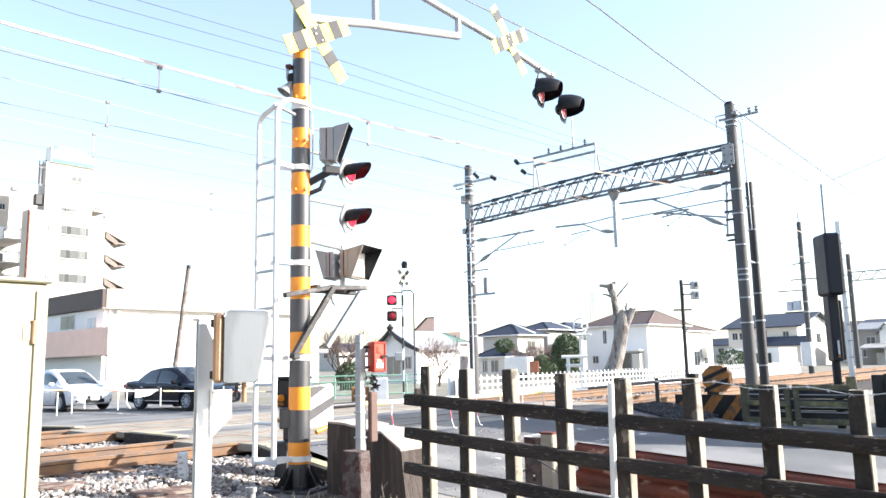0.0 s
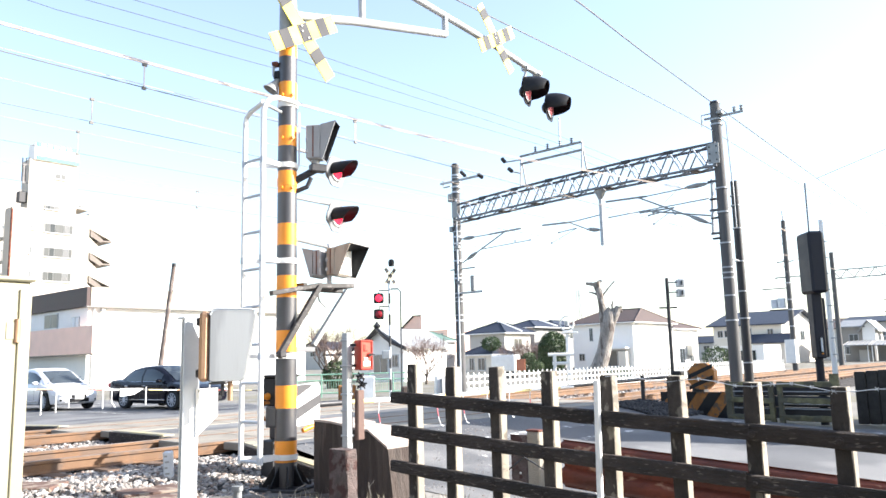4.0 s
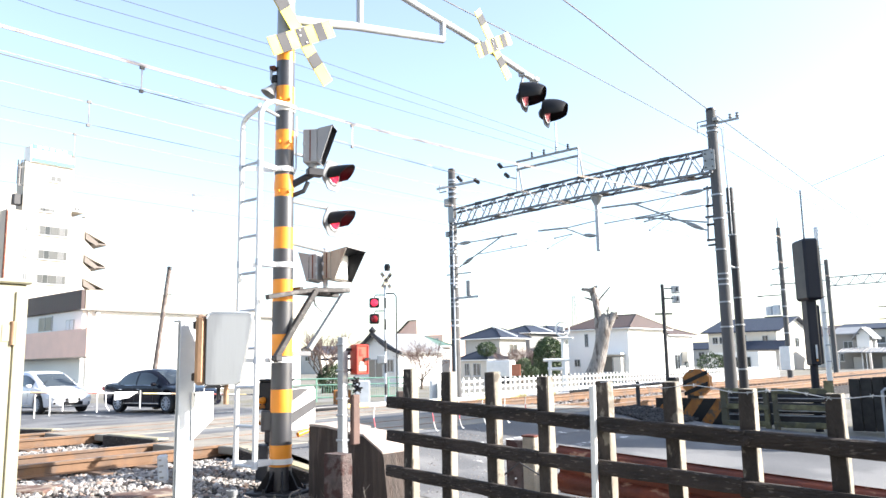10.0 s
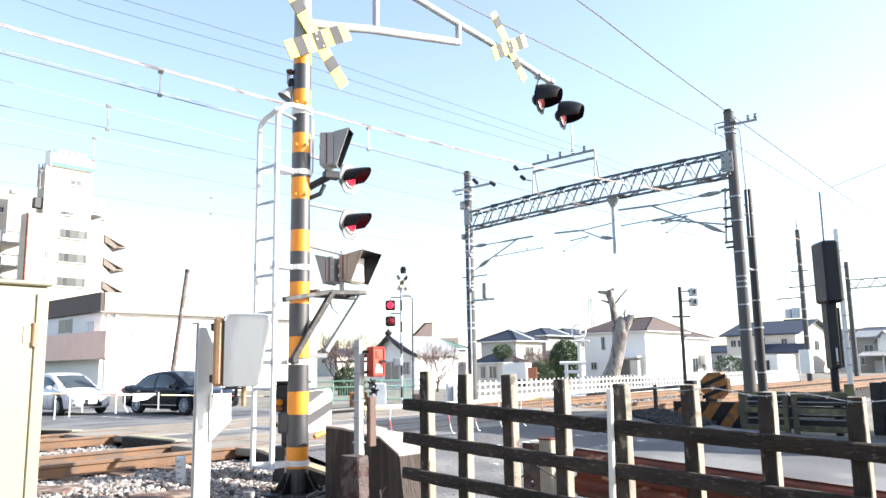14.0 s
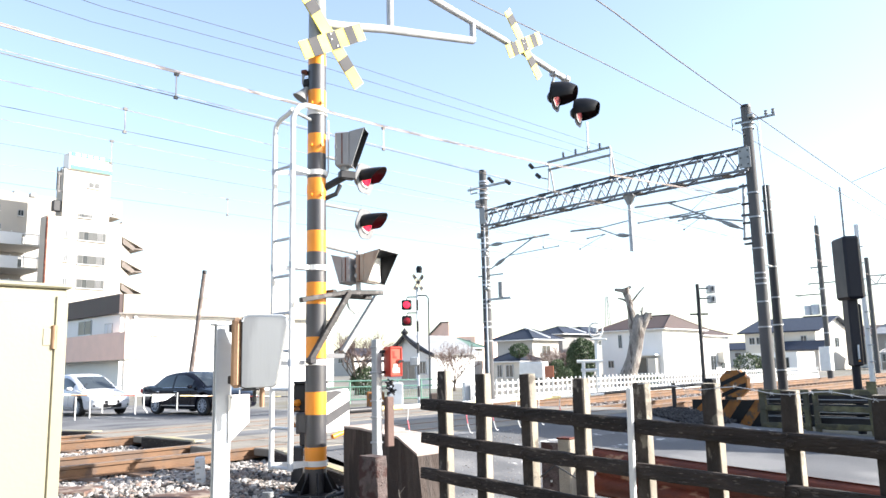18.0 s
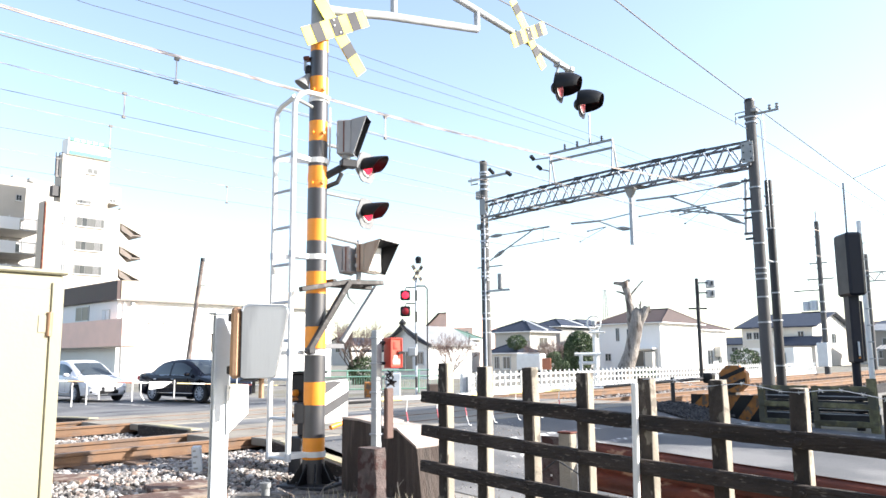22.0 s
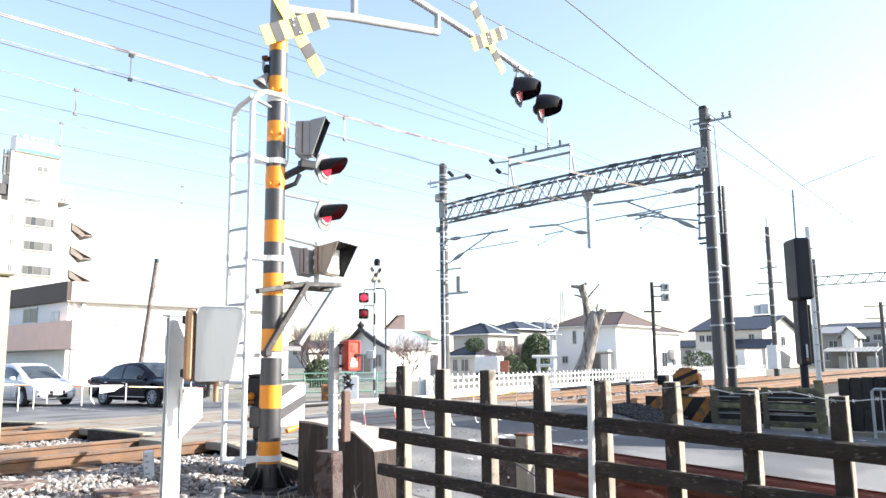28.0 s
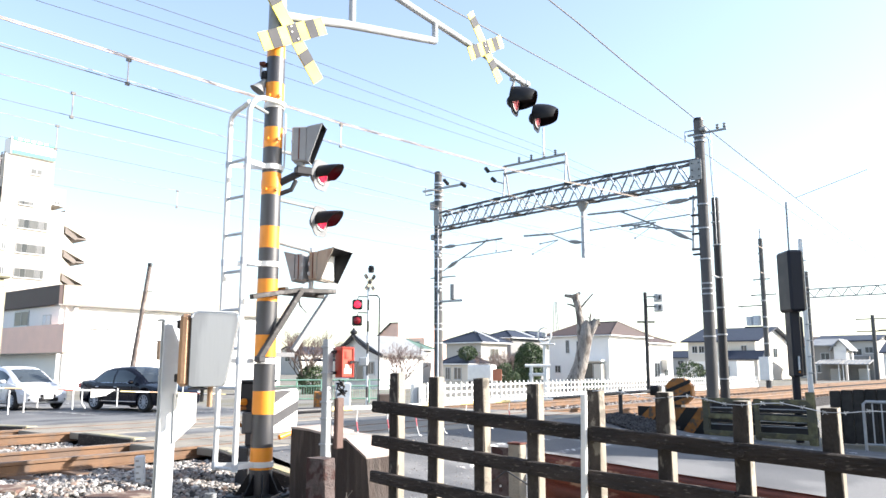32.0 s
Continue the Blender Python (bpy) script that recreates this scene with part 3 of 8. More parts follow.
def direction_box(x, y, z, w, h, d, parent, yaw, reach, low=0.03, flare=0.03, face_mat=None, case_mat=None):
    """Train direction indicator: a case whose deep hood is black inside, long above and short below."""
    m = pose(x, y, z, 0, 0, yaw)
    case_mat = case_mat or INDICATOR_GREY
    ind = part("indicator_case", Shape().box((0, 0, 0), (w, d, h), ch=0.014, m=m), case_mat, parent, "grey direction indicator case")
    v = [(-w / 2, -d / 2, h / 2), (w / 2, -d / 2, h / 2), (w / 2, -d / 2, -h / 2), (-w / 2, -d / 2, -h / 2)]
    o = [(-w / 2 - flare, -d / 2 - reach, h / 2 + flare), (w / 2 + flare, -d / 2 - reach, h / 2 + flare), (w / 2 + flare * 0.3, -d / 2 - low, -h / 2 - flare * 0.5), (-w / 2 - flare * 0.3, -d / 2 - low, -h / 2 - flare * 0.5)]
    for lining in (False, True):
        hs = Shape()
        for i, j in ((0, 1), (1, 2), (2, 3), (3, 0)):
            a, b, c, e = [m @ Vector(q) for q in (v[i], v[j], o[j], o[i])]
            inward = (m @ Vector((0, -d / 2 - 0.05, 0)) - (a + b) / 2).normalized() * 0.007
            if lining:
                a, b, c, e = [q + inward for q in (a, b, c, e)]
            hs.add([a, b, c, e, a + inward, b + inward, c + inward, e + inward], [(0, 1, 2, 3), (7, 6, 5, 4), (0, 4, 5, 1), (1, 5, 6, 2), (2, 6, 7, 3), (3, 7, 4, 0)])
        part("hood_lining" if lining else "hood", hs, BLACK_PAINT if lining else case_mat, ind, "black inside of the hood" if lining else "grey flared hood", smooth=0)
    part("face", Shape().box((0, 0, 0), (w * 0.86, 0.01, h * 0.84), m=m @ pose(0, -d / 2 - 0.008, 0)), face_mat or DARK_STEEL, ind, "arrow panel")
    for sx in (-1, 1):
        part("case_seam", Shape().box((0, 0, 0), (0.008, 0.012, h * 0.9), m=m @ pose(sx * (w / 2 + 0.002), 0.0, 0.0)), RUST, ind, "rusty seam")
        for zz in (-0.28, 0.06):
            part("latch", Shape().box((0, 0, 0), (0.012, 0.03, 0.05), m=m @ pose(sx * (w / 2 + 0.004), d * 0.42, zz * h), ch=0.004), GALV, ind)
    return ind


INDICATOR_GREY = mat("pale_weathered_grey_case", (0.33, 0.335, 0.34), 0.5, scale=4, fine=50, bump=0.06, dark=0.85)
INDICATOR_TAN = mat("tan_weathered_case", (0.40, 0.36, 0.30), 0.55, scale=6, fine=40, bump=0.08, dark=0.8, second=(0.30, 0.25, 0.20), amount=0.3, second_scale=9, stretch=(1, 1, 0.3))
direction_box(6.03, 7.22, 4.25, 0.19, 0.44, 0.19, signal, 35, 0.20)
part("bracket", Shape().pipe([(PX + 0.06, PY - 0.08, 3.76), (5.98, 7.28, 3.86), (6.06, 7.2, 3.92)], 0.045), DARK_STEEL, signal)
part("bracket_neck", Shape().tube((6.03, 7.21, 3.94), (6.03, 7.21, 4.04), 0.055), GREY_PAINT, signal)
part("bracket_tip", Shape().box((6.05, 7.19, 3.92), (0.20, 0.12, 0.10), -20, 0.01), DARK_STEEL, signal)
part("bracket", Shape().pipe([(PX + 0.06, PY - 0.08, 3.62), (5.95, 7.28, 3.68), (6.0, 7.26, 3.80)], 0.03), DARK_STEEL, signal)
part("bracket_band", Shape().lathe([(0.115, -0.05), (0.126, -0.05), (0.126, 0.05), (0.115, 0.05)], pose(PX, PY, 3.74), 24), YELLOW_PAINT, signal)
# lower pair of indicators, back to back on a short stand
direction_box(6.55, 7.36, 2.775, 0.44, 0.36, 0.13, signal, 18, 0.25, 0.05, 0.035, face_mat=WHITE_PAINT, case_mat=INDICATOR_TAN)
direction_box(6.40, 7.52, 2.765, 0.30, 0.34, 0.12, signal, 200, 0.14)
part("indicator_stand", Shape().tube((6.45, 7.44, 2.46), (6.45, 7.44, 3.02), 0.032), ZINC, signal)
part("stand_bolt", Shape().tube((6.43, 7.36, 2.72), (6.42, 7.33, 2.72), 0.02, n=8), GALV, signal)
part("platform", Shape().box((0, 0, 0), (0.07, 0.06, 0.76), m=look((5.80, 7.29, 2.385), (6.17, 7.28, 2.455)), ch=0.008), DARK_BEAM, signal, "dark steel bracket beam")
part("platform", Shape().box((0, 0, 0), (0.07, 0.06, 0.60), m=look((6.40, 7.27, 2.455), (6.69, 7.26, 2.47)), ch=0.008), DARK_BEAM, signal, "dark steel bracket beam")
part("platform", Shape().box((6.30, 7.62, 2.44), (1.0, 0.07, 0.07), -3, 0.008), DARK_BEAM, signal, "dark steel bracket beam")
for k in range(4):
    part("platform_bar", Shape().box((5.95 + 0.24 * k, 7.46 - 0.005 * k, 2.455), (0.05, 0.34, 0.03), -3), DARK_BEAM, signal)
part("brace", Shape().box((0, 0, 0), (0.07, 0.07, 1.04), m=look((5.845, 7.285, 2.0), (6.126, 7.25, 2.43)), ch=0.008), DARK_BEAM, signal, "dark steel brace")
part("brace_foot", Shape().box((5.60, 7.32, 1.60), (0.10, 0.10, 0.07), 0, 0.01), DARK_STEEL, signal)
part("brace", Shape().box((0, 0, 0), (0.065, 0.065, 0.95), m=look((6.61, 7.60, 2.08), (6.909, 7.60, 2.455)), ch=0.008), GREY_PAINT, signal)
part("brace_stub", Shape().box((6.06, 7.58, 1.66), (0.50, 0.05, 0.06), -2, 0.006), BEAM_GREY, signal)
part("arm_tube", Shape().pipe([(PX + 0.1, PY, 3.04), (6.40, 7.46, 2.99), (6.46, 7.44, 2.95)], 0.026), GREY_PAINT, signal)
part("cable_loop", Shape().pipe([(6.30, 7.5, 2.40), (6.33, 7.5, 2.28), (6.44, 7.5, 2.20), (6.52, 7.5, 2.22)], 0.012, 6), GREY_PAINT, signal)
part("white_conduit", Shape().pipe([(5.90, 7.38, 4.66), (5.905, 7.38, 4.4), (5.905, 7.38, 3.98), (5.86, 7.36, 3.90)], 0.012, 6), WHITE_PAINT, signal)
for z in (4.30, 4.86, 3.66):
    for a_ in (200, 262):
        part("step_bolt", Shape().tube((PX + 0.11 * math.cos(radians(a_)), PY + 0.11 * math.sin(radians(a_)), z), (PX + 0.15 * math.cos(radians(a_)), PY + 0.15 * math.sin(radians(a_)), z), 0.022, n=8), YELLOW_PAINT, signal)

jb = part("junction_box", Shape().box((5.685, 7.59, 0.86), (0.11, 0.15, 0.25), 43, 0.012), POLE_BLACK, signal, "small black junction box")
part("box_lid", Shape().box((5.645, 7.545, 0.86), (0.09, 0.014, 0.22), -47, 0.005), POLE_BLACK, jb)
# horn loudspeaker beside the post
sp = part("loudspeaker", Shape().lathe([(0.03, 0.0), (0.045, 0.06), (0.075, 0.13), (0.10, 0.18), (0.108, 0.18), (0.095, 0.165), (0.04, 0.06), (0.001, 0.06)], look((5.69, 7.54, 5.09), (5.52, 7.64, 4.75)) @ pose(0, 0, 0, 180, 0, 0), 20), GREY_PAINT, signal, "grey horn loudspeaker")
part("driver", Shape().box((5.69, 7.55, 5.14), (0.10, 0.10, 0.13), 30, 0.03), BLACK_PAINT, sp, "black driver unit")
part("speaker_bracket", Shape().box((5.67, 7.56, 5.29), (0.10, 0.08, 0.05), 30, 0.008), RUST, signal, "rusty bracket")
part("speaker_strap", Shape().box((5.65, 7.58, 5.21), (0.03, 0.03, 0.16), 30, 0.005), GALV, signal)

# maintenance ladder
LA, LB = Vector((5.355, 7.755, 0)), Vector((5.37, 7.40, 0))
part("ladder_rail", Shape().pipe([(LA.x, LA.y, 0.34), (LA.x, LA.y, 4.46), (LA.x + 0.01, LA.y - 0.01, 4.55), (LA.x + 0.01, LA.y - 0.10, 4.61), (LA.x + 0.03, LA.y - 0.20, 4.65), (LB.x, LB.y, 4.68)], 0.031, 10), WHITE_PAINT, signal, "white ladder rail")
part("ladder_rail", Shape().pipe([(LB.x, LB.y, 0.34), (LB.x, LB.y, 4.58), (LB.x + 0.03, LB.y - 0.01, 4.67), (LB.x + 0.09, LB.y - 0.02, 4.74), (LB.x + 0.17, LB.y - 0.03, 4.77), (PX - 0.06, PY - 0.125, 4.77), (PX + 0.06, PY - 0.125, 4.75)], 0.033, 10), WHITE_PAINT, signal, "white ladder rail")
part("ladder_stay", Shape().tube((LB.x, LB.y, 4.66), (PX, PY, 4.62), 0.022, n=8), GREY_PAINT, signal)
for k in range(9):
    z = 0.37 + k * 0.45
    part("rung", Shape().tube((LA.x, LA.y, z), (LB.x, LB.y, z), 0.02, n=8), ZINC, signal)
for z in (0.39, 1.58, 2.74, 3.95, 4.74):
    part("ladder_clamp", Shape().lathe([(0.110, -0.032), (0.145 - 0.0035 * z, -0.032), (0.145 - 0.0035 * z, 0.032), (0.110, 0.032)], pose(PX, PY, z), 28), WHITE_PAINT, signal)
    for P in ((LA, LB) if z < 4.5 else ()):
        part("ladder_stay", Shape().box(((P.x + PX) / 2, (P.y + PY) / 2, z), ((P - Vector((PX, PY, 0))).length, 0.02, 0.055), math.degrees(math.atan2(PY - P.y, PX - P.x))), WHITE_PAINT, signal)
    if z > 4.5:
        continue
    part("rail_sleeve", Shape().tube((LA.x, LA.y, z - 0.04), (LA.x, LA.y, z + 0.04), 0.037, n=10), ZINC, signal)
    part("rail_sleeve", Shape().tube((LB.x, LB.y, z - 0.04), (LB.x, LB.y, z + 0.04), 0.037, n=10), ZINC, signal)

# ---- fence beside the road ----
# weathered post colour darkened to stand for shade on the fronts
SHADED_FRONT = mat("grey_weathered_shaded_wood", (0.060, 0.050, 0.043), 0.92, scale=6, fine=42, bump=0.9, dark=0.4, stretch=(1, 1, 0.5), second=(0.16, 0.145, 0.12), amount=0.16, second_scale=13, each=0.18)
fence = thing("timber_fence", (5.15, 2.0, 0), "weathered dark fence of posts and three rails", "fence")
POST_Y = [4.737, 4.278, 3.794, 3.275, 2.750, 2.218, 1.692] + [1.165 - 0.53 * k for k in range(8)]
for k, y in enumerate(POST_Y):
    top = 1.458 - 0.0525 * (4.737 - y) + 0.012 * math.sin(k * 4.1)
    g = lerp(GROUND, y) - 0.1
    lean = 0.012 * math.sin(k * 2.3)
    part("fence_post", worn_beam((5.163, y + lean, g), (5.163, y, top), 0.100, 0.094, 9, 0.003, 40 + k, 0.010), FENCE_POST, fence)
    # thin layer that paints shade on the face turned from the sun
    part("front_board", worn_beam((5.106, y + lean, g), (5.106, y, top - 0.004), 0.013, 0.099, 9, 0.0025, 70 + k, 0.004), SHADED_FRONT, fence, "thin dark layer that colours the post front as shaded")
# each rail is three boards butted at a post, sagging a little
RAILS = [((4.95, 1.158, 3.30, 1.072), (3.29, 1.064, 1.70, 0.980), (1.72, 0.981, -0.45, 0.870), (-0.46, 0.870, -2.4, 0.770)),
         ((4.95, 0.858, 3.30, 0.756), (3.29, 0.752, 1.74, 0.676), (1.75, 0.662, -0.45, 0.560), (-0.46, 0.560, -2.4, 0.462)),
         ((4.96, 0.545, 3.31, 0.447), (3.30, 0.452, 1.74, 0.372), (1.75, 0.362, -0.45, 0.262), (-0.46, 0.260, -2.4, 0.160))]
for j, boards in enumerate(RAILS):
    for k, (y0, za, y1, zb) in enumerate(boards):
        dx = 0.010 * (k % 2)
        part("fence_rail", worn_beam((5.070 - dx, y0, za), (5.070 - dx, y1, zb), 0.050, 0.106, 14, 0.0028, 100 + 10 * j + k, 0.009), FENCE_WOOD, fence)
    for k, y in enumerate(POST_Y[:12]):
        b_ = next(b for b in boards if b[0] >= y >= b[2] or b is boards[-1])
        zz = b_[1] + (b_[3] - b_[1]) * (b_[0] - y) / (b_[0] - b_[2])
        part("bolt_head", Shape().lathe([(0.001, -0.014), (0.012, -0.014), (0.016, -0.008), (0.026, -0.006), (0.028, 0.004)], pose(5.042, y + 0.01 * math.sin(k * 9 + j), zz + 0.008 * math.sin(k * 5 + j * 2), 0, 90, 0), 10), FENCE_WOOD, fence)
stub = solid("short_post", worn_beam((5.175, 5.745, -0.1), (5.165, 5.745, 0.635), 0.15, 0.27, 10, 0.004, 5, 0.014), PEELING, (5.16, 5.72, -0.1), "short weathered post with peeling dark paint", "post")

# ---- concrete pad and blocks ----
PALE_CONCRETE = mat("pale_pinkish_concrete", (0.44, 0.37, 0.33), 0.9, scale=4, fine=50, bump=0.5, dark=0.75, second=(0.3, 0.25, 0.22), amount=0.25, second_scale=6)
PAD_CONCRETE = mat("dusty_grey_concrete", (0.20, 0.185, 0.17), 0.92, scale=3, fine=45, bump=0.6, dark=0.6, second=(0.09, 0.08, 0.07), amount=0.35, second_scale=3)
pad = thing("concrete_pad", (5.62, 7.18, -0.05), "dusty grey concrete slabs round the signal foot", "concrete pad")
for x, y, sx, sy, rz, top in ((5.72, 7.40, 0.86, 0.80, -20, 0.02), (5.30, 6.72, 0.62, 0.46, -34, 0.03), (4.98, 7.30, 0.60, 0.16, -44, 0.06), (4.74, 7.05, 0.50, 0.14, -44, 0.08), (5.75, 6.62, 0.40, 0.30, -12, 0.03)):
    part("slab", Shape().box((x, y, top - 0.06), (sx, sy, 0.12), rz, 0.014), PAD_CONCRETE, pad)
conduit = thing("conduit_stub", (4.86, 7.12, 0.0), "grey conduit stub rising beside the slabs", "conduit")
part("pipe", Shape().tube((4.88, 7.10, -0.05), (4.87, 7.10, 0.20), 0.045, n=14), GREY_PAINT, conduit)
part("collar", Shape().lathe([(0.046, 0.0), (0.060, 0.0), (0.060, 0.05), (0.046, 0.05)], pose(4.87, 7.10, 0.155), 14), GREY_PAINT, conduit)


BLOCK_CONCRETE = mat("streaked_brown_concrete", (0.135, 0.105, 0.09), 0.92, scale=2.2, fine=26, bump=0.9, dark=0.35, stretch=(3.5, 3.5, 0.28), second=(0.05, 0.036, 0.03), amount=0.40, second_scale=2.4, depth=0.03)


def end_block(name, prof, x0, x1, y):
    cb = Shape()
    cb.add([(x, yy, z - 0.05) for x in (x0, x1) for yy, z in prof], [(0, 1, 2, 3, 4), (9, 8, 7, 6, 5)] + [(i, i + 5, (i + 1) % 5 + 5, (i + 1) % 5) for i in range(5)])
    blk = solid(name, cb, BLOCK_CONCRETE, ((x0 + x1) / 2, y, -0.05), "stained brown concrete end block, its sloping top coloured as sunlit", "concrete wall", "concrete end blocks")
    # paler layer on the top faces: sunlight put into the colour
    for (ya, za), (yb, zb) in zip(prof[1:3], prof[2:4]):
        cp = Shape()
        cp.add([(x, yy, z - 0.05 + h) for x in (x0 - 0.008, x1 + 0.008) for yy, z, h in ((ya, za, 0.002), (yb, zb, 0.002), (yb, zb, 0.026), (ya, za, 0.026))],
               [(0, 1, 2, 3), (7, 6, 5, 4), (0, 4, 5, 1), (1, 5, 6, 2), (2, 6, 7, 3), (3, 7, 4, 0)])
        part("coping", cp, PALE_CONCRETE, blk, "pale top layer coloured as sunlit", smooth=0)
    return blk


end_block("concrete_block", [(7.02, 0.0), (7.02, 0.86), (6.72, 0.85), (6.46, 0.82), (6.46, 0.0)], 5.85, 6.30, 6.7)
end_block("concrete_block", [(6.44, 0.0), (6.44, 0.80), (6.10, 0.78), (5.80, 0.61), (5.72, 0.0)], 5.85, 6.30, 6.1)

# ---- emergency button ----
eb = thing("emergency_button_post", (5.52, 6.07, -0.05), "galvanised post with a red emergency button box", "emergency button")
part("post", Shape().box((5.52, 6.07, 0.87), (0.085, 0.085, 1.86), 0, 0.008), GALV, eb)
mb_ = pose(5.655, 5.965, 1.56, 0, 0, -14)
bx = part("button_box", Shape().box((0, 0, 0), (0.148, 0.14, 0.32), m=mb_, ch=0.012), RED, eb, "red emergency button box")
for dx, dz, sx, sz in ((-0.065, 0, 0.016, 0.31), (0.065, 0, 0.016, 0.31), (0, 0.147, 0.146, 0.018), (0, -0.147, 0.146, 0.018)):
    part("face_frame", Shape().box((0, 0, 0), (sx, 0.02, sz), m=mb_ @ pose(dx, -0.078, dz), ch=0.003), RED, bx)
part("face_panel", Shape().box((0, 0, 0), (0.115, 0.010, 0.28), m=mb_ @ pose(0, -0.074, 0), ch=0.002), ORANGE_RED, bx, "pale red front panel")
part("push_button", Shape().tube(mb_ @ Vector((0.035, -0.078, 0.0)), mb_ @ Vector((0.035, -0.10, 0.0)), 0.018, n=16), BLACK_PAINT, bx, "round push button")
part("button_collar", Shape().lathe([(0.017, 0), (0.028, 0.0), (0.028, 0.010), (0.017, 0.010)], mb_ @ pose(0.035, -0.079, 0.0, 90), 16), RED, bx)
part("handle", Shape().tube(mb_ @ Vector((0.055, -0.09, 0.012)), mb_ @ Vector((0.085, -0.10, 0.0)), 0.007, n=8), DARK_STEEL, bx)
for dx, dz, sx, sz, mt_ in ((-0.025, 0.075, 0.026, 0.075, RED), (-0.012, 0.045, 0.045, 0.02, RED), (-0.008, -0.045, 0.045, 0.04, WHITE_PAINT), (0.0, -0.092, 0.085, 0.052, WHITE_PAINT)):
    part("mark", Shape().box((0, 0, 0), (sx, 0.006, sz), m=mb_ @ pose(dx, -0.080, dz)), mt_, bx)
for dz in (-0.11, 0.11):
    part("box_clamp", Shape().box((0, 0, 0), (0.08, 0.05, 0.03), m=mb_ @ pose(-0.10, 0.05, dz), ch=0.005), DARK_STEEL, bx)
for z in (1.72, 1.45, 1.15, 0.98, 0.72):
    part("clamp", Shape().box((5.52, 6.07, z), (0.105, 0.105, 0.022), 0, 0.004), GALV, eb)
part("side_board", Shape().box((5.63, 6.0, 0.93), (0.10, 0.06, 0.52), 0, 0.01), BROWN_BOARD, eb, "faded reddish board")
rk = random.Random(2)
knot = Shape()
for k in range(5):
    pts = [(5.62 + rk.uniform(-0.06, 0.06), 5.95 + rk.uniform(-0.05, 0.05), 1.36 - 0.028 * j + rk.uniform(-0.02, 0.02)) for j in range(6)]
    knot.pipe(pts, 0.008, 5)
part("cable_knot", knot, BLACK_PAINT, eb, "tangle of black cable")

# ---- instrument box on a channel post ----
mb = thing("instrument_box", (2.62, 4.28, -0.2), "brushed metal instrument box on a galvanised channel post", "instrument box")
for yy in (4.245, 4.310):
    part("post_flange", Shape().box((2.577 + 0.36 * (yy - 4.245), yy, 0.79), (0.112, 0.012, 1.98), 0, 0.003), ZINC, mb)
part("post_web", Shape().box((2.577, 4.2775, 0.79), (0.012, 0.052, 1.98), 0, 0.003), ZINC, mb)
part("post_cap", Shape().box((2.577, 4.275, 1.788), (0.126, 0.085, 0.014), 0, 0.004), ZINC, mb)
# the case stands across the line of sight; its front edge slopes in towards the bottom
BM = Matrix(((0.76, 0.65, 0, 2.578), (-0.65, 0.76, 0, 4.045), (0, 0, 1, 0), (0, 0, 0, 1)))
sec = [(0.0, 1.395), (0.0, 1.79), (0.012, 1.822), (0.035, 1.832), (0.245, 1.828), (0.268, 1.820), (0.275, 1.795), (0.272, 1.775), (0.207, 1.405), (0.19, 1.39), (0.02, 1.385)]
ns = len(sec)
case = Shape().add([BM @ Vector((q, d, z)) for d in (0.0, 0.014, 0.106, 0.12) for q, z in [((q - 0.13) * (0.97 if d in (0.0, 0.12) else 1.0) + 0.13, (z - 1.6) * (0.975 if d in (0.0, 0.12) else 1.0) + 1.6) for q, z in sec]],
                   [tuple(range(ns)), tuple(range(4 * ns - 1, 3 * ns - 1, -1))] + [(r * ns + i, r * ns + i + ns, r * ns + (i + 1) % ns + ns, r * ns + (i + 1) % ns) for r in range(3) for i in range(ns)])
cs = part("case", case, CASE_ALU, mb, "brushed aluminium case with a sloping front")
part("back_door", Shape().box((0, 0, 0), (0.062, 0.13, 0.43), m=BM @ pose(-0.034, 0.062, 1.605), ch=0.02), COPPER, cs, "reddish rounded back door")
part("door_seam", Shape().box((0, 0, 0), (0.006, 0.125, 0.43), m=BM @ pose(0.001, 0.062, 1.605)), DARK_STEEL, cs)
part("drip_edge", Shape().box((0, 0, 0), (0.10, 0.12, 0.012), m=BM @ pose(0.05, 0.062, 1.378)), DARK_STEEL, cs)
for z in (1.44, 1.76):
    part("hinge", Shape().box((0, 0, 0), (0.03, 0.06, 0.05), m=BM @ pose(-0.078, 0.11, z), ch=0.006), DARK_STEEL, cs)
part("lid_rim", Shape().pipe([BM @ Vector(q) for q in ((0.0, -0.002, 1.795), (0.014, -0.002, 1.825), (0.038, -0.002, 1.834), (0.245, -0.002, 1.830), (0.272, -0.002, 1.818))], 0.006, 6), ZINC, cs)
m = Matrix(((1, 0, 0, 0), (0, 0, -1, 4.236), (0, 1, 0, 0), (0, 0, 0, 1)))
part("gusset_plate", Shape().prism([(2.605, 1.345), (2.76, 1.345), (2.762, 1.17), (2.612, 1.048)], 0.008, m), WHITE_PAINT, mb, "white painted plate")
for q, z in ((2.625, 1.33), (2.625, 1.09), (2.745, 1.33), (2.748, 1.19)):
    part("rivet", Shape().tube((q, 4.229, z), (q, 4.224, z), 0.006, n=8), GREY_PAINT, mb)
part("conduit", Shape().tube((2.72, 4.03, 1.27), (2.72, 4.03, 1.40), 0.016), COPPER, mb)
part("conduit", Shape().tube((2.685, 4.06, 1.30), (2.685, 4.06, 1.40), 0.011), DARK_STEEL, mb)

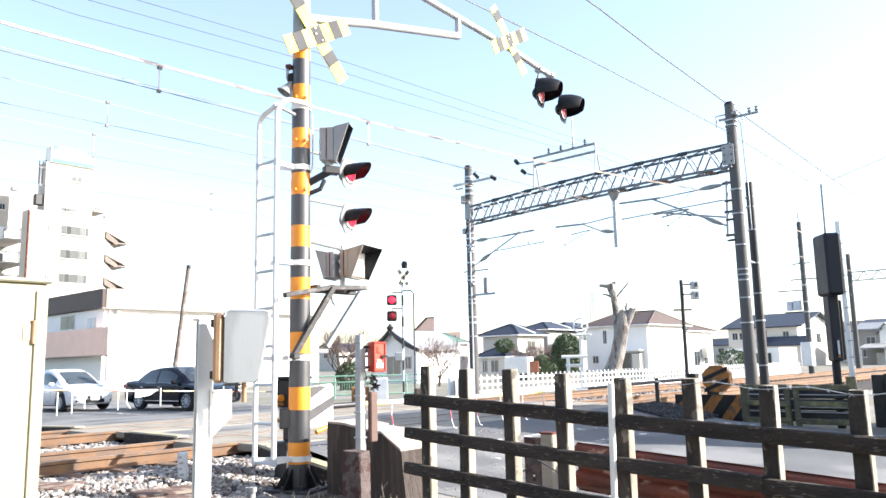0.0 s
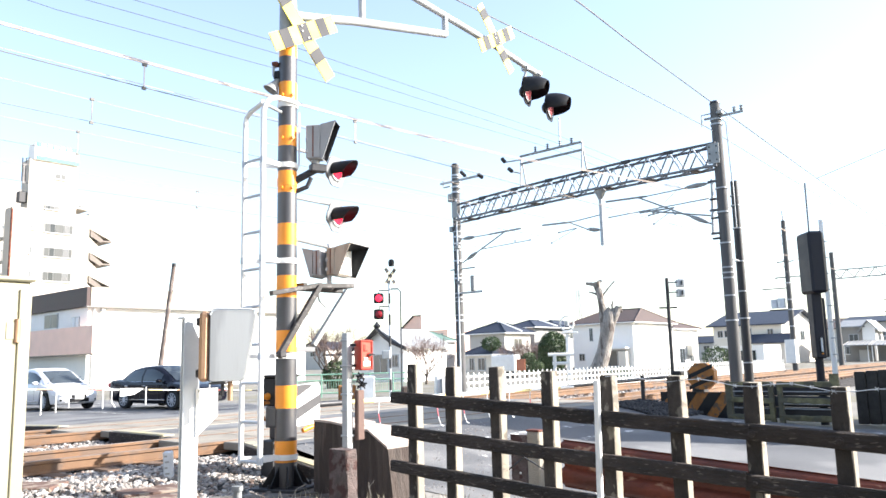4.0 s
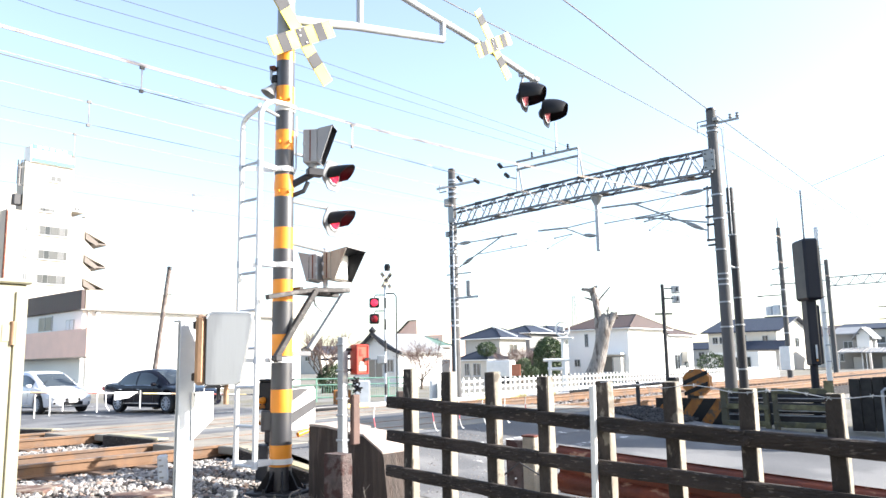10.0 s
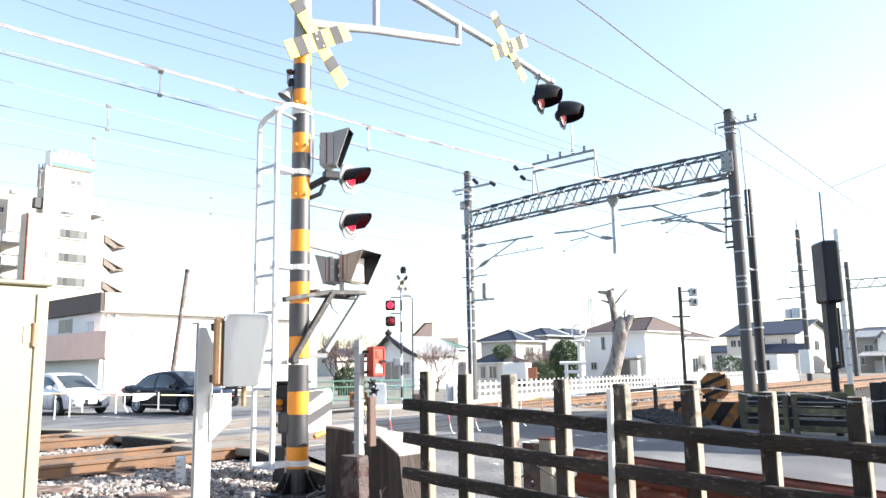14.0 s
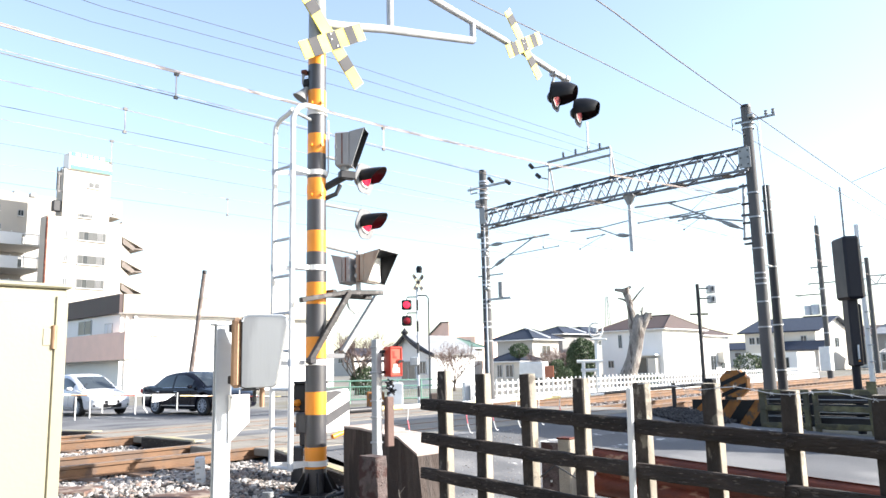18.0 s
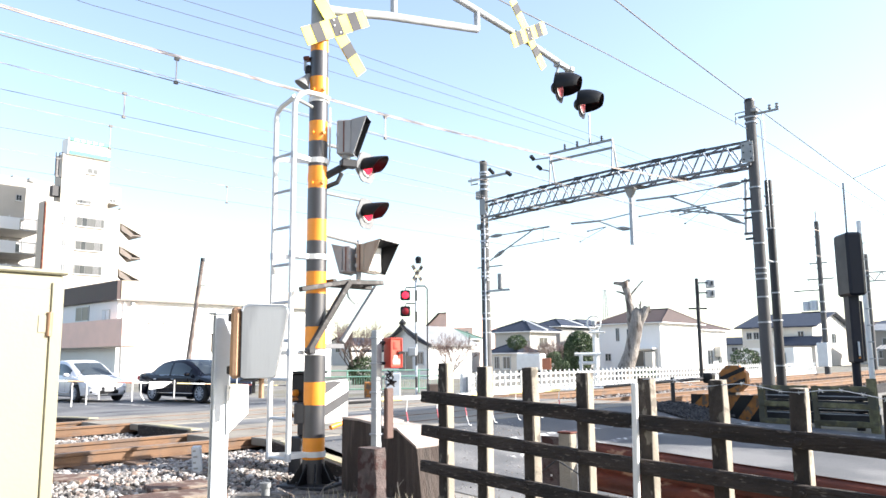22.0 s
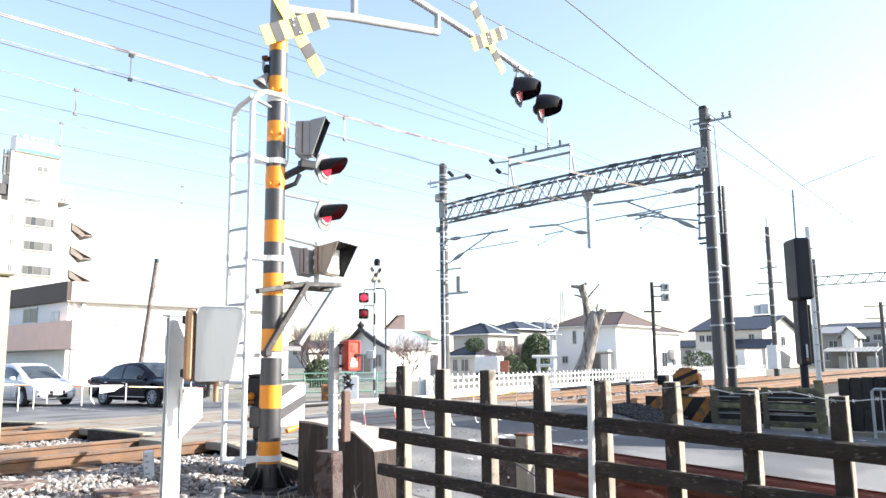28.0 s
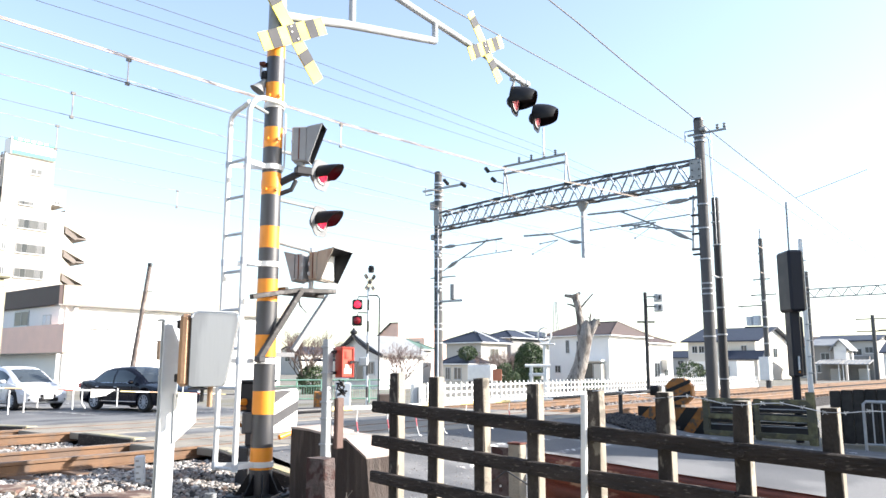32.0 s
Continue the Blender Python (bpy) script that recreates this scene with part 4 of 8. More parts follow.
# ---- cream relay cabinet ----
cab = thing("relay_cabinet", (1.2, 5.15, -0.2), "tall cream painted steel relay cabinet", "cabinet")
part("case", Shape().box((1.18, 5.20, 0.92), (1.30, 0.76, 2.20), 0, 0.015), CREAM, cab)
part("roof", Shape().box((1.18, 5.195, 2.032), (1.34, 0.80, 0.028), 0, 0.010), CREAM, cab)
dr = part("door", Shape().box((1.145, 4.812, 0.90), (1.21, 0.022, 2.06), 0, 0.006), CREAM, cab, "cream door")
for z in (1.72, 0.62):
    hg = part("hinge", Shape().tube((1.752, 4.80, z - 0.07), (1.752, 4.80, z + 0.07), 0.018), COPPER, dr, "rusty hinge")
    part("hinge_leaf", Shape().box((1.715, 4.799, z), (0.05, 0.004, 0.10), 0, 0.001), CREAM, hg)
part("frame_strip", Shape().box((1.795, 4.815, 0.90), (0.07, 0.016, 2.14), 0, 0.004), CREAM, cab)

# ---- near barrier machine and its pole ----
bm_ = thing("barrier_machine", (6.05, 7.95, 0), "black crossing barrier machine with striped white cover", "barrier machine")
part("cabinet", Shape().box((6.06, 7.95, 1.14), (0.24, 0.40, 0.36), 0, 0.02), BLACK_PAINT, bm_, "black machine case")
part("case_lid", Shape().box((6.06, 7.95, 1.335), (0.28, 0.44, 0.03), 0, 0.01), BLACK_PAINT, bm_)
part("case_foot", Shape().box((6.12, 8.0, 0.75), (0.16, 0.30, 0.44), 0, 0.02), DARK_STEEL, bm_)
part("pedestal", Shape().box((6.02, 8.02, 0.26), (0.22, 0.24, 0.56), 0, 0.015), DARK_STEEL, bm_)
part("warning_lamp", Shape().lathe([(0.001, 0.10), (0.03, 0.07), (0.045, 0.03), (0.045, 0.0)], pose(5.94, 8.02, 1.08, 0, -90, 0), 14), YELLOW_PAINT, bm_, "orange lamp")
part("hook", Shape().pipe([(5.93 - 0.085 * math.cos(a) * 0.7, 8.03 + 0.085 * math.cos(a) * 0.7, 0.90 + 0.11 * math.sin(a)) for a in [math.tau * k / 16 for k in range(17)]], 0.022, 8), OLD_ORANGE, bm_, "grimy orange ring")
part("hook_core", Shape().box((5.96, 8.02, 0.90), (0.06, 0.08, 0.12), 45, 0.02), BLACK_PAINT, bm_)
mm = Matrix(((1, 0, 0, 6.145), (0, 0, 1, 7.60), (0, 1, 0, 0.98), (0, 0, 0, 1)))
part("counterweight_cover", Shape().prism([(-0.30, -0.27), (0.24, -0.25), (0.275, -0.21), (0.285, 0.22), (0.25, 0.265), (0.05, 0.25), (-0.30, 0.22)], 0.06, mm), WHITE_PAINT, bm_, "white cover board with cut corners")
for pts in ([(-0.299, -0.02), (0.17, 0.235), (0.05, 0.248), (-0.299, 0.215)], [(-0.299, -0.265), (-0.27, -0.262), (0.283, 0.0), (0.283, 0.115), (-0.299, -0.14)]):
    part("dark_stripe", Shape().prism(pts, 0.006, mm @ pose(0, 0, -0.0075)), STRIPE_GREY, bm_)
part("spring_arm", Shape().tube((6.15, 7.6, 0.66), (6.40, 7.6, 0.72), 0.03), YELLOW_PAINT, bm_)
bar = part("barrier_pole", Shape().tube((6.35, 7.72, 0.955), (7.0, 7.72, 0.955), 0.04, 0.036), DARK_STEEL, bm_, "dark root of the barrier pole")
x0 = 7.0
for k in range(12):
    x1 = x0 + 0.48
    part("pole_band", Shape().tube((x0, 7.72, 0.955 - 0.006 * (x0 - 7)), (x1, 7.72, 0.955 - 0.006 * (x1 - 7)), 0.034 - 0.001 * k, n=10), PALE_YELLOW if k % 2 == 0 else WHITE_PAINT, bar, "yellow band" if k % 2 == 0 else "white band")
    x0 = x1
for k in range(8):
    x = 7.6 + 0.62 * k
    lp = part("hanging_loop", Shape().pipe([(x, 7.72, 0.93), (x - 0.02, 7.72, 0.78), (x + 0.02, 7.72, 0.60), (x + 0.07, 7.72, 0.50), (x + 0.12, 7.72, 0.49)], 0.008, 6), WHITE_PAINT, bm_, "white and red hanging loop")
    part("red_band", Shape().tube((x - 0.018, 7.72, 0.77), (x + 0.012, 7.72, 0.64), 0.0092, n=6), PINK_LENS, lp)

# ---- far barrier ----
fb = thing("far_barrier", (6.0, 19.0, 0.1), "striped crossing barrier pole with white hanging rods", "barrier")
part("machine", Shape().box((5.6, 19.0, 0.62), (0.4, 0.5, 1.1), 0, 0.03), YELLOW_PAINT, fb, "orange barrier machine")
cols = [PALE_YELLOW, DARK_STEEL, PALE_YELLOW, WHITE_PAINT, COPPER, WHITE_PAINT, PALE_YELLOW, RED, WHITE_PAINT]
x0 = 5.8
for k in range(20):
    x1 = x0 + 0.40
    part("pole_band", Shape().tube((x0, 19, 1.10 - 0.048 * (x0 - 6)), (x1, 19, 1.10 - 0.048 * (x1 - 6)), 0.022 - 0.0004 * k, n=8), cols[k % 9], fb)
    x0 = x1
for x, ln, curl in ((7.53, 0.55, 0.0), (7.87, 0.52, 0.0), (8.17, 0.42, 0.0), (9.0, 0.50, 0.0), (9.22, 0.48, 0.10), (10.13, 0.46, 0.0), (11.4, 0.45, 0.0), (12.0, 0.45, 0.06)):
    part("hanging_rod", Shape().pipe([(x, 19, 0.98), (x, 19, 0.98 - ln * 0.7), (x + curl, 19, 0.98 - ln)], 0.016, 6), WHITE_PAINT, fb)
part("cover_panel", Shape().prism([(9.42, 0.76), (9.42, 0.97), (10.05, 0.95), (9.80, 0.80)], 0.02, Matrix(((1, 0, 0, 0), (0, 0, -1, 18.98), (0, 1, 0, 0), (0, 0, 0, 1)))), WHITE_PAINT, fb, "white fluttering panel")

# ---- barrier machine across the road ----
om = thing("barrier_machine", (18.5, 7.9, 0), "orange and black striped barrier machine across the road", "barrier machine")
octo = [(0.36 * math.cos(radians(22.5 + 45 * k)), 0.34 * math.sin(radians(22.5 + 45 * k))) for k in range(8)]
mm = Matrix(((0, 0, 1, 18.2), (-1, 0, 0, 7.46), (0, 1, 0, 0.95), (0, 0, 0, 1)))
cover = part("cover", Shape().prism(octo, 0.2, mm), OLD_ORANGE, om, "orange octagonal cover")
for k, (a, b) in enumerate(((-0.17, -0.05), (0.10, 0.22))):
    part("black_stripe", Shape().prism([(-0.30, a - 0.16), (0.30, a + 0.10), (0.30, b + 0.08), (-0.30, b - 0.18)], 0.01, mm @ pose(0, 0, -0.012)), BLACK_PAINT, cover)
part("motor", Shape().box((18.25, 8.06, 0.96), (0.24, 0.24, 0.24), 0, 0.03), BLACK_PAINT, om)
part("pedestal", Shape().box((18.5, 7.62, 0.42), (0.3, 0.3, 0.8), 0, 0.02), DARK_STEEL, om)
part("barrier_pole", Shape().tube((18.1, 8.15, 0.95), (13.0, 8.15, 0.90), 0.04, 0.028, 10), DARK_STEEL, om, "dark barrier pole")
part("rest_post", Shape().tube((17.2, 8.5, 0.1), (17.2, 8.5, 1.0), 0.05), DARK_STEEL, om)
board = thing("striped_board", (18.3, 7.5, 0), "orange and black striped warning board by the track", "warning board")
mm = Matrix(((0, 0, 1, 18.3), (-1, 0, 0, 7.74), (0, 1, 0, 0.38), (0, 0, 0, 1)))
part("panel", Shape().prism([(-0.83, -0.42), (0.83, -0.42), (0.83, 0.19), (-0.83, 0.19)], 0.04, mm), OLD_ORANGE, board)
for a in (-1.26, -0.65, -0.04, 0.57):
    lo = [(max(-0.83, min(0.83, a + o)), z) for o, z in ((0, -0.42), (0.31, -0.42), (0.77, 0.19), (0.46, 0.19))]
    if a < -0.83:
        lo = [(-0.83, -0.12), (-0.83, 0.19), (-0.49, 0.19)]
    if a > 0.5:
        lo = [(0.57, -0.42), (0.83, -0.42), (0.83, -0.08)]
    part("black_stripe", Shape().prism(lo, 0.01, mm @ pose(0, 0, -0.011)), BLACK_PAINT, board)

# ---- old yellow-green fence panels beyond the road ----
MOSS = mat("mossy_yellow_paint", (0.20, 0.185, 0.10), 0.9, scale=5, fine=40, bump=0.5, dark=0.45, second=(0.085, 0.08, 0.055), amount=0.45, second_scale=3)
for y0, y1, w0, w1 in ((6.60, 5.66, 0.14, 0.10), (5.47, 4.35, 0.10, 0.18)):
    pf = thing("fence_panel", (17.7, (y0 + y1) / 2, 0), "mossy yellow timber fence panel by the tracks", "fence", "mossy fence panels")
    for y, w in ((y0, w0), (y1, w1)):
        part("post", worn_beam((17.7, y, -0.1), (17.7, y + 0.02, 1.0 if w > 0.15 else 0.84), 0.12, w, 8, 0.008, int(y * 100), 0.015), MOSS, pf)
    for k, z in enumerate((0.06, 0.44, 0.78)):
        part("rail", worn_beam((17.66, y0 + 0.05, z), (17.66, y1 - 0.05, z - 0.02 * (k == 1)), 0.05, 0.12, 10, 0.008, int(y0 * 10) + k, 0.012), MOSS, pf)
    for z in (0.25, 0.62):
        part("strand", Shape().tube((17.76, y0, z), (17.76, y1, z), 0.012, n=5), GALV, pf)

# dark timbers lying behind the panels
for k in range(3):
    solid("timber_baulk", Shape().box((18.1, 5.52, 0.14 + 0.25 * k), (0.22, 2.35 - 0.1 * k, 0.235), 1.5 * k - 1, 0.02), DARK_STEEL, (18.1, 5.4, 0.02), "dark tarred timber baulk stacked by the tracks", "timber", "timber baulks")
solid("cable_duct", Shape().box((17.95, 4.9, 0.38), (0.05, 1.2, 0.10), 0, 0.01), WHITE_PAINT, (17.95, 4.9, 0.3), "pale cable duct fixed to the timbers", "duct")
# dark sleeper wall
wall = thing("sleeper_wall", (19.2, 3.0, 0), "dark upright timber sleepers forming a low wall", "timber wall")
DARK_WOOD = mat("dark_tarred_timber", (0.045, 0.042, 0.038), 0.9, scale=5, fine=40, bump=0.7, dark=0.5, each=0.2)
for k in range(22):
    y = 4.20 - 0.24 * k
    part("sleeper", Shape().box((19.2, y, 0.43 + 0.012 * k), (0.14, 0.225, 1.15 + 0.03 * math.sin(k * 7)), 1.0 * math.sin(k * 3), 0.015), DARK_WOOD, wall)
pg = thing("pipe_barrier", (17.6, 3.0, 0), "grey steel pipe barrier with upright bars", "barrier")
part("frame", Shape().pipe([(17.6, 3.35, -0.15), (17.6, 3.35, 0.79), (17.6, 3.30, 0.84), (17.6, 1.77, 0.84), (17.6, 1.71, 0.79), (17.6, 1.71, -0.15)], 0.03), GALV, pg)
part("bottom_rail", Shape().tube((17.6, 3.35, 0.0), (17.6, 1.71, 0.0), 0.02), GALV, pg)
for k in range(9):
    part("bar", Shape().tube((17.6, 3.19 - 0.165 * k, 0.0), (17.6, 3.19 - 0.165 * k, 0.83), 0.014, n=6), GALV, pg)

# ---- black railway signal seen from behind ----
SIGNAL_BLACK = mat("blue_black_signal_paint", (0.010, 0.011, 0.019), 0.5, scale=3, fine=40, bump=0.06, dark=0.8, spec=0.3)
bs = thing("railway_signal", (18.1, 4.72, 0), "black railway signal seen from behind on a dark post", "railway signal")
hd = part("signal_head", Shape().box((18.05, 4.68, 3.42), (0.34, 0.66, 1.36), -52, 0.05), SIGNAL_BLACK, bs, "black signal head")
part("rib", Shape().box((17.92, 4.58, 3.42), (0.05, 0.06, 1.34), -52, 0.01), DARK_STEEL, hd)
part("shaft", Shape().box((18.12, 4.72, 2.05), (0.22, 0.32, 1.45), -52, 0.03), SIGNAL_BLACK, bs)
part("post", Shape().tube((18.15, 4.74, -0.1), (18.15, 4.74, 1.5), 0.085), SIGNAL_BLACK, bs)
lb = part("label_plate", Shape().box((17.98, 4.62, 1.62), (0.012, 0.12, 0.30), -52 + 0), WHITE_PAINT, bs, "white label with unreadable marks")
for k in range(3):
    part("mark", Shape().box((17.972, 4.613, 1.70 - 0.07 * k), (0.012, 0.09, 0.02), -52), SIGN_BLACK, lb)
part("rod", Shape().tube((17.9, 4.64, 4.1), (17.85, 4.62, 5.2), 0.02), GREY_PAINT, bs)

part("side_cover", Shape().box((18.16, 4.53, 3.38), (0.22, 0.10, 1.20), -52, 0.03), SIGNAL_BLACK, hd, "black side cover")
part("side_cover", Shape().box((18.24, 4.60, 2.0), (0.10, 0.10, 1.3), -52, 0.02), SIGNAL_BLACK, bs)
part("yellow_mark", Shape().box((17.975, 4.616, 1.43), (0.012, 0.10, 0.03), -52), YELLOW_PAINT, bs)
wp = thing("white_pole", (19.6, 4.8, 0), "thin white steel pole behind the railway signal", "pole")
part("pole", Shape().tube((19.6, 4.8, -0.1), (19.55, 4.8, 4.6), 0.065, 0.05), WHITE_PAINT, wp)
for k in range(8):
    part("step_bolt", Shape().tube((19.5, 4.8, 1.4 + 0.38 * k), (19.5, 4.68, 1.4 + 0.38 * k), 0.012, n=6), GALV, wp)

# ---- rusty guard rail and its posts ----
gr = thing("guard_rail", (7.0, 2.5, 0), "rust-red corrugated steel guard rail", "guard rail")
prof = [(0.01, 0.0), (0.0, 0.01), (0.035, 0.03), (0.08, 0.075), (0.085, 0.15), (0.06, 0.185), (0.0, 0.21), (0.0, 0.27), (0.045, 0.295), (0.08, 0.335), (0.085, 0.41), (0.055, 0.45), (0.0, 0.475), (0.01, 0.485)]
for k in range(3):
    y0, y1 = 4.36 - 2.0 * k, 4.36 - 2.0 * (k + 1) - 0.1
    vs, fs = [], []
    for off in (0.0, 0.006):
        for y in (y0, y1):
            for px, pz in prof:
                vs.append((7.03 - px + off + (0.01 if k % 2 else 0), y, 0.14 + pz - 0.062 * (4.34 - y)))
    n = len(prof)
    for o in (0, 2 * n):
        fs += [(o + i, o + i + 1, o + n + i + 1, o + n + i) for i in range(n - 1)]
    fs += [(0, n, 3 * n, 2 * n), (n - 1, 2 * n - 1, 4 * n - 1, 3 * n - 1)]
    part("beam", Shape().add(vs, fs), RUST, gr, smooth=50)
    for z in (0.25, 0.47):
        for q in range(3):
            yb = y1 + 0.05 + 0.05 * q
            part("beam_bolt", Shape().tube((6.985, yb, z - 0.06 * (4.34 - yb)), (6.965, yb, z - 0.06 * (4.34 - yb)), 0.018, 0.013, 8), RUST, gr)
for y in (4.52,):
    g = part("post", Shape().box((6.75 if y > 4.5 else 7.12, y, 0.28), (0.12, 0.15, 0.90), 0, 0.012), FENCE_POST, gr, "pale concrete post")
    part("post_cap", Shape().box((6.75 if y > 4.5 else 7.12, y, 0.735), (0.13, 0.16, 0.02), 0, 0.004), RUST, g)
part("end_plate", Shape().box((6.86, 4.80, 0.42), (0.012, 0.24, 0.50), 0), PEELING, gr, "rusty end plate with bolt holes")
for z in (0.56, 0.27):
    part("bolt_hole", Shape().tube((6.848, 4.80, z), (6.853, 4.80, z), 0.012, n=10), WHITE_PAINT, gr)

# white pipe and wires on the fence
wpipe = thing("white_pipe", (5.02, 2.78, -0.2), "white plastic pipe tied to the fence", "pipe")
part("pipe", Shape().tube((5.02, 2.81, -0.2), (5.02, 2.775, 1.31), 0.024, n=14), WHITE_PAINT, wpipe)
for z in (1.02, 0.72):
    part("tie", Shape().pipe([(5.05 + 0.035 * math.cos(a), 2.80 + 0.035 * math.sin(a), z + 0.02 * math.sin(2 * a)) for a in [math.tau * k / 10 for k in range(11)]], 0.004, 5), WIRE, wpipe)
bw = thing("barbed_wire", (5.1, 1.4, 1.2), "thin barbed wire strung along the fence", "wire")
pts = [(5.10, 2.75 - 0.12 * k, 1.335 - 0.006 * k + 0.018 * math.sin(k * 1.3)) for k in range(26)]
part("strand", Shape().pipe(pts, 0.0024, 5), ZINC, bw)
for k in range(1, 25):
    p = pts[k]
    q = 0.012 * math.sin(k * 2.3)
    part("barb", Shape().tube((p[0], p[1] - 0.008 + q, p[2] - 0.012), (p[0], p[1] + 0.008, p[2] + 0.012), 0.0022, n=4).tube((p[0], p[1] + 0.011, p[2] - 0.009 + q * 0.5), (p[0], p[1] - 0.011, p[2] + 0.009), 0.0022, n=4), ZINC, bw)

# ---- kerbs, trough lids, marker post ----
for y0, y1 in ((6.9, 9.25), (11.35, 13.05), (15.2, 17.2)):
    kb = Shape().box((0, 0, 0), (0.22, y1 - y0, 0.16), ch=0.02, m=pose(6.47, (y0 + y1) / 2, (lerp(ROADZ, y0) + lerp(ROADZ, y1)) / 2 - 0.03, math.degrees(math.atan2(lerp(ROADZ, y1) - lerp(ROADZ, y0), y1 - y0))))
    kerb = solid("kerb", kb, EDGE_YELLOW, (6.47, (y0 + y1) / 2, 0.1), "worn yellow kerb with a dark timber face at the crossing edge", "kerb", "yellow kerbs")
    part("timber_face", Shape().box((0, 0, 0), (0.05, y1 - y0 - 0.02, 0.24), ch=0.008, m=pose(6.333, (y0 + y1) / 2, (lerp(ROADZ, y0) + lerp(ROADZ, y1)) / 2 - 0.085, math.degrees(math.atan2(lerp(ROADZ, y1) - lerp(ROADZ, y0), y1 - y0)))), FENCE_WOOD, kerb, "dark timber face")
for x, y, w, rz in ((3.98, 7.40, 0.98, -14), (4.34, 7.94, 0.66, -14), (3.35, 9.05, 1.0, -47)):
    tr = thing("trough_lid", (x, y, 0.02), "rust-stained cable trough lid on the ballast", "trough lid", "cable trough lids")
    mt = pose(x, y, -0.06 if y < 9 else 0.02, 0, 0, rz)
    part("slab", Shape().box((0, 0, 0), (w, 0.46, 0.06), m=mt @ pose(0, 0, 0.20), ch=0.012), RUST_SLAB, tr)
    for sy in (-0.17, 0.17):
        part("side_wall", Shape().box((0, 0, 0), (w - 0.05, 0.06, 0.24), m=mt @ pose(0, sy, 0.05), ch=0.01), CONCRETE, tr)
    part("end_wall", Shape().box((0, 0, 0), (0.06, 0.30, 0.22), m=mt @ pose(-w / 2 + 0.09, 0, 0.05), ch=0.01), PALE_CONCRETE, tr)
km = thing("marker_post", (4.9, 8.5, 0.1), "small white marker post with dark marks", "marker post")
mk = pose(4.865, 8.5, 0.25, 4, -3, -38)
part("stone", Shape().box((0, 0, 0), (0.11, 0.09, 0.48), m=mk, ch=0.012), ZINC, km)
for k in range(5):
    part("mark", Shape().box((0, 0, 0), (0.035 + 0.015 * (k % 2), 0.006, 0.022), m=mk @ pose(-0.022 + 0.012 * (k % 2), -0.046, 0.19 - 0.068 * k)), GREY_PAINT, km)

# ---- gantry over the tracks ----
GX, GY0, GY1 = 21.6, 7.85, 17.8
gantry = thing("catenary_gantry", (GX, 12.7, 0), "steel lattice beam on two concrete poles over the tracks", "gantry")
for y in (GY0, GY1):
    p = part("concrete_pole", Shape().tube((GX, y, -0.3), (GX - 0.05, y, 8.72), 0.172, 0.14, 24), CONCRETE_POLE, gantry, "tall grey concrete pole")
    part("pole_cap", Shape().tube((GX - 0.05, y, 8.72), (GX - 0.05, y, 8.80), 0.150, 0.13, 20), DARK_STEEL, p)
    for z in (2.4, 3.1, 3.6, 3.75, 3.9, 4.6, 5.5, 6.2, 8.1, 8.25):
        part("band", Shape().lathe([(0.14, -0.02), (0.178, -0.02), (0.178, 0.02), (0.14, 0.02)], pose(GX - 0.02, y, z), 20), GALV, p)


def chord_z(y, top):
    """The beam bows upward a little and drops towards its far end."""
    t = (y - GY0) / (GY1 - GY0)
    return (7.515 - 0.36 * t * t if top else 6.855 - 0.26 * t * t) + 0.01 * math.sin(math.pi * t)


NB = 28
YS = [GY0 + (GY1 - GY0) * k / NB for k in range(NB + 1)]
for dx in (-0.24, 0.24):
    for top in (False, True):
        for a, b in zip(YS[::4], YS[4::4]):
            part("beam_chord", Shape().box((0, 0, 0), (0.075, 0.065, b - a), m=look((GX + dx, (a + b) / 2, (chord_z(a, top) + chord_z(b, top)) / 2), (GX + dx, b, chord_z(b, top)))), BEAM_DARK if top else BEAM_GREY, gantry)
    for k in range(NB):
        up = k % 2
        part("lattice_bar", Shape().tube((GX + dx, YS[k], chord_z(YS[k], not up)), (GX + dx, YS[k + 1], chord_z(YS[k + 1], up)), 0.026, n=6), ZINC if up else BEAM_GREY, gantry)
for top in (False, True):
    for k in range(0, NB, 2):
        part("cross_bar", Shape().tube((GX - 0.24, YS[k], chord_z(YS[k], top)), (GX + 0.24, YS[k + 2], chord_z(YS[k + 2], top)), 0.02, n=6), BEAM_GREY, gantry)
for k in range(2, NB, 4):
    part("gusset_plate", Shape().box((GX, YS[k], chord_z(YS[k], False) - 0.03), (0.54, 0.26, 0.03)), DARK_STEEL, gantry)
for k in range(4, NB, 4):
    part("splice_plate", Shape().box((GX - 0.285, YS[k], chord_z(YS[k], True) - 0.02), (0.02, 0.30, 0.12)), DARK_STEEL, gantry)
part("end_plate", Shape().box((GX - 0.30, GY0 + 0.06, 7.20), (0.02, 0.34, 0.60), 0, 0.004), GREY_PAINT, gantry, "bolted end plate")
for by_ in (-0.1, 0.1):
    for bz_ in (-0.2, 0.0, 0.2):
        part("plate_bolt", Shape().tube((GX - 0.308, GY0 + 0.06 + by_, 7.20 + bz_), (GX - 0.33, GY0 + 0.06 + by_, 7.20 + bz_), 0.022, n=6), DARK_STEEL, gantry)
part("end_plate", Shape().box((GX - 0.27, GY1 - 0.1, 7.0), (0.02, 0.26, 0.6), 0, 0.004), GREY_PAINT, gantry)
dp = part("drop_post", Shape().tube((GX, 11.78, 5.0), (GX, 11.78, 6.8), 0.075, 0.065), GALV, gantry, "hanging post")
part("flare", Shape().lathe([(0.075, 0), (0.2, 0.28), (0.2, 0.3)], pose(GX, 11.78, 6.5), 12), GREY_PAINT, dp)
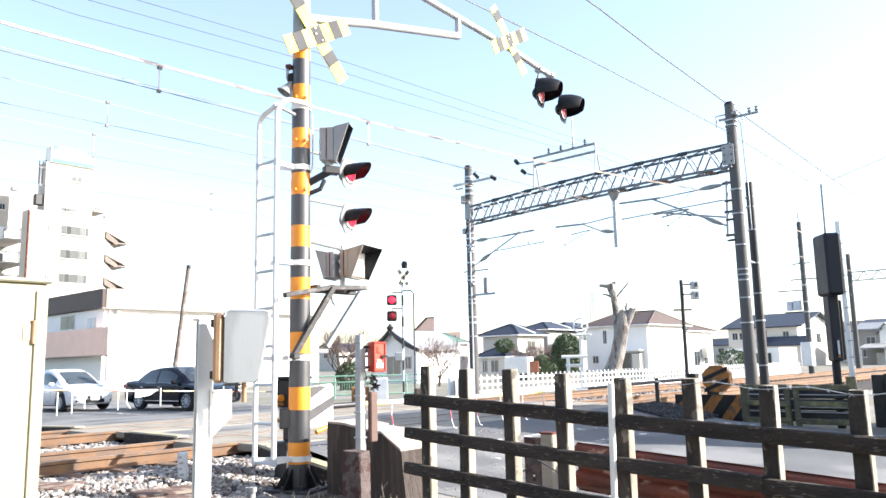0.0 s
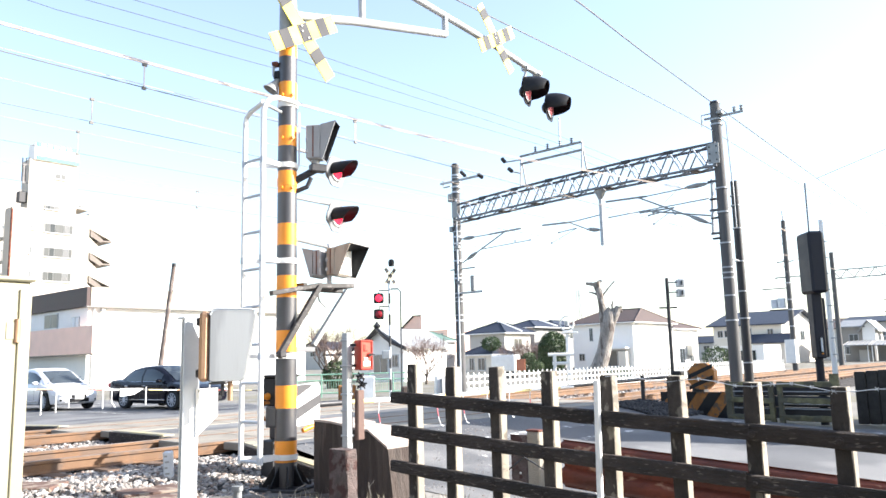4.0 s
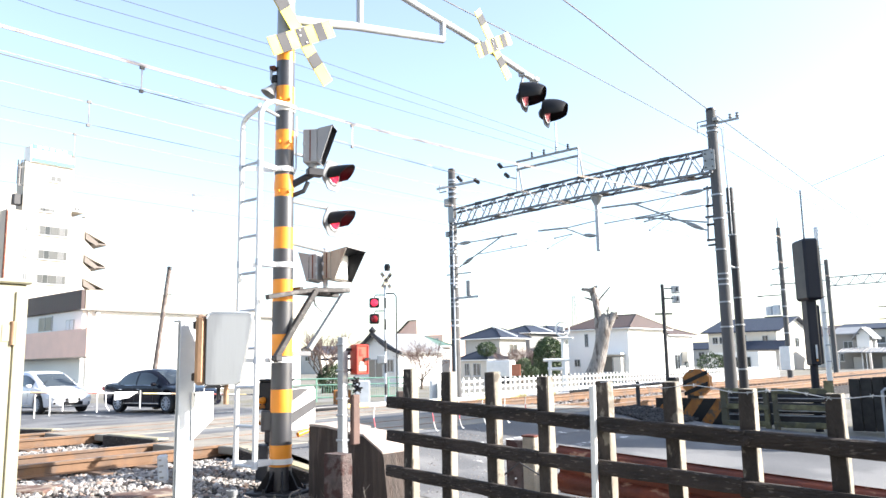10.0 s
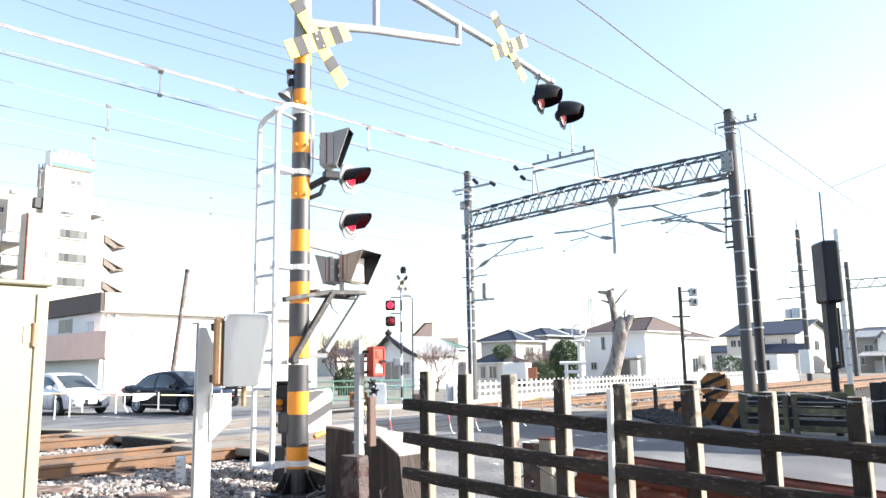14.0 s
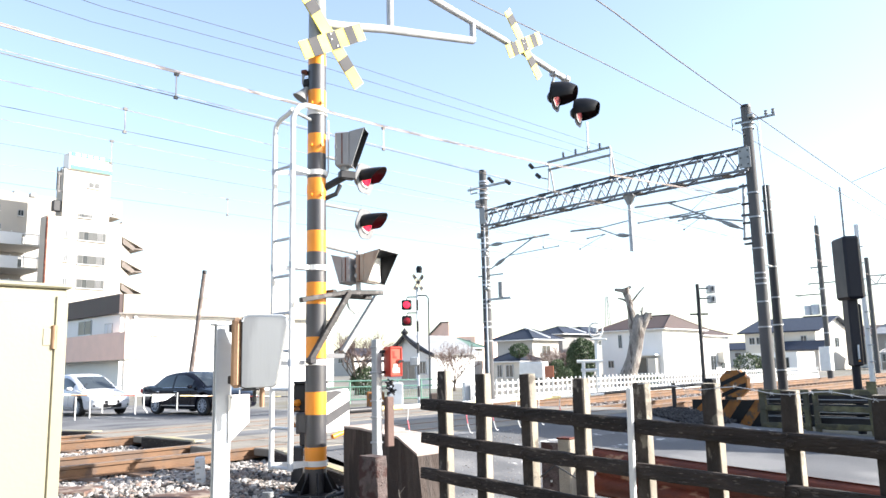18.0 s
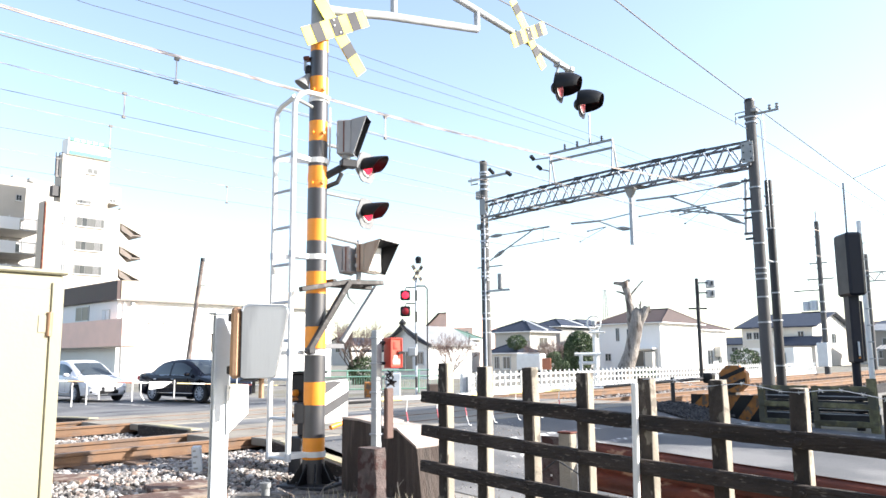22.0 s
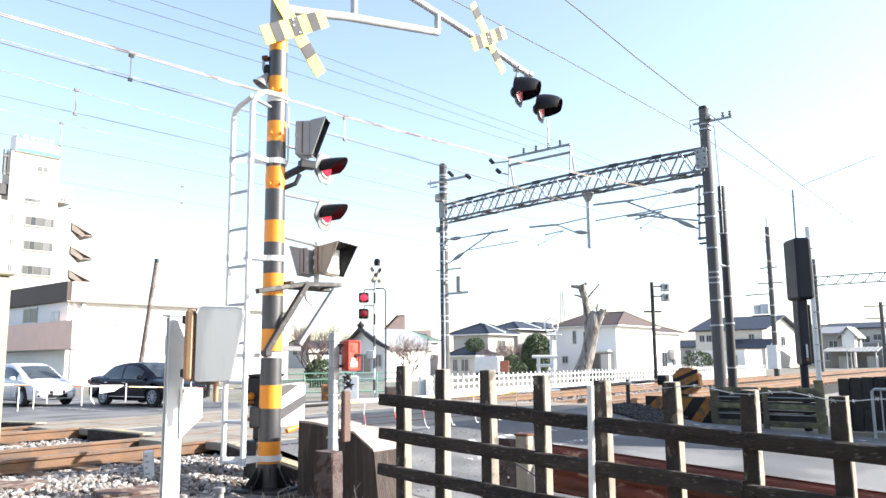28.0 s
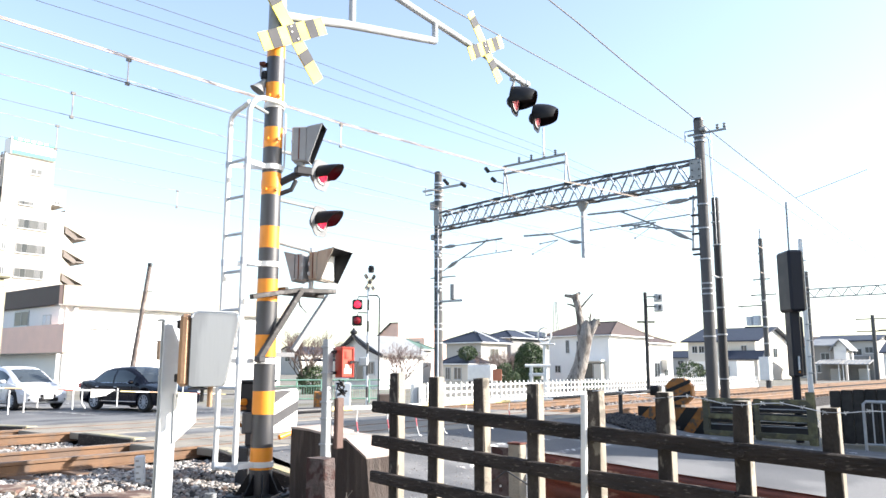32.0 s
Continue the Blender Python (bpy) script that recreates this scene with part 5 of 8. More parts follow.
# frame that carries the feeders
for z in (8.25, 8.52):
    part("feeder_frame", Shape().tube((GX, 14.85, z), (GX, 12.35, z + 0.02), 0.045, n=8), GREY_PAINT, gantry)
for y in (12.35, 14.8):
    for s in (-0.2, 0.2):
        part("frame_leg", Shape().tube((GX, y, 8.5), (GX + s, y - 0.05, 7.35), 0.03, n=6), GREY_PAINT, gantry)
part("mast", Shape().tube((GX, 13.2, 8.5), (GX, 13.2, 9.6), 0.03, n=6), GALV, gantry)


def insulator(a, b, parent, n=5, r=0.06):
    """Stacked porcelain sheds between two points."""
    a, b = Vector(a), Vector(b)
    d = (b - a)
    q = d.to_track_quat("Z", "Y").to_matrix().to_4x4()
    prof = [(0.02, 0)]
    for k in range(n):
        z = d.length * (k + 0.2) / n
        prof += [(0.025, z), (r, z + d.length * 0.25 / n), (0.025, z + d.length * 0.5 / n)]
    prof += [(0.02, d.length)]
    return part("insulator", Shape().lathe(prof, Matrix.Translation(a) @ q, 10), INSULATOR, parent, "dark brown porcelain insulator")


for y in (12.75, 13.2, 13.7, 14.2):
    insulator((GX, y, 8.56), (GX, y, 8.76), gantry, 3, 0.06)
insulator((GX - 0.3, 15.3, 8.35), (GX - 0.58, 15.23, 8.42), gantry, 3, 0.075)
insulator((GX - 0.3, 15.0, 7.95), (GX - 0.58, 14.97, 8.02), gantry, 3, 0.075)
insulator((GX - 0.2, 17.2, 8.2), (GX - 0.6, 17.1, 8.3), gantry, 3, 0.075)
insulator((GX - 0.2, 16.4, 8.0), (GX - 0.6, 16.3, 8.05), gantry, 3, 0.075)
part("crossarm", Shape().box((GX - 0.05, 17.6, 8.15), (0.08, 1.9, 0.08), 0, 0.008), GALV, gantry)
part("crossarm", Shape().box((GX - 0.05, 7.62, 8.33), (0.06, 1.15, 0.06), 0, 0.008), GREY_PAINT, gantry)
for y_ in (7.1, 7.3):
    part("pin_insulator", Shape().lathe([(0.02, 0), (0.06, 0.05), (0.03, 0.09), (0.055, 0.14), (0.001, 0.17)], pose(GX - 0.05, y_, 8.36), 10), GREY_PAINT, gantry)
part("stay_bracket", Shape().pipe([(GX - 0.1, 7.95, 8.45), (GX - 0.1, 8.25, 8.45), (GX - 0.1, 8.25, 8.12)], 0.022, 6), GREY_PAINT, gantry)
part("earth_wire", Shape().pipe([(GX - 0.05, 7.55, 8.3), (GX - 0.05, 7.5, 8.2), (GX - 0.05, 7.5, 5.0)], 0.012, 6), GALV, gantry)
part("clamp_box", Shape().box((GX - 0.1, 7.70, 8.42), (0.2, 0.16, 0.10), 0, 0.02), GREY_PAINT, gantry)
for z_ in (5.9, 5.35, 4.75):
    part("hook", Shape().box((GX - 0.12, 8.06, z_), (0.12, 0.22, 0.05), 0, 0.008), DARK_STEEL, gantry)
for a_, b_ in (((GX, 14.85, 8.4), (GX - 0.3, 15.3, 8.35)), ((GX, 14.8, 7.9), (GX - 0.3, 15.0, 7.95)), ((GX - 0.05, 16.7, 8.17), (GX - 0.2, 16.4, 8.0)), ((GX - 0.05, 17.2, 8.18), (GX - 0.2, 17.2, 8.2))):
    part("insulator_rod", Shape().tube(a_, b_, 0.025, n=6), GREY_PAINT, gantry)
part("crossarm", Shape().box((GX - 0.05, 17.3, 3.9), (0.08, 1.3, 0.08), 0, 0.008), GALV, gantry)
part("arrester", Shape().tube((GX - 0.05, 17.1, 3.95), (GX - 0.05, 17.1, 4.5), 0.10, n=12), GREY_PAINT, gantry)


for y_, z_, sx_, sz_ in ((17.95, 7.5, 0.22, 0.30), (17.7, 5.6, 0.20, 0.12), (17.95, 6.3, 0.14, 0.2), (17.65, 4.3, 0.18, 0.10)):
    part("clamp_box", Shape().box((GX - 0.16, y_, z_), (0.16, sx_, sz_), 0, 0.015), GREY_PAINT, gantry)
for z_ in (8.35, 7.9, 7.7, 6.0, 5.75, 5.1, 4.45, 2.9):
    part("strap", Shape().lathe([(0.14, -0.03), (0.185, -0.03), (0.185, 0.03), (0.14, 0.03)], pose(GX - 0.02, GY1, z_), 16), ZINC, gantry)
part("conduit", Shape().tube((GX - 0.17, GY1 - 0.10, -0.1), (GX - 0.17, GY1 - 0.10, 7.4), 0.03, n=8), ZINC, gantry, "pale conduit on the pole")
part("side_arm", Shape().pipe([(GX, 18.1, 8.0), (GX, 18.45, 8.0), (GX, 18.45, 8.3)], 0.03, 6), GREY_PAINT, gantry)
part("side_arm", Shape().tube((GX, 17.0, 4.8), (GX, 18.2, 4.8), 0.025, n=6), GREY_PAINT, gantry)


def arm_set(parent, tubes, insulators):
    """One swinging bracket: tubes of (y, z, y, z, radius) and grey insulators on them."""
    y0, z0, y1, z1, r = tubes[0]
    br = part("bracket_tube", Shape().tube((GX, y0, z0), (GX, y1, z1), 0.8 * r, n=8), GREY_PAINT, parent)
    for y0, z0, y1, z1, r in tubes[1:]:
        part("bracket_arm", Shape().tube((GX, y0, z0), (GX, y1, z1), 0.8 * r, n=8), GREY_PAINT, br)
        part("clamp", Shape().box((GX, y1, z1), (0.05, 0.07, 0.05), 0, 0.01), GREY_PAINT, br)
    for y0, z0, y1, z1 in insulators:
        a, b = Vector((GX, y0, z0)), Vector((GX, y1, z1))
        q = Matrix.Translation(a) @ (b - a).to_track_quat("Z", "Y").to_matrix().to_4x4()
        ln = (b - a).length
        part("insulator", Shape().lathe([(0.02, 0), (0.05, ln * 0.12), (0.075, ln * 0.5), (0.05, ln * 0.88), (0.02, ln)], q, 10), GREY_PAINT, br, "smooth grey insulator")


arm_set(gantry, [(8.18, 6.42, 10.46, 6.335, 0.024), (10.2, 6.345, 11.57, 6.385, 0.042), (8.20, 5.20, 10.43, 6.33, 0.034), (8.24, 5.97, 11.5, 5.865, 0.024), (8.22, 5.455, 10.3, 5.90, 0.034),
                 (9.3, 5.86, 10.42, 5.86, 0.034), (9.45, 5.80, 10.15, 5.74, 0.026), (9.4, 5.78, 9.3, 5.66, 0.02), (9.5, 5.72, 10.0, 5.45, 0.012), (9.2, 6.37, 10.0, 5.80, 0.008)],
        [(8.25, 6.42, 8.95, 6.40), (8.30, 5.25, 8.85, 5.53)])
part("bracket_mast", Shape().tube((GX, 8.20, 4.9), (GX, 8.12, 6.52), 0.045, n=8), GALV, gantry)
for z in (4.92, 5.6, 6.45):
    part("bracket_stay", Shape().box((GX, 8.03, z), (0.10, 0.42, 0.06)), BEAM_DARK, gantry)
arm_set(gantry, [(11.80, 6.0, 12.98, 5.90, 0.024), (12.9, 5.905, 14.02, 5.95, 0.042), (11.86, 5.51, 12.3, 5.585, 0.034), (12.3, 5.585, 12.98, 5.90, 0.026), (12.7, 5.68, 13.4, 5.62, 0.022), (12.7, 5.68, 13.7, 5.30, 0.012)],
        [(11.86, 5.51, 12.3, 5.585)])
arm_set(gantry, [(17.73, 5.91, 16.0, 5.93, 0.026), (16.3, 5.93, 14.95, 5.965, 0.042), (17.6, 5.03, 15.97, 5.78, 0.032), (16.7, 5.43, 14.56, 5.51, 0.020), (15.97, 5.78, 15.6, 5.96, 0.03), (15.2, 5.95, 15.2, 5.55, 0.008)],
        [(17.55, 5.91, 17.0, 5.92), (17.4, 5.12, 16.9, 5.35)])

pole2 = thing("utility_pole", (23.0, 8.0, 0), "slim dark pole strapped beside the gantry pole", "utility pole")
part("pole", Shape().tube((23.0, 8.0, -0.2), (22.9, 7.95, 6.65), 0.14, 0.11, 16), DARK_STEEL, pole2)
for z in (1.2, 2.5, 3.3, 4.2, 5.2, 5.9, 6.2):
    part("strap", Shape().lathe([(0.11, -0.02), (0.15, -0.02), (0.15, 0.02), (0.11, 0.02)], pose(22.95, 7.97, z), 16), GALV, pole2)
part("stay", Shape().tube((22.9, 7.95, 4.2), (21.7, 7.85, 4.2), 0.025, n=6), GALV, pole2)
part("cable", Shape().pipe([(22.6, 7.9, 6.6), (22.4, 7.85, 7.3), (22.2, 7.8, 8.3), (21.8, 7.8, 8.4)], 0.012, 6), WIRE, pole2)

# ---- wires along the railway ----


def wire(name, rows, r, material, label):
    """A wire along x through the given points, drawn smoothly."""
    pts = []
    for (xa, ya, za), (xb, yb, zb) in zip(rows, rows[1:]):
        for k in range(8):
            t = k / 8
            pts.append((xa + (xb - xa) * t, ya + (yb - ya) * t, za + (zb - za) * t))
    pts.append(rows[-1])
    return solid(name, Shape().pipe(pts, r, 6), material, rows[0], label, "wire", "overhead wires")


def catenary(y, zc, rows, bright):
    wire("messenger_wire", [(-60, y, rows[0] + 0.6)] + [(x, y, z) for x, z in zip((3, 8.4, 12.9, 21.6, 44), rows)], 0.011 if bright else 0.0045, WIRE_BRIGHT, "copper messenger wire over the track")
    if bright:
        wire("auxiliary_wire", [(-60, y, rows[0] + 0.67)] + [(x, y + 0.05, z + 0.045) for x, z in zip((3, 8.4, 12.9, 21.6, 44), rows)], 0.007, WIRE_BRIGHT, "second messenger wire over the track")
    wire("contact_wire", [(-60, y, zc), (3, y, zc), (8.4, y, zc + 0.05), (21.6, y, zc + 0.12), (60, y, zc)], 0.0065 if bright else 0.0045, WIRE, "contact wire over the track")
    if bright:
        wire("contact_wire", [(-60, y, zc + 0.05), (3, y + 0.03, zc + 0.05), (8.4, y + 0.03, zc + 0.09), (21.6, y, zc + 0.15), (60, y, zc + 0.03)], 0.004, WIRE_BRIGHT, "bright contact wire over the track")


catenary(9.0, 5.075, (5.395, 5.50, 5.70, 6.4, 5.9), True)
catenary(10.6, 4.99, (5.34, 5.30, 5.42, 6.0, 5.8), False)
catenary(12.8, 5.10, (5.49, 5.52, 5.64, 6.0, 5.8), False)
catenary(15.2, 5.03, (5.37, 5.42, 5.52, 5.9, 5.8), False)
for x, y, za, zb in ((4.65, 9.0, 5.08, 5.40), (8.36, 9.0, 5.11, 5.47), (4.7, 10.6, 4.99, 5.34), (5.46, 12.8, 5.1, 5.5), (9.2, 15.2, 5.05, 5.42), (5.5, 15.2, 5.03, 5.38)):
    dr_ = thing("dropper", (x, y, za), "short dropper wire between messenger and contact wire", "wire", "droppers")
    part("rod", Shape().tube((x, y, za), (x, y, zb), 0.009, n=6), WIRE_BRIGHT, dr_)
    part("clip", Shape().box((x, y, zb), (0.06, 0.03, 0.04)), WIRE, dr_)
    part("clip", Shape().box((x, y, za), (0.05, 0.03, 0.04)), WIRE, dr_)
for y, za, zb, zg in ((14.0, 8.12, 8.38, 8.78), (13.5, 8.24, 8.52, 8.80), (13.0, 8.27, 8.55, 8.80)):
    wire("feeder_wire", [(-50, y, za + 1.0), (5.5, y, za), (10.4, y, zb), (21.6, y, zg), (60, y, 8.2)], 0.0055, FEEDER, "thin dark feeder wire")
wire("feeder_wire", [(-30, 7.9, 10.6), (0, 7.9, 9.9), (14.4, 7.9, 9.22), (17.1, 7.9, 9.01), (21.5, 7.9, 8.77), (32, 7.9, 8.24), (48.7, 7.9, 7.59), (75, 7.9, 7.9)], 0.018, WIRE, "thick dark feeder cable")
wire("feeder_wire", [(-30, 7.9, 8.6), (0, 7.9, 7.7), (9.9, 7.9, 7.77), (13.7, 7.9, 7.86), (20.9, 7.9, 7.9), (48.4, 7.9, 6.98), (75, 7.9, 7.4)], 0.012, WIRE, "thin dark feeder wire")
wire("service_wire", [(32.0, 7.9, 8.25), (33.8, 5.6, 9.4)], 0.013, WIRE, "thin cable running off to one side")

# ---- cars waiting beyond the crossing ----


def loft(sections):
    n = len(sections[0])
    s = Shape()
    vs = [p for sec in sections for p in sec]
    fs = [(i * n + k, i * n + (k + 1) % n, (i + 1) * n + (k + 1) % n, (i + 1) * n + k) for i in range(len(sections) - 1) for k in range(n)]
    fs += [tuple(range(n - 1, -1, -1)), tuple(range(len(vs) - n, len(vs)))]
    return s.add(vs, fs)


def moved(shape, m):
    shape.v = [tuple(m @ Vector(p)) for p in shape.v]
    return shape


CAR_GLASS = glass_mat("car_glass", (0.045, 0.055, 0.062), 0.04)
CHROME = mat("chrome", (0.75, 0.75, 0.75), 0.15, 1.0, bump=0)
HEADLIGHT = glass_mat("clear_headlight", (0.75, 0.77, 0.78), 0.08)
TAIL = mat("tail_lamp_red", (0.4, 0.02, 0.02), 0.2, bump=0)


def along(rows, x, col):
    """Smooth value of a column at x, by Catmull-Rom through the rows."""
    xs = [r[0] for r in rows]
    k = max(0, min(len(xs) - 2, next((i for i in range(len(xs) - 1) if x <= xs[i + 1]), len(xs) - 2)))
    t = (x - xs[k]) / (xs[k + 1] - xs[k])
    p0, p1, p2, p3 = [rows[max(0, min(len(rows) - 1, k + o))][col] for o in (-1, 0, 1, 2)]
    return p1 + 0.5 * t * (p2 - p0 + t * (2 * p0 - 5 * p1 + 4 * p2 - p3 + t * (3 * (p1 - p2) + p3 - p0)))


def car(name, x, y, z, rz, paint, label, body, cabin, wheels, r, panes, screen, rear):
    """Length along local x, nose at +x. body: (x, half width, low, high); cabin: (x, half width low, half width top, top);
    panes: side windows from x to x; screen and rear: the runs of the windscreen and the rear window."""
    m = pose(x, y, z, 0, 0, rz)
    c = thing(name, (x, y, z), label, "car", "waiting cars")
    wide = max(b[1] for b in body)

    def P(part_name, shape, material, parent=None, lab="", smooth=40):
        return part(part_name, moved(shape, m), material, parent or c, lab, smooth)

    arch = r + 0.055
    secs = []
    for px in steps(body[0][0], body[-1][0], 0.06):
        w, lo, hi = [along(body, px, k) for k in (1, 2, 3)]
        for wx in wheels:
            if abs(px - wx) < arch:
                lo = max(lo, r + math.sqrt(arch ** 2 - (px - wx) ** 2))
        half = [(0.84 * w, lo), (0.96 * w, lo + 0.05), (w, max(0.42, lo + 0.08)), (w, max(0.60, lo + 0.10)), (0.985 * w, hi - 0.14), (0.945 * w, hi - 0.035), (0.80 * w, hi), (0.40 * w, hi + 0.018)]
        half = [(a, min(b, hi + 0.018)) for a, b in half]
        secs.append([(px, a, b) for a, b in half] + [(px, -a, b) for a, b in reversed(half)])
    shell = P("body", loft(secs), paint, lab="painted body shell")
    secs = []
    base = 0.88

    def side(px, f, s, out=0.0):
        wl, wt, top = [along(cabin, px, k) for k in (1, 2, 3)]
        a, b = Vector((wl, base)), Vector((wt + 0.03, max(top - 0.05, base + 0.01)))
        q = a.lerp(b, f)
        return (px, s * (q.x + 0.035 * math.sin(math.pi * f) + out), q.y)

    for px in steps(cabin[0][0], cabin[-1][0], 0.09):
        wl, wt, top = [along(cabin, px, k) for k in (1, 2, 3)]
        ring = [side(px, f, 1)[1:] for f in (0, 0.35, 0.7, 1.0)] + [(wt - 0.06, max(top - 0.005, base + 0.015)), (wt * 0.5, max(top + 0.012, base + 0.02))]
        secs.append([(px, a, b) for a, b in ring] + [(px, -a, b) for a, b in reversed(ring)])
    P("cabin", loft(secs), paint, lab="roof and pillars")

    def glass(name_, grid, flip=False):
        nu = len(grid[0])
        P(name_, Shape().add([q for row in grid for q in row], [(i * nu + k, i * nu + k + 1, (i + 1) * nu + k + 1, (i + 1) * nu + k) for i in range(len(grid) - 1) for k in range(nu - 1)]), CAR_GLASS, lab="tinted glass")

    for s in (-1, 1):
        for x0, x1 in panes:
            glass("side_window", [[side(px, f, s, 0.008) for f in (0.14, 0.4, 0.65, 0.88)] for px in steps(x0, x1, 0.12)])
            P("window_trim", Shape().pipe([side(px, 0.10, s, 0.008) for px in steps(x0, x1, 0.2)], 0.010, 5), CHROME)
    for nm, (x0, x1) in (("windscreen", screen), ("rear_window", rear)):
        rows_ = []
        for px in steps(x0, x1, 0.1):
            wt, top = along(cabin, px, 2), along(cabin, px, 3)
            rows_.append([(px, wt * k, top + 0.012 + 0.012 * (1 - abs(k)) + (0.008 if abs(k) < 0.6 else 0.0)) for k in (-0.86, -0.5, 0, 0.5, 0.86)])
        glass(nm, rows_)
    mid = (panes[0][1] + panes[1][0]) / 2
    for s in (-1, 1):
        P("mirror", Shape().box((screen[0] + 0.42, s * (wide + 0.06), 0.97), (0.13, 0.21, 0.13), 0, 0.045), paint)
        for hx in (mid - 0.78, mid + 0.22):
            P("door_handle", Shape().box((hx, s * (wide * 0.99 + 0.012), 0.79), (0.19, 0.026, 0.032), 0, 0.010), CHROME)
        P("side_trim", Shape().box((0.02, s * (wide + 0.004), 0.32), (1.95, 0.02, 0.035), 0, 0.008), CHROME)
        for dx in (mid, mid + 1.02, mid - 0.95):
            P("door_gap", Shape().box((dx, s * (wide * 0.992 + 0.002), 0.60), (0.012, 0.010, 0.46)), BLACK_PAINT)
        fx, fw, flo, fhi = body[-2]
        P("headlight", Shape().box((fx - 0.10, s * (fw - 0.10), fhi - 0.11), (0.46, 0.24, 0.15), s * -28, 0.06), HEADLIGHT)
        P("fog_lamp", Shape().box((fx + 0.03, s * (fw - 0.15), flo + 0.13), (0.1, 0.16, 0.07), s * -20, 0.02), BLACK_PAINT)
        tx, tw, tlo, thi = body[1]
        P("tail_lamp", Shape().box((tx - 0.02, s * (tw - 0.10), thi - 0.17), (0.22, 0.22, 0.16), 0, 0.04), TAIL)
        for wx in wheels:
            wy = s * (wide - 0.115)
            wm = pose(wx, wy, r, 90)
            ty = P("wheel", Shape().lathe([(r * 0.62, -0.10), (r * 0.93, -0.105), (r, -0.07), (r, 0.07), (r * 0.93, 0.105), (r * 0.62, 0.10)], wm, 28), TYRE, lab="black tyre")
            wf = wm @ pose(0, 0, 0, 0 if s < 0 else 180)
            part("rim", moved(Shape().lathe([(r * 0.63, 0.07), (r * 0.68, 0.105), (r * 0.62, 0.108), (r * 0.58, 0.06), (0.05, 0.075), (0.001, 0.075)], wf, 28), m), DARK_STEEL, ty, "dark rim well")
            part("rim_ring", moved(Shape().lathe([(r * 0.61, 0.09), (r * 0.69, 0.106), (r * 0.67, 0.116), (r * 0.60, 0.10)], wf, 28), m), ALU, ty, "alloy rim")
            part("hub_cap", moved(Shape().lathe([(0.06, 0.085), (0.055, 0.112), (0.001, 0.118)], wf, 14), m), ALU, ty)
            for k in range(10):
                sp_ = Shape().box((0, 0, 0), (r * 0.56, 0.036, 0.022), 0, 0.006, m @ wf @ pose(0, 0, 0, 0, 0, 36 * k) @ pose(r * 0.37, 0, 0.098))
                part("spoke", sp_, ALU, ty)
    fx, fw, flo, fhi = body[-1]
    P("grille", Shape().box((fx - 0.01, 0, fhi - 0.07), (0.05, fw * 1.0, 0.12), 0, 0.02), BLACK_PAINT)
    P("lower_grille", Shape().box((fx + 0.0, 0, flo + 0.08), (0.05, fw * 1.3, 0.14), 0, 0.02), BLACK_PAINT)
    P("number_plate", Shape().box((fx + 0.035, 0, flo + 0.19), (0.015, 0.33, 0.165), 0, 0.004), WHITE_PAINT)
    P("badge", Shape().tube((fx + 0.02, 0, fhi - 0.06), (fx + 0.03, 0, fhi - 0.06), 0.05, n=14), CHROME)
    for s in (-1, 1):
        P("wiper", Shape().tube((screen[1] - 0.05, s * 0.5 - 0.2, 0.95), (screen[1] - 0.40, s * 0.5 + 0.15, 1.17), 0.01, n=5), BLACK_PAINT)
    return c


NAVY = mat("dark_navy_car_paint", (0.006, 0.007, 0.014), 0.16, 0.0, bump=0, dark=0.9, spec=0.3)
PEARL = mat("pearl_white_car_paint", (0.72, 0.73, 0.76), 0.22, 0.1, bump=0, dark=0.97, spec=0.6)
SEDAN = [(-2.36, 0.66, 0.36, 0.86), (-2.27, 0.78, 0.27, 0.99), (-1.85, 0.86, 0.21, 1.01), (-1.2, 0.88, 0.19, 0.96), (0.0, 0.89, 0.18, 0.94), (0.9, 0.88, 0.18, 0.94), (1.45, 0.87, 0.19, 0.89), (1.95, 0.83, 0.20, 0.80), (2.25, 0.74, 0.24, 0.70), (2.36, 0.62, 0.28, 0.62)]
SEDAN_TOP = [(-2.02, 0.70, 0.60, 0.92), (-1.70, 0.74, 0.58, 1.10), (-1.25, 0.78, 0.575, 1.33), (-0.75, 0.80, 0.58, 1.44), (-0.15, 0.81, 0.59, 1.475), (0.25, 0.81, 0.60, 1.44), (0.75, 0.80, 0.63, 1.22), (1.30, 0.77, 0.66, 0.91)]
HATCH = [(-2.2, 0.68, 0.34, 0.98), (-2.1, 0.79, 0.26, 1.06), (-1.5, 0.86, 0.20, 1.02), (-0.5, 0.87, 0.18, 0.97), (0.6, 0.87, 0.18, 0.95), (1.2, 0.86, 0.19, 0.92), (1.75, 0.82, 0.20, 0.80), (2.1, 0.72, 0.24, 0.66), (2.22, 0.56, 0.28, 0.56)]
HATCH_TOP = [(-2.08, 0.68, 0.58, 1.08), (-1.5, 0.75, 0.57, 1.33), (-0.75, 0.79, 0.57, 1.47), (-0.15, 0.80, 0.58, 1.49), (0.30, 0.80, 0.59, 1.42), (0.85, 0.78, 0.62, 1.19), (1.50, 0.74, 0.65, 0.90)]
car("sedan_car", 14.38, 25.45, 0.05, -82, NAVY, "dark navy four-door saloon car waiting at the crossing", SEDAN, SEDAN_TOP, (1.36, -1.28), 0.325, ((-1.32, -0.40), (-0.30, 0.68)), (0.34, 1.20), (-1.88, -1.12))
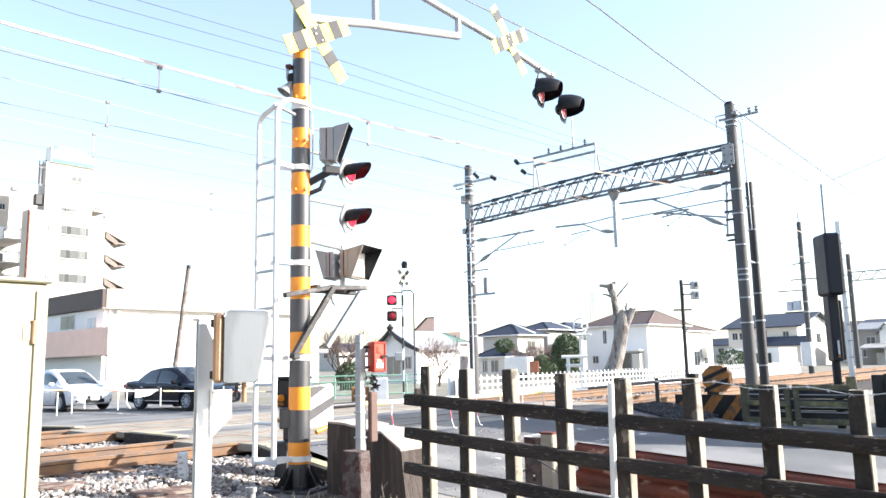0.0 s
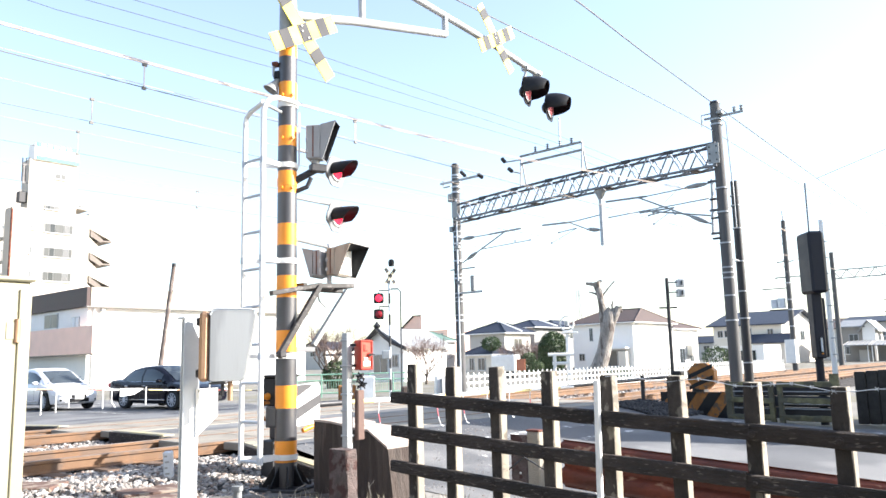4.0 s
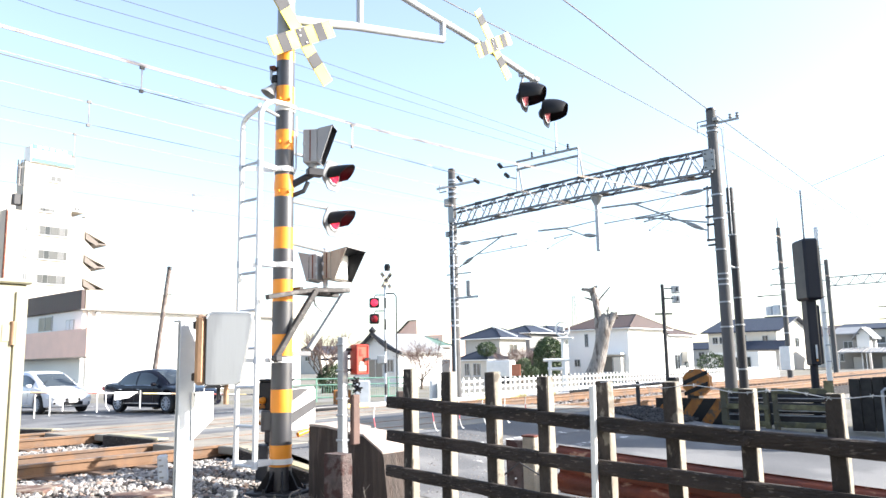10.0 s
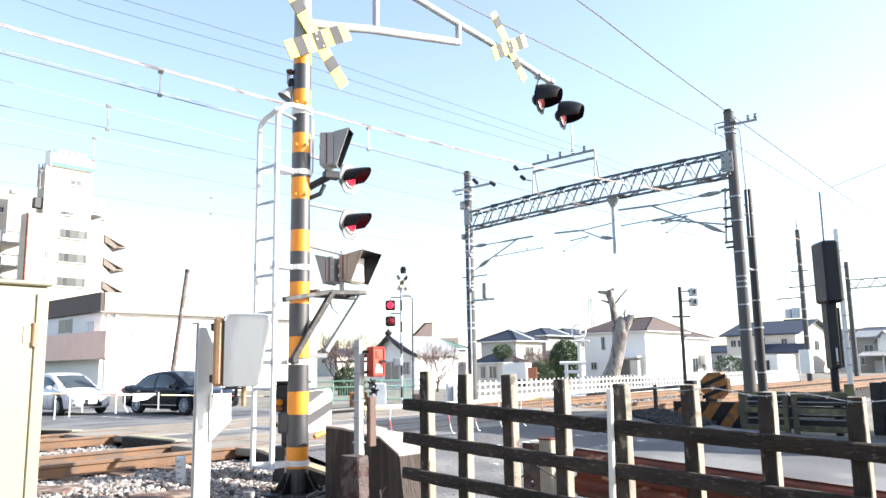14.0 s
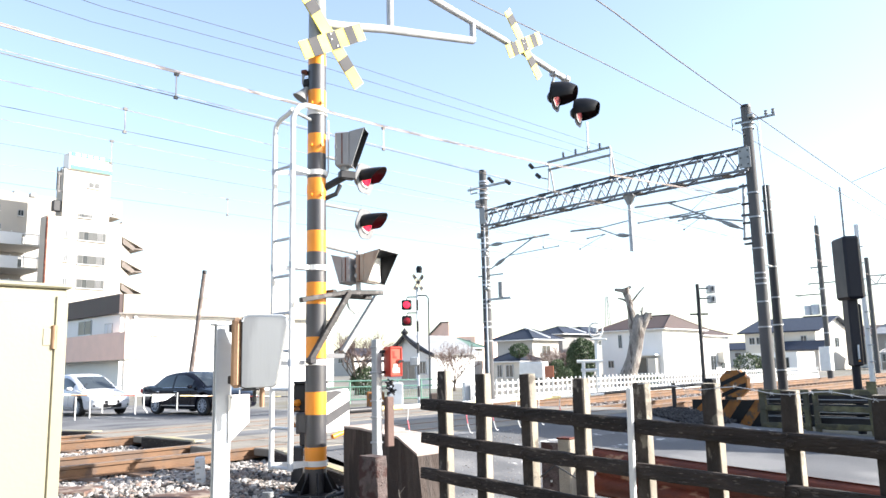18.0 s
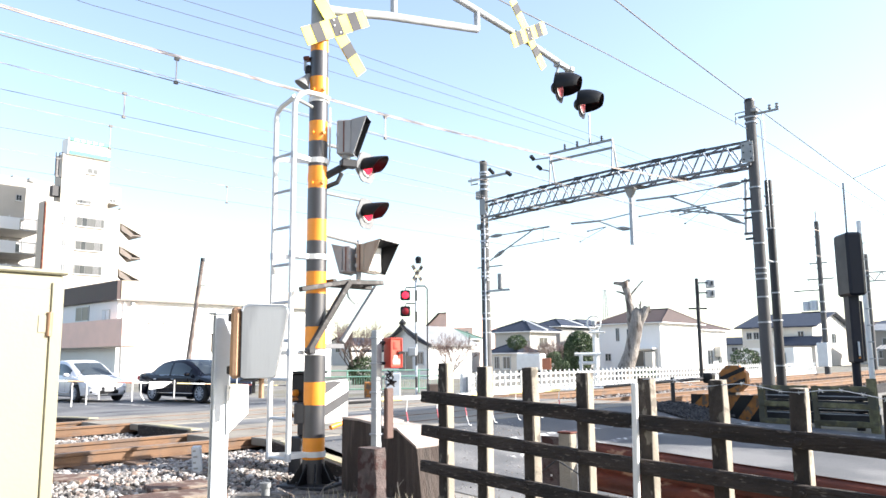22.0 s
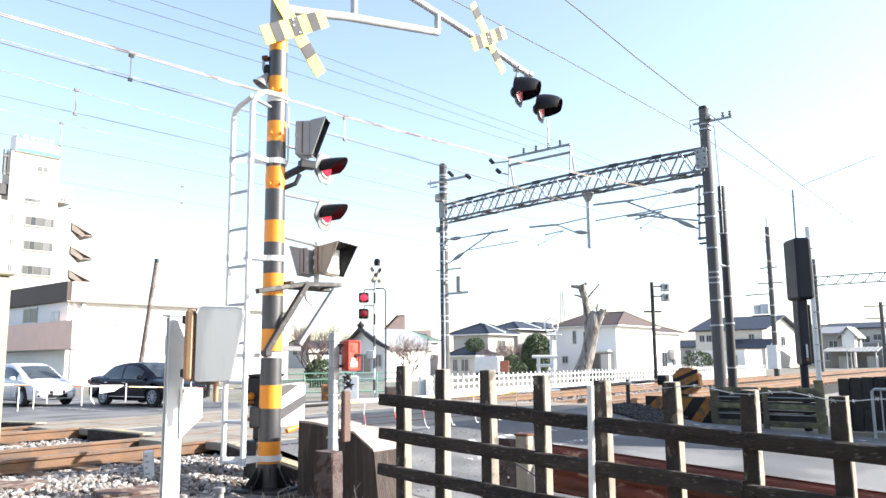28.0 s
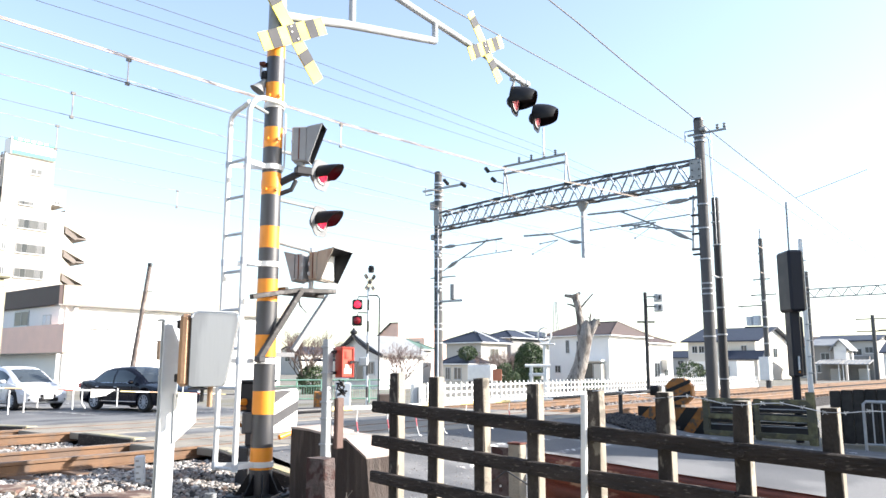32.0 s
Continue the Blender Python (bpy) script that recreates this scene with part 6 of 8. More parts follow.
car("hatchback_car", 12.22, 30.1, 0.03, -87, PEARL, "pearl white hatchback car waiting behind the saloon", HATCH, HATCH_TOP, (1.36, -1.34), 0.315, ((-1.40, -0.42), (-0.32, 0.80)), (0.42, 1.38), (-1.98, -1.2))

# ---- far crossing signal ----
FX, FY = 19.3, 19.15
fs_ = thing("crossing_signal", (FX, FY, 0.1), "slim striped crossing signal across the tracks with two red lamps", "crossing signal")
for k in range(12):
    part("pole_band", Shape().tube((FX, FY, 0.1 + 0.38 * k), (FX, FY, 0.48 + 0.38 * k), 0.04, n=12), DARK_STEEL if k % 2 else ZINC, fs_)
for k, ang in enumerate((-52, 52)):
    m = pose(FX - 0.05, FY - 0.1 - 0.02 * k, 4.5, 90, 0, -8) @ pose(0, 0, 0, 0, 0, ang)
    b_ = part("crossbuck_board", Shape().box((0, 0, 0), (0.70, 0.12, 0.02), m=m), CREAM, fs_)
    for q in (-0.24, 0.0, 0.24):
        part("dark_band", Shape().box((0, 0, 0), (0.12, 0.119, 0.01), m=m @ pose(q, 0, 0.014)), SIGN_BLACK, b_)
part("top_lamp", Shape().lathe([(0.001, -0.1), (0.1, -0.1), (0.12, 0.05), (0.08, 0.14), (0.001, 0.16)], pose(FX + 0.12, FY, 4.98), 12), BLACK_PAINT, fs_)
for z, lit in ((3.72, True), (3.15, False)):
    px_, py_ = FX - 0.28, FY + 0.26
    hs = part("lamp_case", Shape().box((px_, py_, z), (0.10, 0.36, 0.36), -45 + 90, 0.05), BLACK_PAINT, fs_, "dark lamp case")
    part("lens", Shape().lathe([(0.001, 0.03), (0.08, 0.025), (0.125, 0.0)], pose(px_ - 0.05, py_ - 0.05, z, 90, 0, -45), 18), RED_LIT if lit else RED_DULL, hs, "red lens")
    part("lamp_arm", Shape().pipe([(FX, FY, z + 0.28), (px_ + 0.02, py_ - 0.02, z + 0.28), (px_, py_, z + 0.16)], 0.02, 6), BLACK_PAINT, fs_)
part("conduit", Shape().pipe([(FX, FY, 4.05), (FX + 0.22, FY - 0.22, 4.05), (FX + 0.28, FY - 0.28, 3.95), (FX + 0.28, FY - 0.28, 0.1)], 0.025, 6), DARK_STEEL, fs_)
part("red_lamp_box", Shape().box((FX - 0.1, FY + 0.1, 1.72), (0.3, 0.3, 0.32), -45, 0.04), GALV, fs_)
for (px_, py_, sx, sz, mt, nm) in ((18.6, 19.6, 0.5, 0.9, ZINC, "pale grey machine box"), (19.9, 18.7, 0.7, 0.5, CONCRETE, "concrete foot"), (18.2, 20.2, 0.6, 0.6, OLD_ORANGE, "grimy orange crate")):
    solid("trackside_box", Shape().box((px_, py_, 0.1 + sz / 2), (sx, sx, sz), -40, 0.03), mt, (px_, py_, 0.1), nm + " beside the far crossing signal", "box")

# white equipment cabinet behind
eq = thing("white_cabinet", (23.0, 20.0, 0.1), "white trackside cabinet behind the tracks", "cabinet")
part("case", Shape().box((23.0, 20.0, 0.48), (0.5, 0.6, 0.8), -40, 0.02), WHITE_PAINT, eq)
part("door", Shape().box((22.73, 19.78, 0.46), (0.02, 0.42, 0.62), -40), GREY_PAINT, eq)

# ---- white picket fence ----
pk = thing("picket_fence", (35, 18.5, 0), "white concrete picket fence along the railway", "fence")
for z in (0.36, 0.60, 0.84):
    part("rail", Shape().box((41, 18.55, z), (39, 0.05, 0.09), 0, 0.01), WHITE_PAINT, pk)
part("plinth", Shape().box((41, 18.56, 0.16), (39, 0.10, 0.24), 0, 0.01), WHITE_PAINT, pk)
pme = mesh_of(Shape().box((0, 0, 0), (0.075, 0.05, 0.90), 0, 0.015), WHITE_PAINT, name="picket")
for k in range(114):
    o = new("picket", pme)
    o.parent = pk
    o.location = (21.8 + 0.34 * k - 35, 0, 0.53 + 0.008 * math.sin(k * 7))

# ---- signal mast, further poles and gantry ----
sm = thing("signal_mast", (33.0, 14.9, 0), "dark trackside mast with two mirror lamps", "mast")
part("pole", Shape().tube((33.0, 14.9, 0), (32.9, 14.85, 4.95), 0.09, 0.08), DARK_STEEL, sm)
for z in (4.75, 4.30):
    l_ = part("lamp_box", Shape().box((33.3, 14.4, z - 0.05), (0.3, 0.42, 0.36), -45, 0.03), GALV, sm, "grey lamp box")
    part("lamp_glass", Shape().box((33.14, 14.28, z - 0.05), (0.02, 0.30, 0.2), -45), GLASS_DARK, l_)
    part("lamp_arm", Shape().tube((32.95, 14.87, z), (33.3, 14.4, z), 0.03, n=6), DARK_STEEL, sm)
part("crossarm", Shape().tube((32.7, 15.2, 3.6), (33.25, 14.6, 3.6), 0.04, n=6), DARK_STEEL, sm)

fm = thing("utility_pole", (48.5, 14.2, 0), "dark steel lattice pole far down the line", "utility pole")
part("pole", Shape().tube((48.5, 14.2, -0.2), (48.2, 14.1, 9.4), 0.17, 0.13), CONCRETE_POLE, fm)
for z, ya, yb in ((5.3, 15.7, 14.1), (5.95, 14.9, 13.4), (6.9, 14.7, 13.7)):
    part("crossarm", Shape().tube((48.3, ya, z), (48.3, yb, z), 0.035, n=6), DARK_STEEL, fm)
    part("arm_stay", Shape().tube((48.3, ya, z), (48.3, 14.2, z - 0.4), 0.02, n=5), GALV, fm)
part("mast_top", Shape().tube((48.2, 14.1, 9.4), (48.18, 14.1, 10.0), 0.05, n=8), GALV, fm)
for z in (2.0, 3.0, 4.0, 4.6, 5.6, 6.6, 7.0, 8.0, 8.5):
    part("strap", Shape().lathe([(0.14, -0.04), (0.19, -0.04), (0.19, 0.04), (0.14, 0.04)], pose(48.35, 14.15, z), 10), GALV, fm)
part("transformer", Shape().tube((48.3, 14.62, 4.1), (48.3, 14.62, 4.7), 0.24, n=14), ZINC, fm, "pale transformer drum")
part("transformer", Shape().tube((48.3, 15.05, 4.1), (48.3, 15.05, 4.65), 0.20, n=14), ZINC, fm, "pale transformer drum")
part("transformer_bar", Shape().box((48.3, 14.7, 4.0), (0.12, 1.3, 0.08)), DARK_STEEL, fm)
part("white_base", Shape().box((48.4, 14.3, 1.5), (0.6, 0.6, 1.4), 0, 0.03), WHITE_PAINT, fm)

fg = thing("catenary_gantry", (68, 12, 0), "distant lattice gantry over the tracks", "gantry")
for z in (7.3, 8.0):
    part("beam_chord", Shape().box((68, 10.2, z), (0.12, 12.5, 0.10)), GREY_PAINT, fg)
for k in range(24):
    y0, y1 = 4.0 + 12.4 * k / 24, 4.0 + 12.4 * (k + 1) / 24
    part("lattice_bar", Shape().tube((68, y0, 7.3 if k % 2 else 8.0), (68, y1, 8.0 if k % 2 else 7.3), 0.045, n=5), GREY_PAINT, fg)
for y in (4.0, 16.4):
    part("concrete_pole", Shape().tube((68, y, -0.2), (68, y, 9.5), 0.2, 0.17, 12), CONCRETE_POLE, fg)
for k, (x, y, h) in enumerate(((88, 15.2, 9.6), (120, 18.6, 10))):
    up = thing("utility_pole", (x, y, 0), "distant dark utility pole with crossarms", "utility pole")
    part("pole", Shape().tube((x, y, 0), (x - 0.2, y, h * 0.72), 0.22, 0.18), CONCRETE_POLE, up)
    for z in (h * 0.68, h * 0.55):
        part("crossarm", Shape().tube((x, y - 1.6, z), (x, y + 1.6, z), 0.06, n=5), DARK_STEEL, up)

wpole = thing("wooden_pole", (22.0, 37.0, 0), "leaning brown wooden utility pole by the low building", "utility pole")
part("pole", Shape().tube((21.85, 39.9, -0.2), (21.86, 38.4, 7.05), 0.145, 0.11, 14), mat("brown_pole_wood", (0.17, 0.135, 0.12), 0.85, scale=3, fine=40, bump=0.4, stretch=(1, 1, 0.2), second=(0.26, 0.22, 0.20), amount=0.3, second_scale=9), wpole)
part("insulator_cap", Shape().tube((21.86, 38.4, 6.95), (21.86, 38.4, 7.12), 0.125), DARK_STEEL, wpole)
for z in (5.6, 4.1, 2.9):
    part("step_bolt", Shape().tube((21.83, 38.5, z), (22.12, 38.45, z), 0.02, n=6), DARK_STEEL, wpole)
fp = thing("utility_pole", (24.5, 41.3, 0), "short dark pole with a small brown box", "utility pole")
part("pole", Shape().tube((24.72, 41.25, -0.1), (24.72, 41.25, 3.1), 0.06, 0.05, 10), CONCRETE_POLE, fp)
part("meter_box", Shape().box((24.46, 41.2, 2.48), (0.42, 0.30, 1.05), 10, 0.04), COPPER, fp, "small brown box")
part("box_lid", Shape().box((24.46, 41.2, 3.03), (0.48, 0.36, 0.06), 10, 0.02), BROWN_BOARD, fp)

# ---- buildings ----
WALL_WHITE = mat("white_render_wall", (0.80, 0.79, 0.77), 0.85, scale=0.4, fine=12, bump=0.2, dark=0.93)
WALL_CREAM = mat("cream_wall", (0.66, 0.62, 0.55), 0.85, scale=0.4, fine=12, bump=0.2, dark=0.9)
WALL_GREY = mat("grey_beige_wall", (0.48, 0.46, 0.43), 0.85, scale=0.4, fine=12, bump=0.2, dark=0.88)
WALL_DULL = mat("dull_grey_wall", (0.27, 0.262, 0.25), 0.85, scale=0.4, fine=12, bump=0.2, dark=0.85)
PINK = mat("salmon_panel", (0.86, 0.57, 0.46), 0.7, scale=1, fine=15, bump=0.1, dark=0.92, stretch=(1, 1, 1))
BROWN_METAL = mat("dark_brown_cladding", (0.052, 0.028, 0.027), 0.6, scale=1, fine=15, bump=0.1, dark=0.6, stretch=(1, 6, 0.3))
ROOF_BLUE = mat("blue_grey_roof_tile", (0.036, 0.045, 0.068), 0.6, spec=0.25, scale=1.5, fine=14, bump=0.5, dark=0.7, each=0.1)
ROOF_BROWN = mat("brown_roof_tile", (0.075, 0.048, 0.042), 0.75, scale=1.5, fine=14, bump=0.5, dark=0.7, each=0.1)
ROOF_PALE = mat("pale_grey_roof_tile", (0.26, 0.27, 0.28), 0.6, scale=1.5, fine=14, bump=0.5, dark=0.75)
ROOF_GREEN = mat("green_metal_roof", (0.10, 0.17, 0.14), 0.5, scale=1.5, fine=14, bump=0.2, dark=0.8)
GREEN_SIGN = mat("pale_green_sign", (0.05, 0.42, 0.28), 0.5, bump=0)


def window(parent, face, x, y, z, w, h, glass=None, name="window"):
    """A window on a wall that faces -x ('x') or -y ('y'): frame, glass, mullion and sill."""
    glass = glass or GLASS_DARK
    sx, sy = (0.06, w) if face == "x" else (w, 0.06)
    dx, dy = (-0.04, 0) if face == "x" else (0, -0.04)
    wn = part(name, Shape().box((x, y, z), (sx * (1.0 if face == "x" else 1) , sy, h)), GALV, parent, "grey window frame")
    gx, gy = (0.03, w - 0.14) if face == "x" else (w - 0.14, 0.03)
    part("pane", Shape().box((x + dx * 0.6, y + dy * 0.6, z), (max(gx, 0.03), max(gy, 0.03), h - 0.14)), glass, wn)
    part("mullion", Shape().box((x + dx, y + dy, z), (0.03 if face == "x" else 0.06, 0.06 if face == "x" else 0.03, h - 0.1)), GALV, wn)
    part("sill", Shape().box((x + dx * 2, y + dy * 2, z - h / 2 - 0.04), (0.14 if face == "x" else w + 0.1, w + 0.1 if face == "x" else 0.14, 0.06)), WHITE_PAINT, wn)


def hip_roof(parent, x0, x1, y0, y1, z, rise, over, material, ridge="x", ins=None):
    """A hipped roof with eaves and ridge caps."""
    x0, x1, y0, y1 = x0 - over, x1 + over, y0 - over, y1 + over
    ins = ins or min(x1 - x0, y1 - y0) * 0.5
    if ridge == "x":
        a, b = (x0 + ins, (y0 + y1) / 2, z + rise), (x1 - ins, (y0 + y1) / 2, z + rise)
    else:
        a, b = ((x0 + x1) / 2, y0 + ins, z + rise), ((x0 + x1) / 2, y1 - ins, z + rise)
    c = [(x0, y0, z), (x1, y0, z), (x1, y1, z), (x0, y1, z)]
    lo = [(p[0], p[1], z - 0.16) for p in c]
    s = Shape()
    if ridge == "x":
        s.add(c + [a, b] + lo, [(0, 1, 5, 4), (1, 2, 5), (2, 3, 4, 5), (3, 0, 4)] + [(i, i + 6, (i + 1) % 4 + 6, (i + 1) % 4) for i in range(4)] + [(9, 8, 7, 6)])
    else:
        s.add(c + [a, b] + lo, [(0, 1, 4), (1, 2, 5, 4), (2, 3, 5), (3, 0, 4, 5)] + [(i, i + 6, (i + 1) % 4 + 6, (i + 1) % 4) for i in range(4)] + [(9, 8, 7, 6)])
    rf = part("roof", s, material, parent, smooth=0)
    caps = Shape().tube(a, b, 0.10, n=6)
    ends = ((0, a), (3, a), (1, b), (2, b)) if ridge == "x" else ((0, a), (1, a), (2, b), (3, b))
    for i, e in ends:
        caps.tube(c[i], e, 0.09, n=6)
    part("ridge_cap", caps, material, rf)
    for i in range(4):
        part("fascia", Shape().tube((c[i][0], c[i][1], z - 0.14), (c[(i + 1) % 4][0], c[(i + 1) % 4][1], z - 0.14), 0.07, n=6), WHITE_PAINT, rf)
    return rf


def gable_roof(parent, x0, x1, y0, y1, z, rise, over, material, wallm, ridge="y"):
    """A gabled roof with thick slopes and the gable walls below."""
    s, gs = Shape(), []
    if ridge == "y":
        xm = (x0 + x1) / 2
        k = rise / (xm - x0)
        for sg, xe in ((-1, x0 - over), (1, x1 + over)):
            ze = z - over * k
            s.add([(xe, y0 - over, ze), (xm, y0 - over, z + rise), (xm, y1 + over, z + rise), (xe, y1 + over, ze), (xe, y0 - over, ze + 0.18), (xm, y0 - over, z + rise + 0.18), (xm, y1 + over, z + rise + 0.18), (xe, y1 + over, ze + 0.18)],
                  [(0, 1, 2, 3), (7, 6, 5, 4), (0, 4, 5, 1), (1, 5, 6, 2), (2, 6, 7, 3), (3, 7, 4, 0)])
        for y in (y0, y1 - 0.1):
            gs.append(Shape())
            gs[-1].add([(x0, y, z), (x1, y, z), (xm, y, z + rise), (x0, y + 0.1, z), (x1, y + 0.1, z), (xm, y + 0.1, z + rise)], [(0, 1, 2), (5, 4, 3), (0, 3, 4, 1), (1, 4, 5, 2), (2, 5, 3, 0)])
    else:
        ym = (y0 + y1) / 2
        k = rise / (ym - y0)
        for ye in (y0 - over, y1 + over):
            ze = z - over * k
            s.add([(x0 - over, ye, ze), (x0 - over, ym, z + rise), (x1 + over, ym, z + rise), (x1 + over, ye, ze), (x0 - over, ye, ze + 0.18), (x0 - over, ym, z + rise + 0.18), (x1 + over, ym, z + rise + 0.18), (x1 + over, ye, ze + 0.18)],
                  [(0, 1, 2, 3), (7, 6, 5, 4), (0, 4, 5, 1), (1, 5, 6, 2), (2, 6, 7, 3), (3, 7, 4, 0)])
        for x in (x0, x1 - 0.1):
            gs.append(Shape())
            gs[-1].add([(x, y0, z), (x, y1, z), (x, ym, z + rise), (x + 0.1, y0, z), (x + 0.1, y1, z), (x + 0.1, ym, z + rise)], [(0, 1, 2), (5, 4, 3), (0, 3, 4, 1), (1, 4, 5, 2), (2, 5, 3, 0)])
    rf = part("roof", s, material, parent, smooth=0)
    for g in gs:
        part("gable_wall", g, wallm, parent, smooth=0)
    return rf


def block(parent, x0, x1, y0, y1, z0, z1, material, name="wall", lab=""):
    return part(name, Shape().box(((x0 + x1) / 2, (y0 + y1) / 2, (z0 + z1) / 2), (x1 - x0, y1 - y0, z1 - z0)), material, parent, lab, smooth=0)


NET = mat("white_net_curtain", (0.10, 0.105, 0.11), 0.4, bump=0)
CURTAIN = mat("pale_curtain_behind_glass", (0.05, 0.056, 0.058), 0.35, scale=2, fine=8, bump=0, dark=0.8, stretch=(6, 1, 0.3))
TAN_PARAPET = mat("tan_parapet_render", (0.40, 0.355, 0.285), 0.85, scale=0.6, fine=12, bump=0.15, dark=0.9)

# low two-storey building at the road (scale about 1.37 of its first sketch)
lb_ = thing("low_building", (25, 56, 0), "two-storey white building with a salmon balcony and brown parapet", "building")
block(lb_, 25.0, 45.0, 55.7, 68.0, -0.3, 5.95, WALL_WHITE)
block(lb_, 24.7, 24.98, 55.3, 68.3, 5.95, 7.35, BROWN_METAL, "parapet", "dark brown metal parapet")
block(lb_, 24.99, 45.3, 55.25, 55.6, 5.95, 7.35, TAN_PARAPET, "parapet", "cream parapet")
block(lb_, 25.0, 45.2, 55.6, 68.2, 5.9, 6.1, WALL_GREY, "roof_deck")
block(lb_, 23.9, 25.0, 52.4, 68.2, 2.45, 2.62, WALL_GREY, "balcony_floor")
block(lb_, 23.8, 24.0, 52.2, 68.2, 2.5, 4.42, PINK, "balcony_front", "salmon balcony front")
block(lb_, 24.0, 25.0, 52.2, 52.4, 2.5, 4.42, PINK, "balcony_side", "salmon balcony side")
window(lb_, "x", 24.97, 61.9, 5.17, 2.5, 1.15, CURTAIN)
window(lb_, "x", 24.97, 57.6, 4.9, 1.3, 0.8, ZINC)
for x in (27.72, 28.92, 33.5, 36):
    window(lb_, "y", x, 55.67, 4.72, 0.62, 0.66, GREY_PAINT)
# grey strip that draws the faint shade line below the parapet
part("eave_line", Shape().box((35, 55.5, 5.93), (20.6, 0.5, 0.08)), WALL_DULL, lb_)
part("lamp", Shape().box((26.0, 55.5, 5.7), (0.3, 0.25, 0.2), 0, 0.04), GALV, lb_)
part("pipe", Shape().tube((25.4, 55.6, 0), (25.4, 55.6, 5.9), 0.06), WALL_WHITE, lb_)

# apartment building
SHADE_BROWN = mat("brown_grey_shade", (0.20, 0.17, 0.15), 0.85, scale=1, fine=12, bump=0.1)


def flat_window(parent, x0, x1, y, z0, z1):
    """A wide sliding window: one dark pane and curtained panes."""
    wn = part("window", Shape().box(((x0 + x1) / 2, y, (z0 + z1) / 2), (x1 - x0, 0.06, z1 - z0)), GREY_PAINT, parent, "wide sliding window with curtains")
    xs = [x0 + 0.06 + (x1 - x0 - 0.12) * k for k in (0, 0.18, 0.36, 0.68, 0.88, 1.0)]
    for k, (a, b) in enumerate(zip(xs, xs[1:])):
        part("pane", Shape().box(((a + b) / 2, y - 0.04, (z0 + z1) / 2), (b - a - 0.05, 0.03, z1 - z0 - 0.14)), (CURTAIN, GLASS_DARK, CURTAIN, NET, CURTAIN)[k], wn)
    part("sill", Shape().box(((x0 + x1) / 2, y - 0.08, z0 - 0.04), (x1 - x0 + 0.1, 0.16, 0.06)), WHITE_PAINT, wn)


ap = thing("apartment_building", (38, 98, 0), "tall white apartment building with a lift tower and balconies", "apartment building")
block(ap, 33.45, 42.5, 95.3, 97.6, -0.3, 20.55, WALL_BEIGE, "wall")
block(ap, 35.06, 40.75, 95.32, 97.5, 20.55, 26.6, WALL_BEIGE, "lift_tower", "white lift tower")
block(ap, 35.5, 40.7, 95.1, 97.0, 26.6, 28.65, WALL_WHITE, "roof_sign", "white rooftop sign board")
for z in (26.9, 28.5):
    block(ap, 35.7, 40.7, 95.0, 95.09, z - 0.22, z + 0.22, GREEN_SIGN, "sign_band", "green band of the rooftop sign")
for k in range(5):
    block(ap, 36.2 + 0.75 * k, 36.7 + 0.75 * k, 94.98, 95.0, 28.35, 28.65, WHITE_PAINT, "sign_mark")
block(ap, 40.75, 42.4, 95.4, 98.5, 21.2, 23.4, WALL_BEIGE, "stair_head")
for k, z in enumerate((18.55, 15.6, 12.65, 9.7, 6.8, 3.9)):
    flat_window(ap, 37.1, 40.5, 95.27, z - 0.66, z + 0.48)
    window(ap, "y", 35.75, 95.27, z - 0.0, 0.5, 0.95, CURTAIN)
    # stair landings at the end: sloping parapet, flat opening panel and slab in shade colour
    sl_ = Shape().add([(42.5, 95.4, z + 0.4), (45.4, 95.4, z - 0.9), (45.4, 95.4, z - 0.3), (42.5, 95.4, z + 2.3), (42.5, 101, z + 0.4), (45.4, 101, z - 0.9), (45.4, 101, z - 0.3), (42.5, 101, z + 2.3)],
                      [(0, 1, 2, 3), (7, 6, 5, 4), (0, 4, 5, 1), (1, 5, 6, 2), (2, 6, 7, 3), (3, 7, 4, 0)])
    part("stair_parapet", sl_, WALL_BEIGE, ap, smooth=0)
    op_ = Shape().add([(42.7, 95.37, z + 0.25), (44.3, 95.37, z - 0.85), (44.1, 95.37, z - 1.3), (42.7, 95.37, z - 0.55), (42.7, 95.39, z + 0.25), (44.3, 95.39, z - 0.85), (44.1, 95.39, z - 1.3), (42.7, 95.39, z - 0.55)],
                      [(0, 1, 2, 3), (7, 6, 5, 4), (0, 4, 5, 1), (1, 5, 6, 2), (2, 6, 7, 3), (3, 7, 4, 0)])
    part("opening", op_, SHADE_BROWN, ap, "flat panel in shade colour for the stair opening", smooth=0)
    part("landing", Shape().box((44.7, 97.5, z - 1.05), (1.6, 4.2, 0.22), 0, 0.05), SHADE_BROWN, ap)
window(ap, "y", 38.7, 95.29, 24.97, 1.4, 0.75, CURTAIN)
flat_window(ap, 37.0, 38.7, 95.27, 20.72, 21.22)
window(ap, "y", 41.4, 95.37, 21.6, 0.8, 0.5, CURTAIN)
part("drain_pipe", Shape().tube((33.4, 95.25, 0), (33.4, 95.25, 20.3), 0.13), RUST, ap, "reddish downpipe")
part("roof_ladder", Shape().pipe([(35.1, 95.5, 23.6), (34.7, 95.4, 23.7), (34.7, 95.4, 26.6), (35.1, 95.4, 26.7)], 0.07, 5).pipe([(34.3, 95.4, 23.7), (34.3, 95.4, 26.6)], 0.07, 5).tube((34.3, 95.4, 24.5), (34.7, 95.4, 24.5), 0.05, n=5).tube((34.3, 95.4, 25.6), (34.7, 95.4, 25.6), 0.05, n=5), DARK_STEEL, ap)
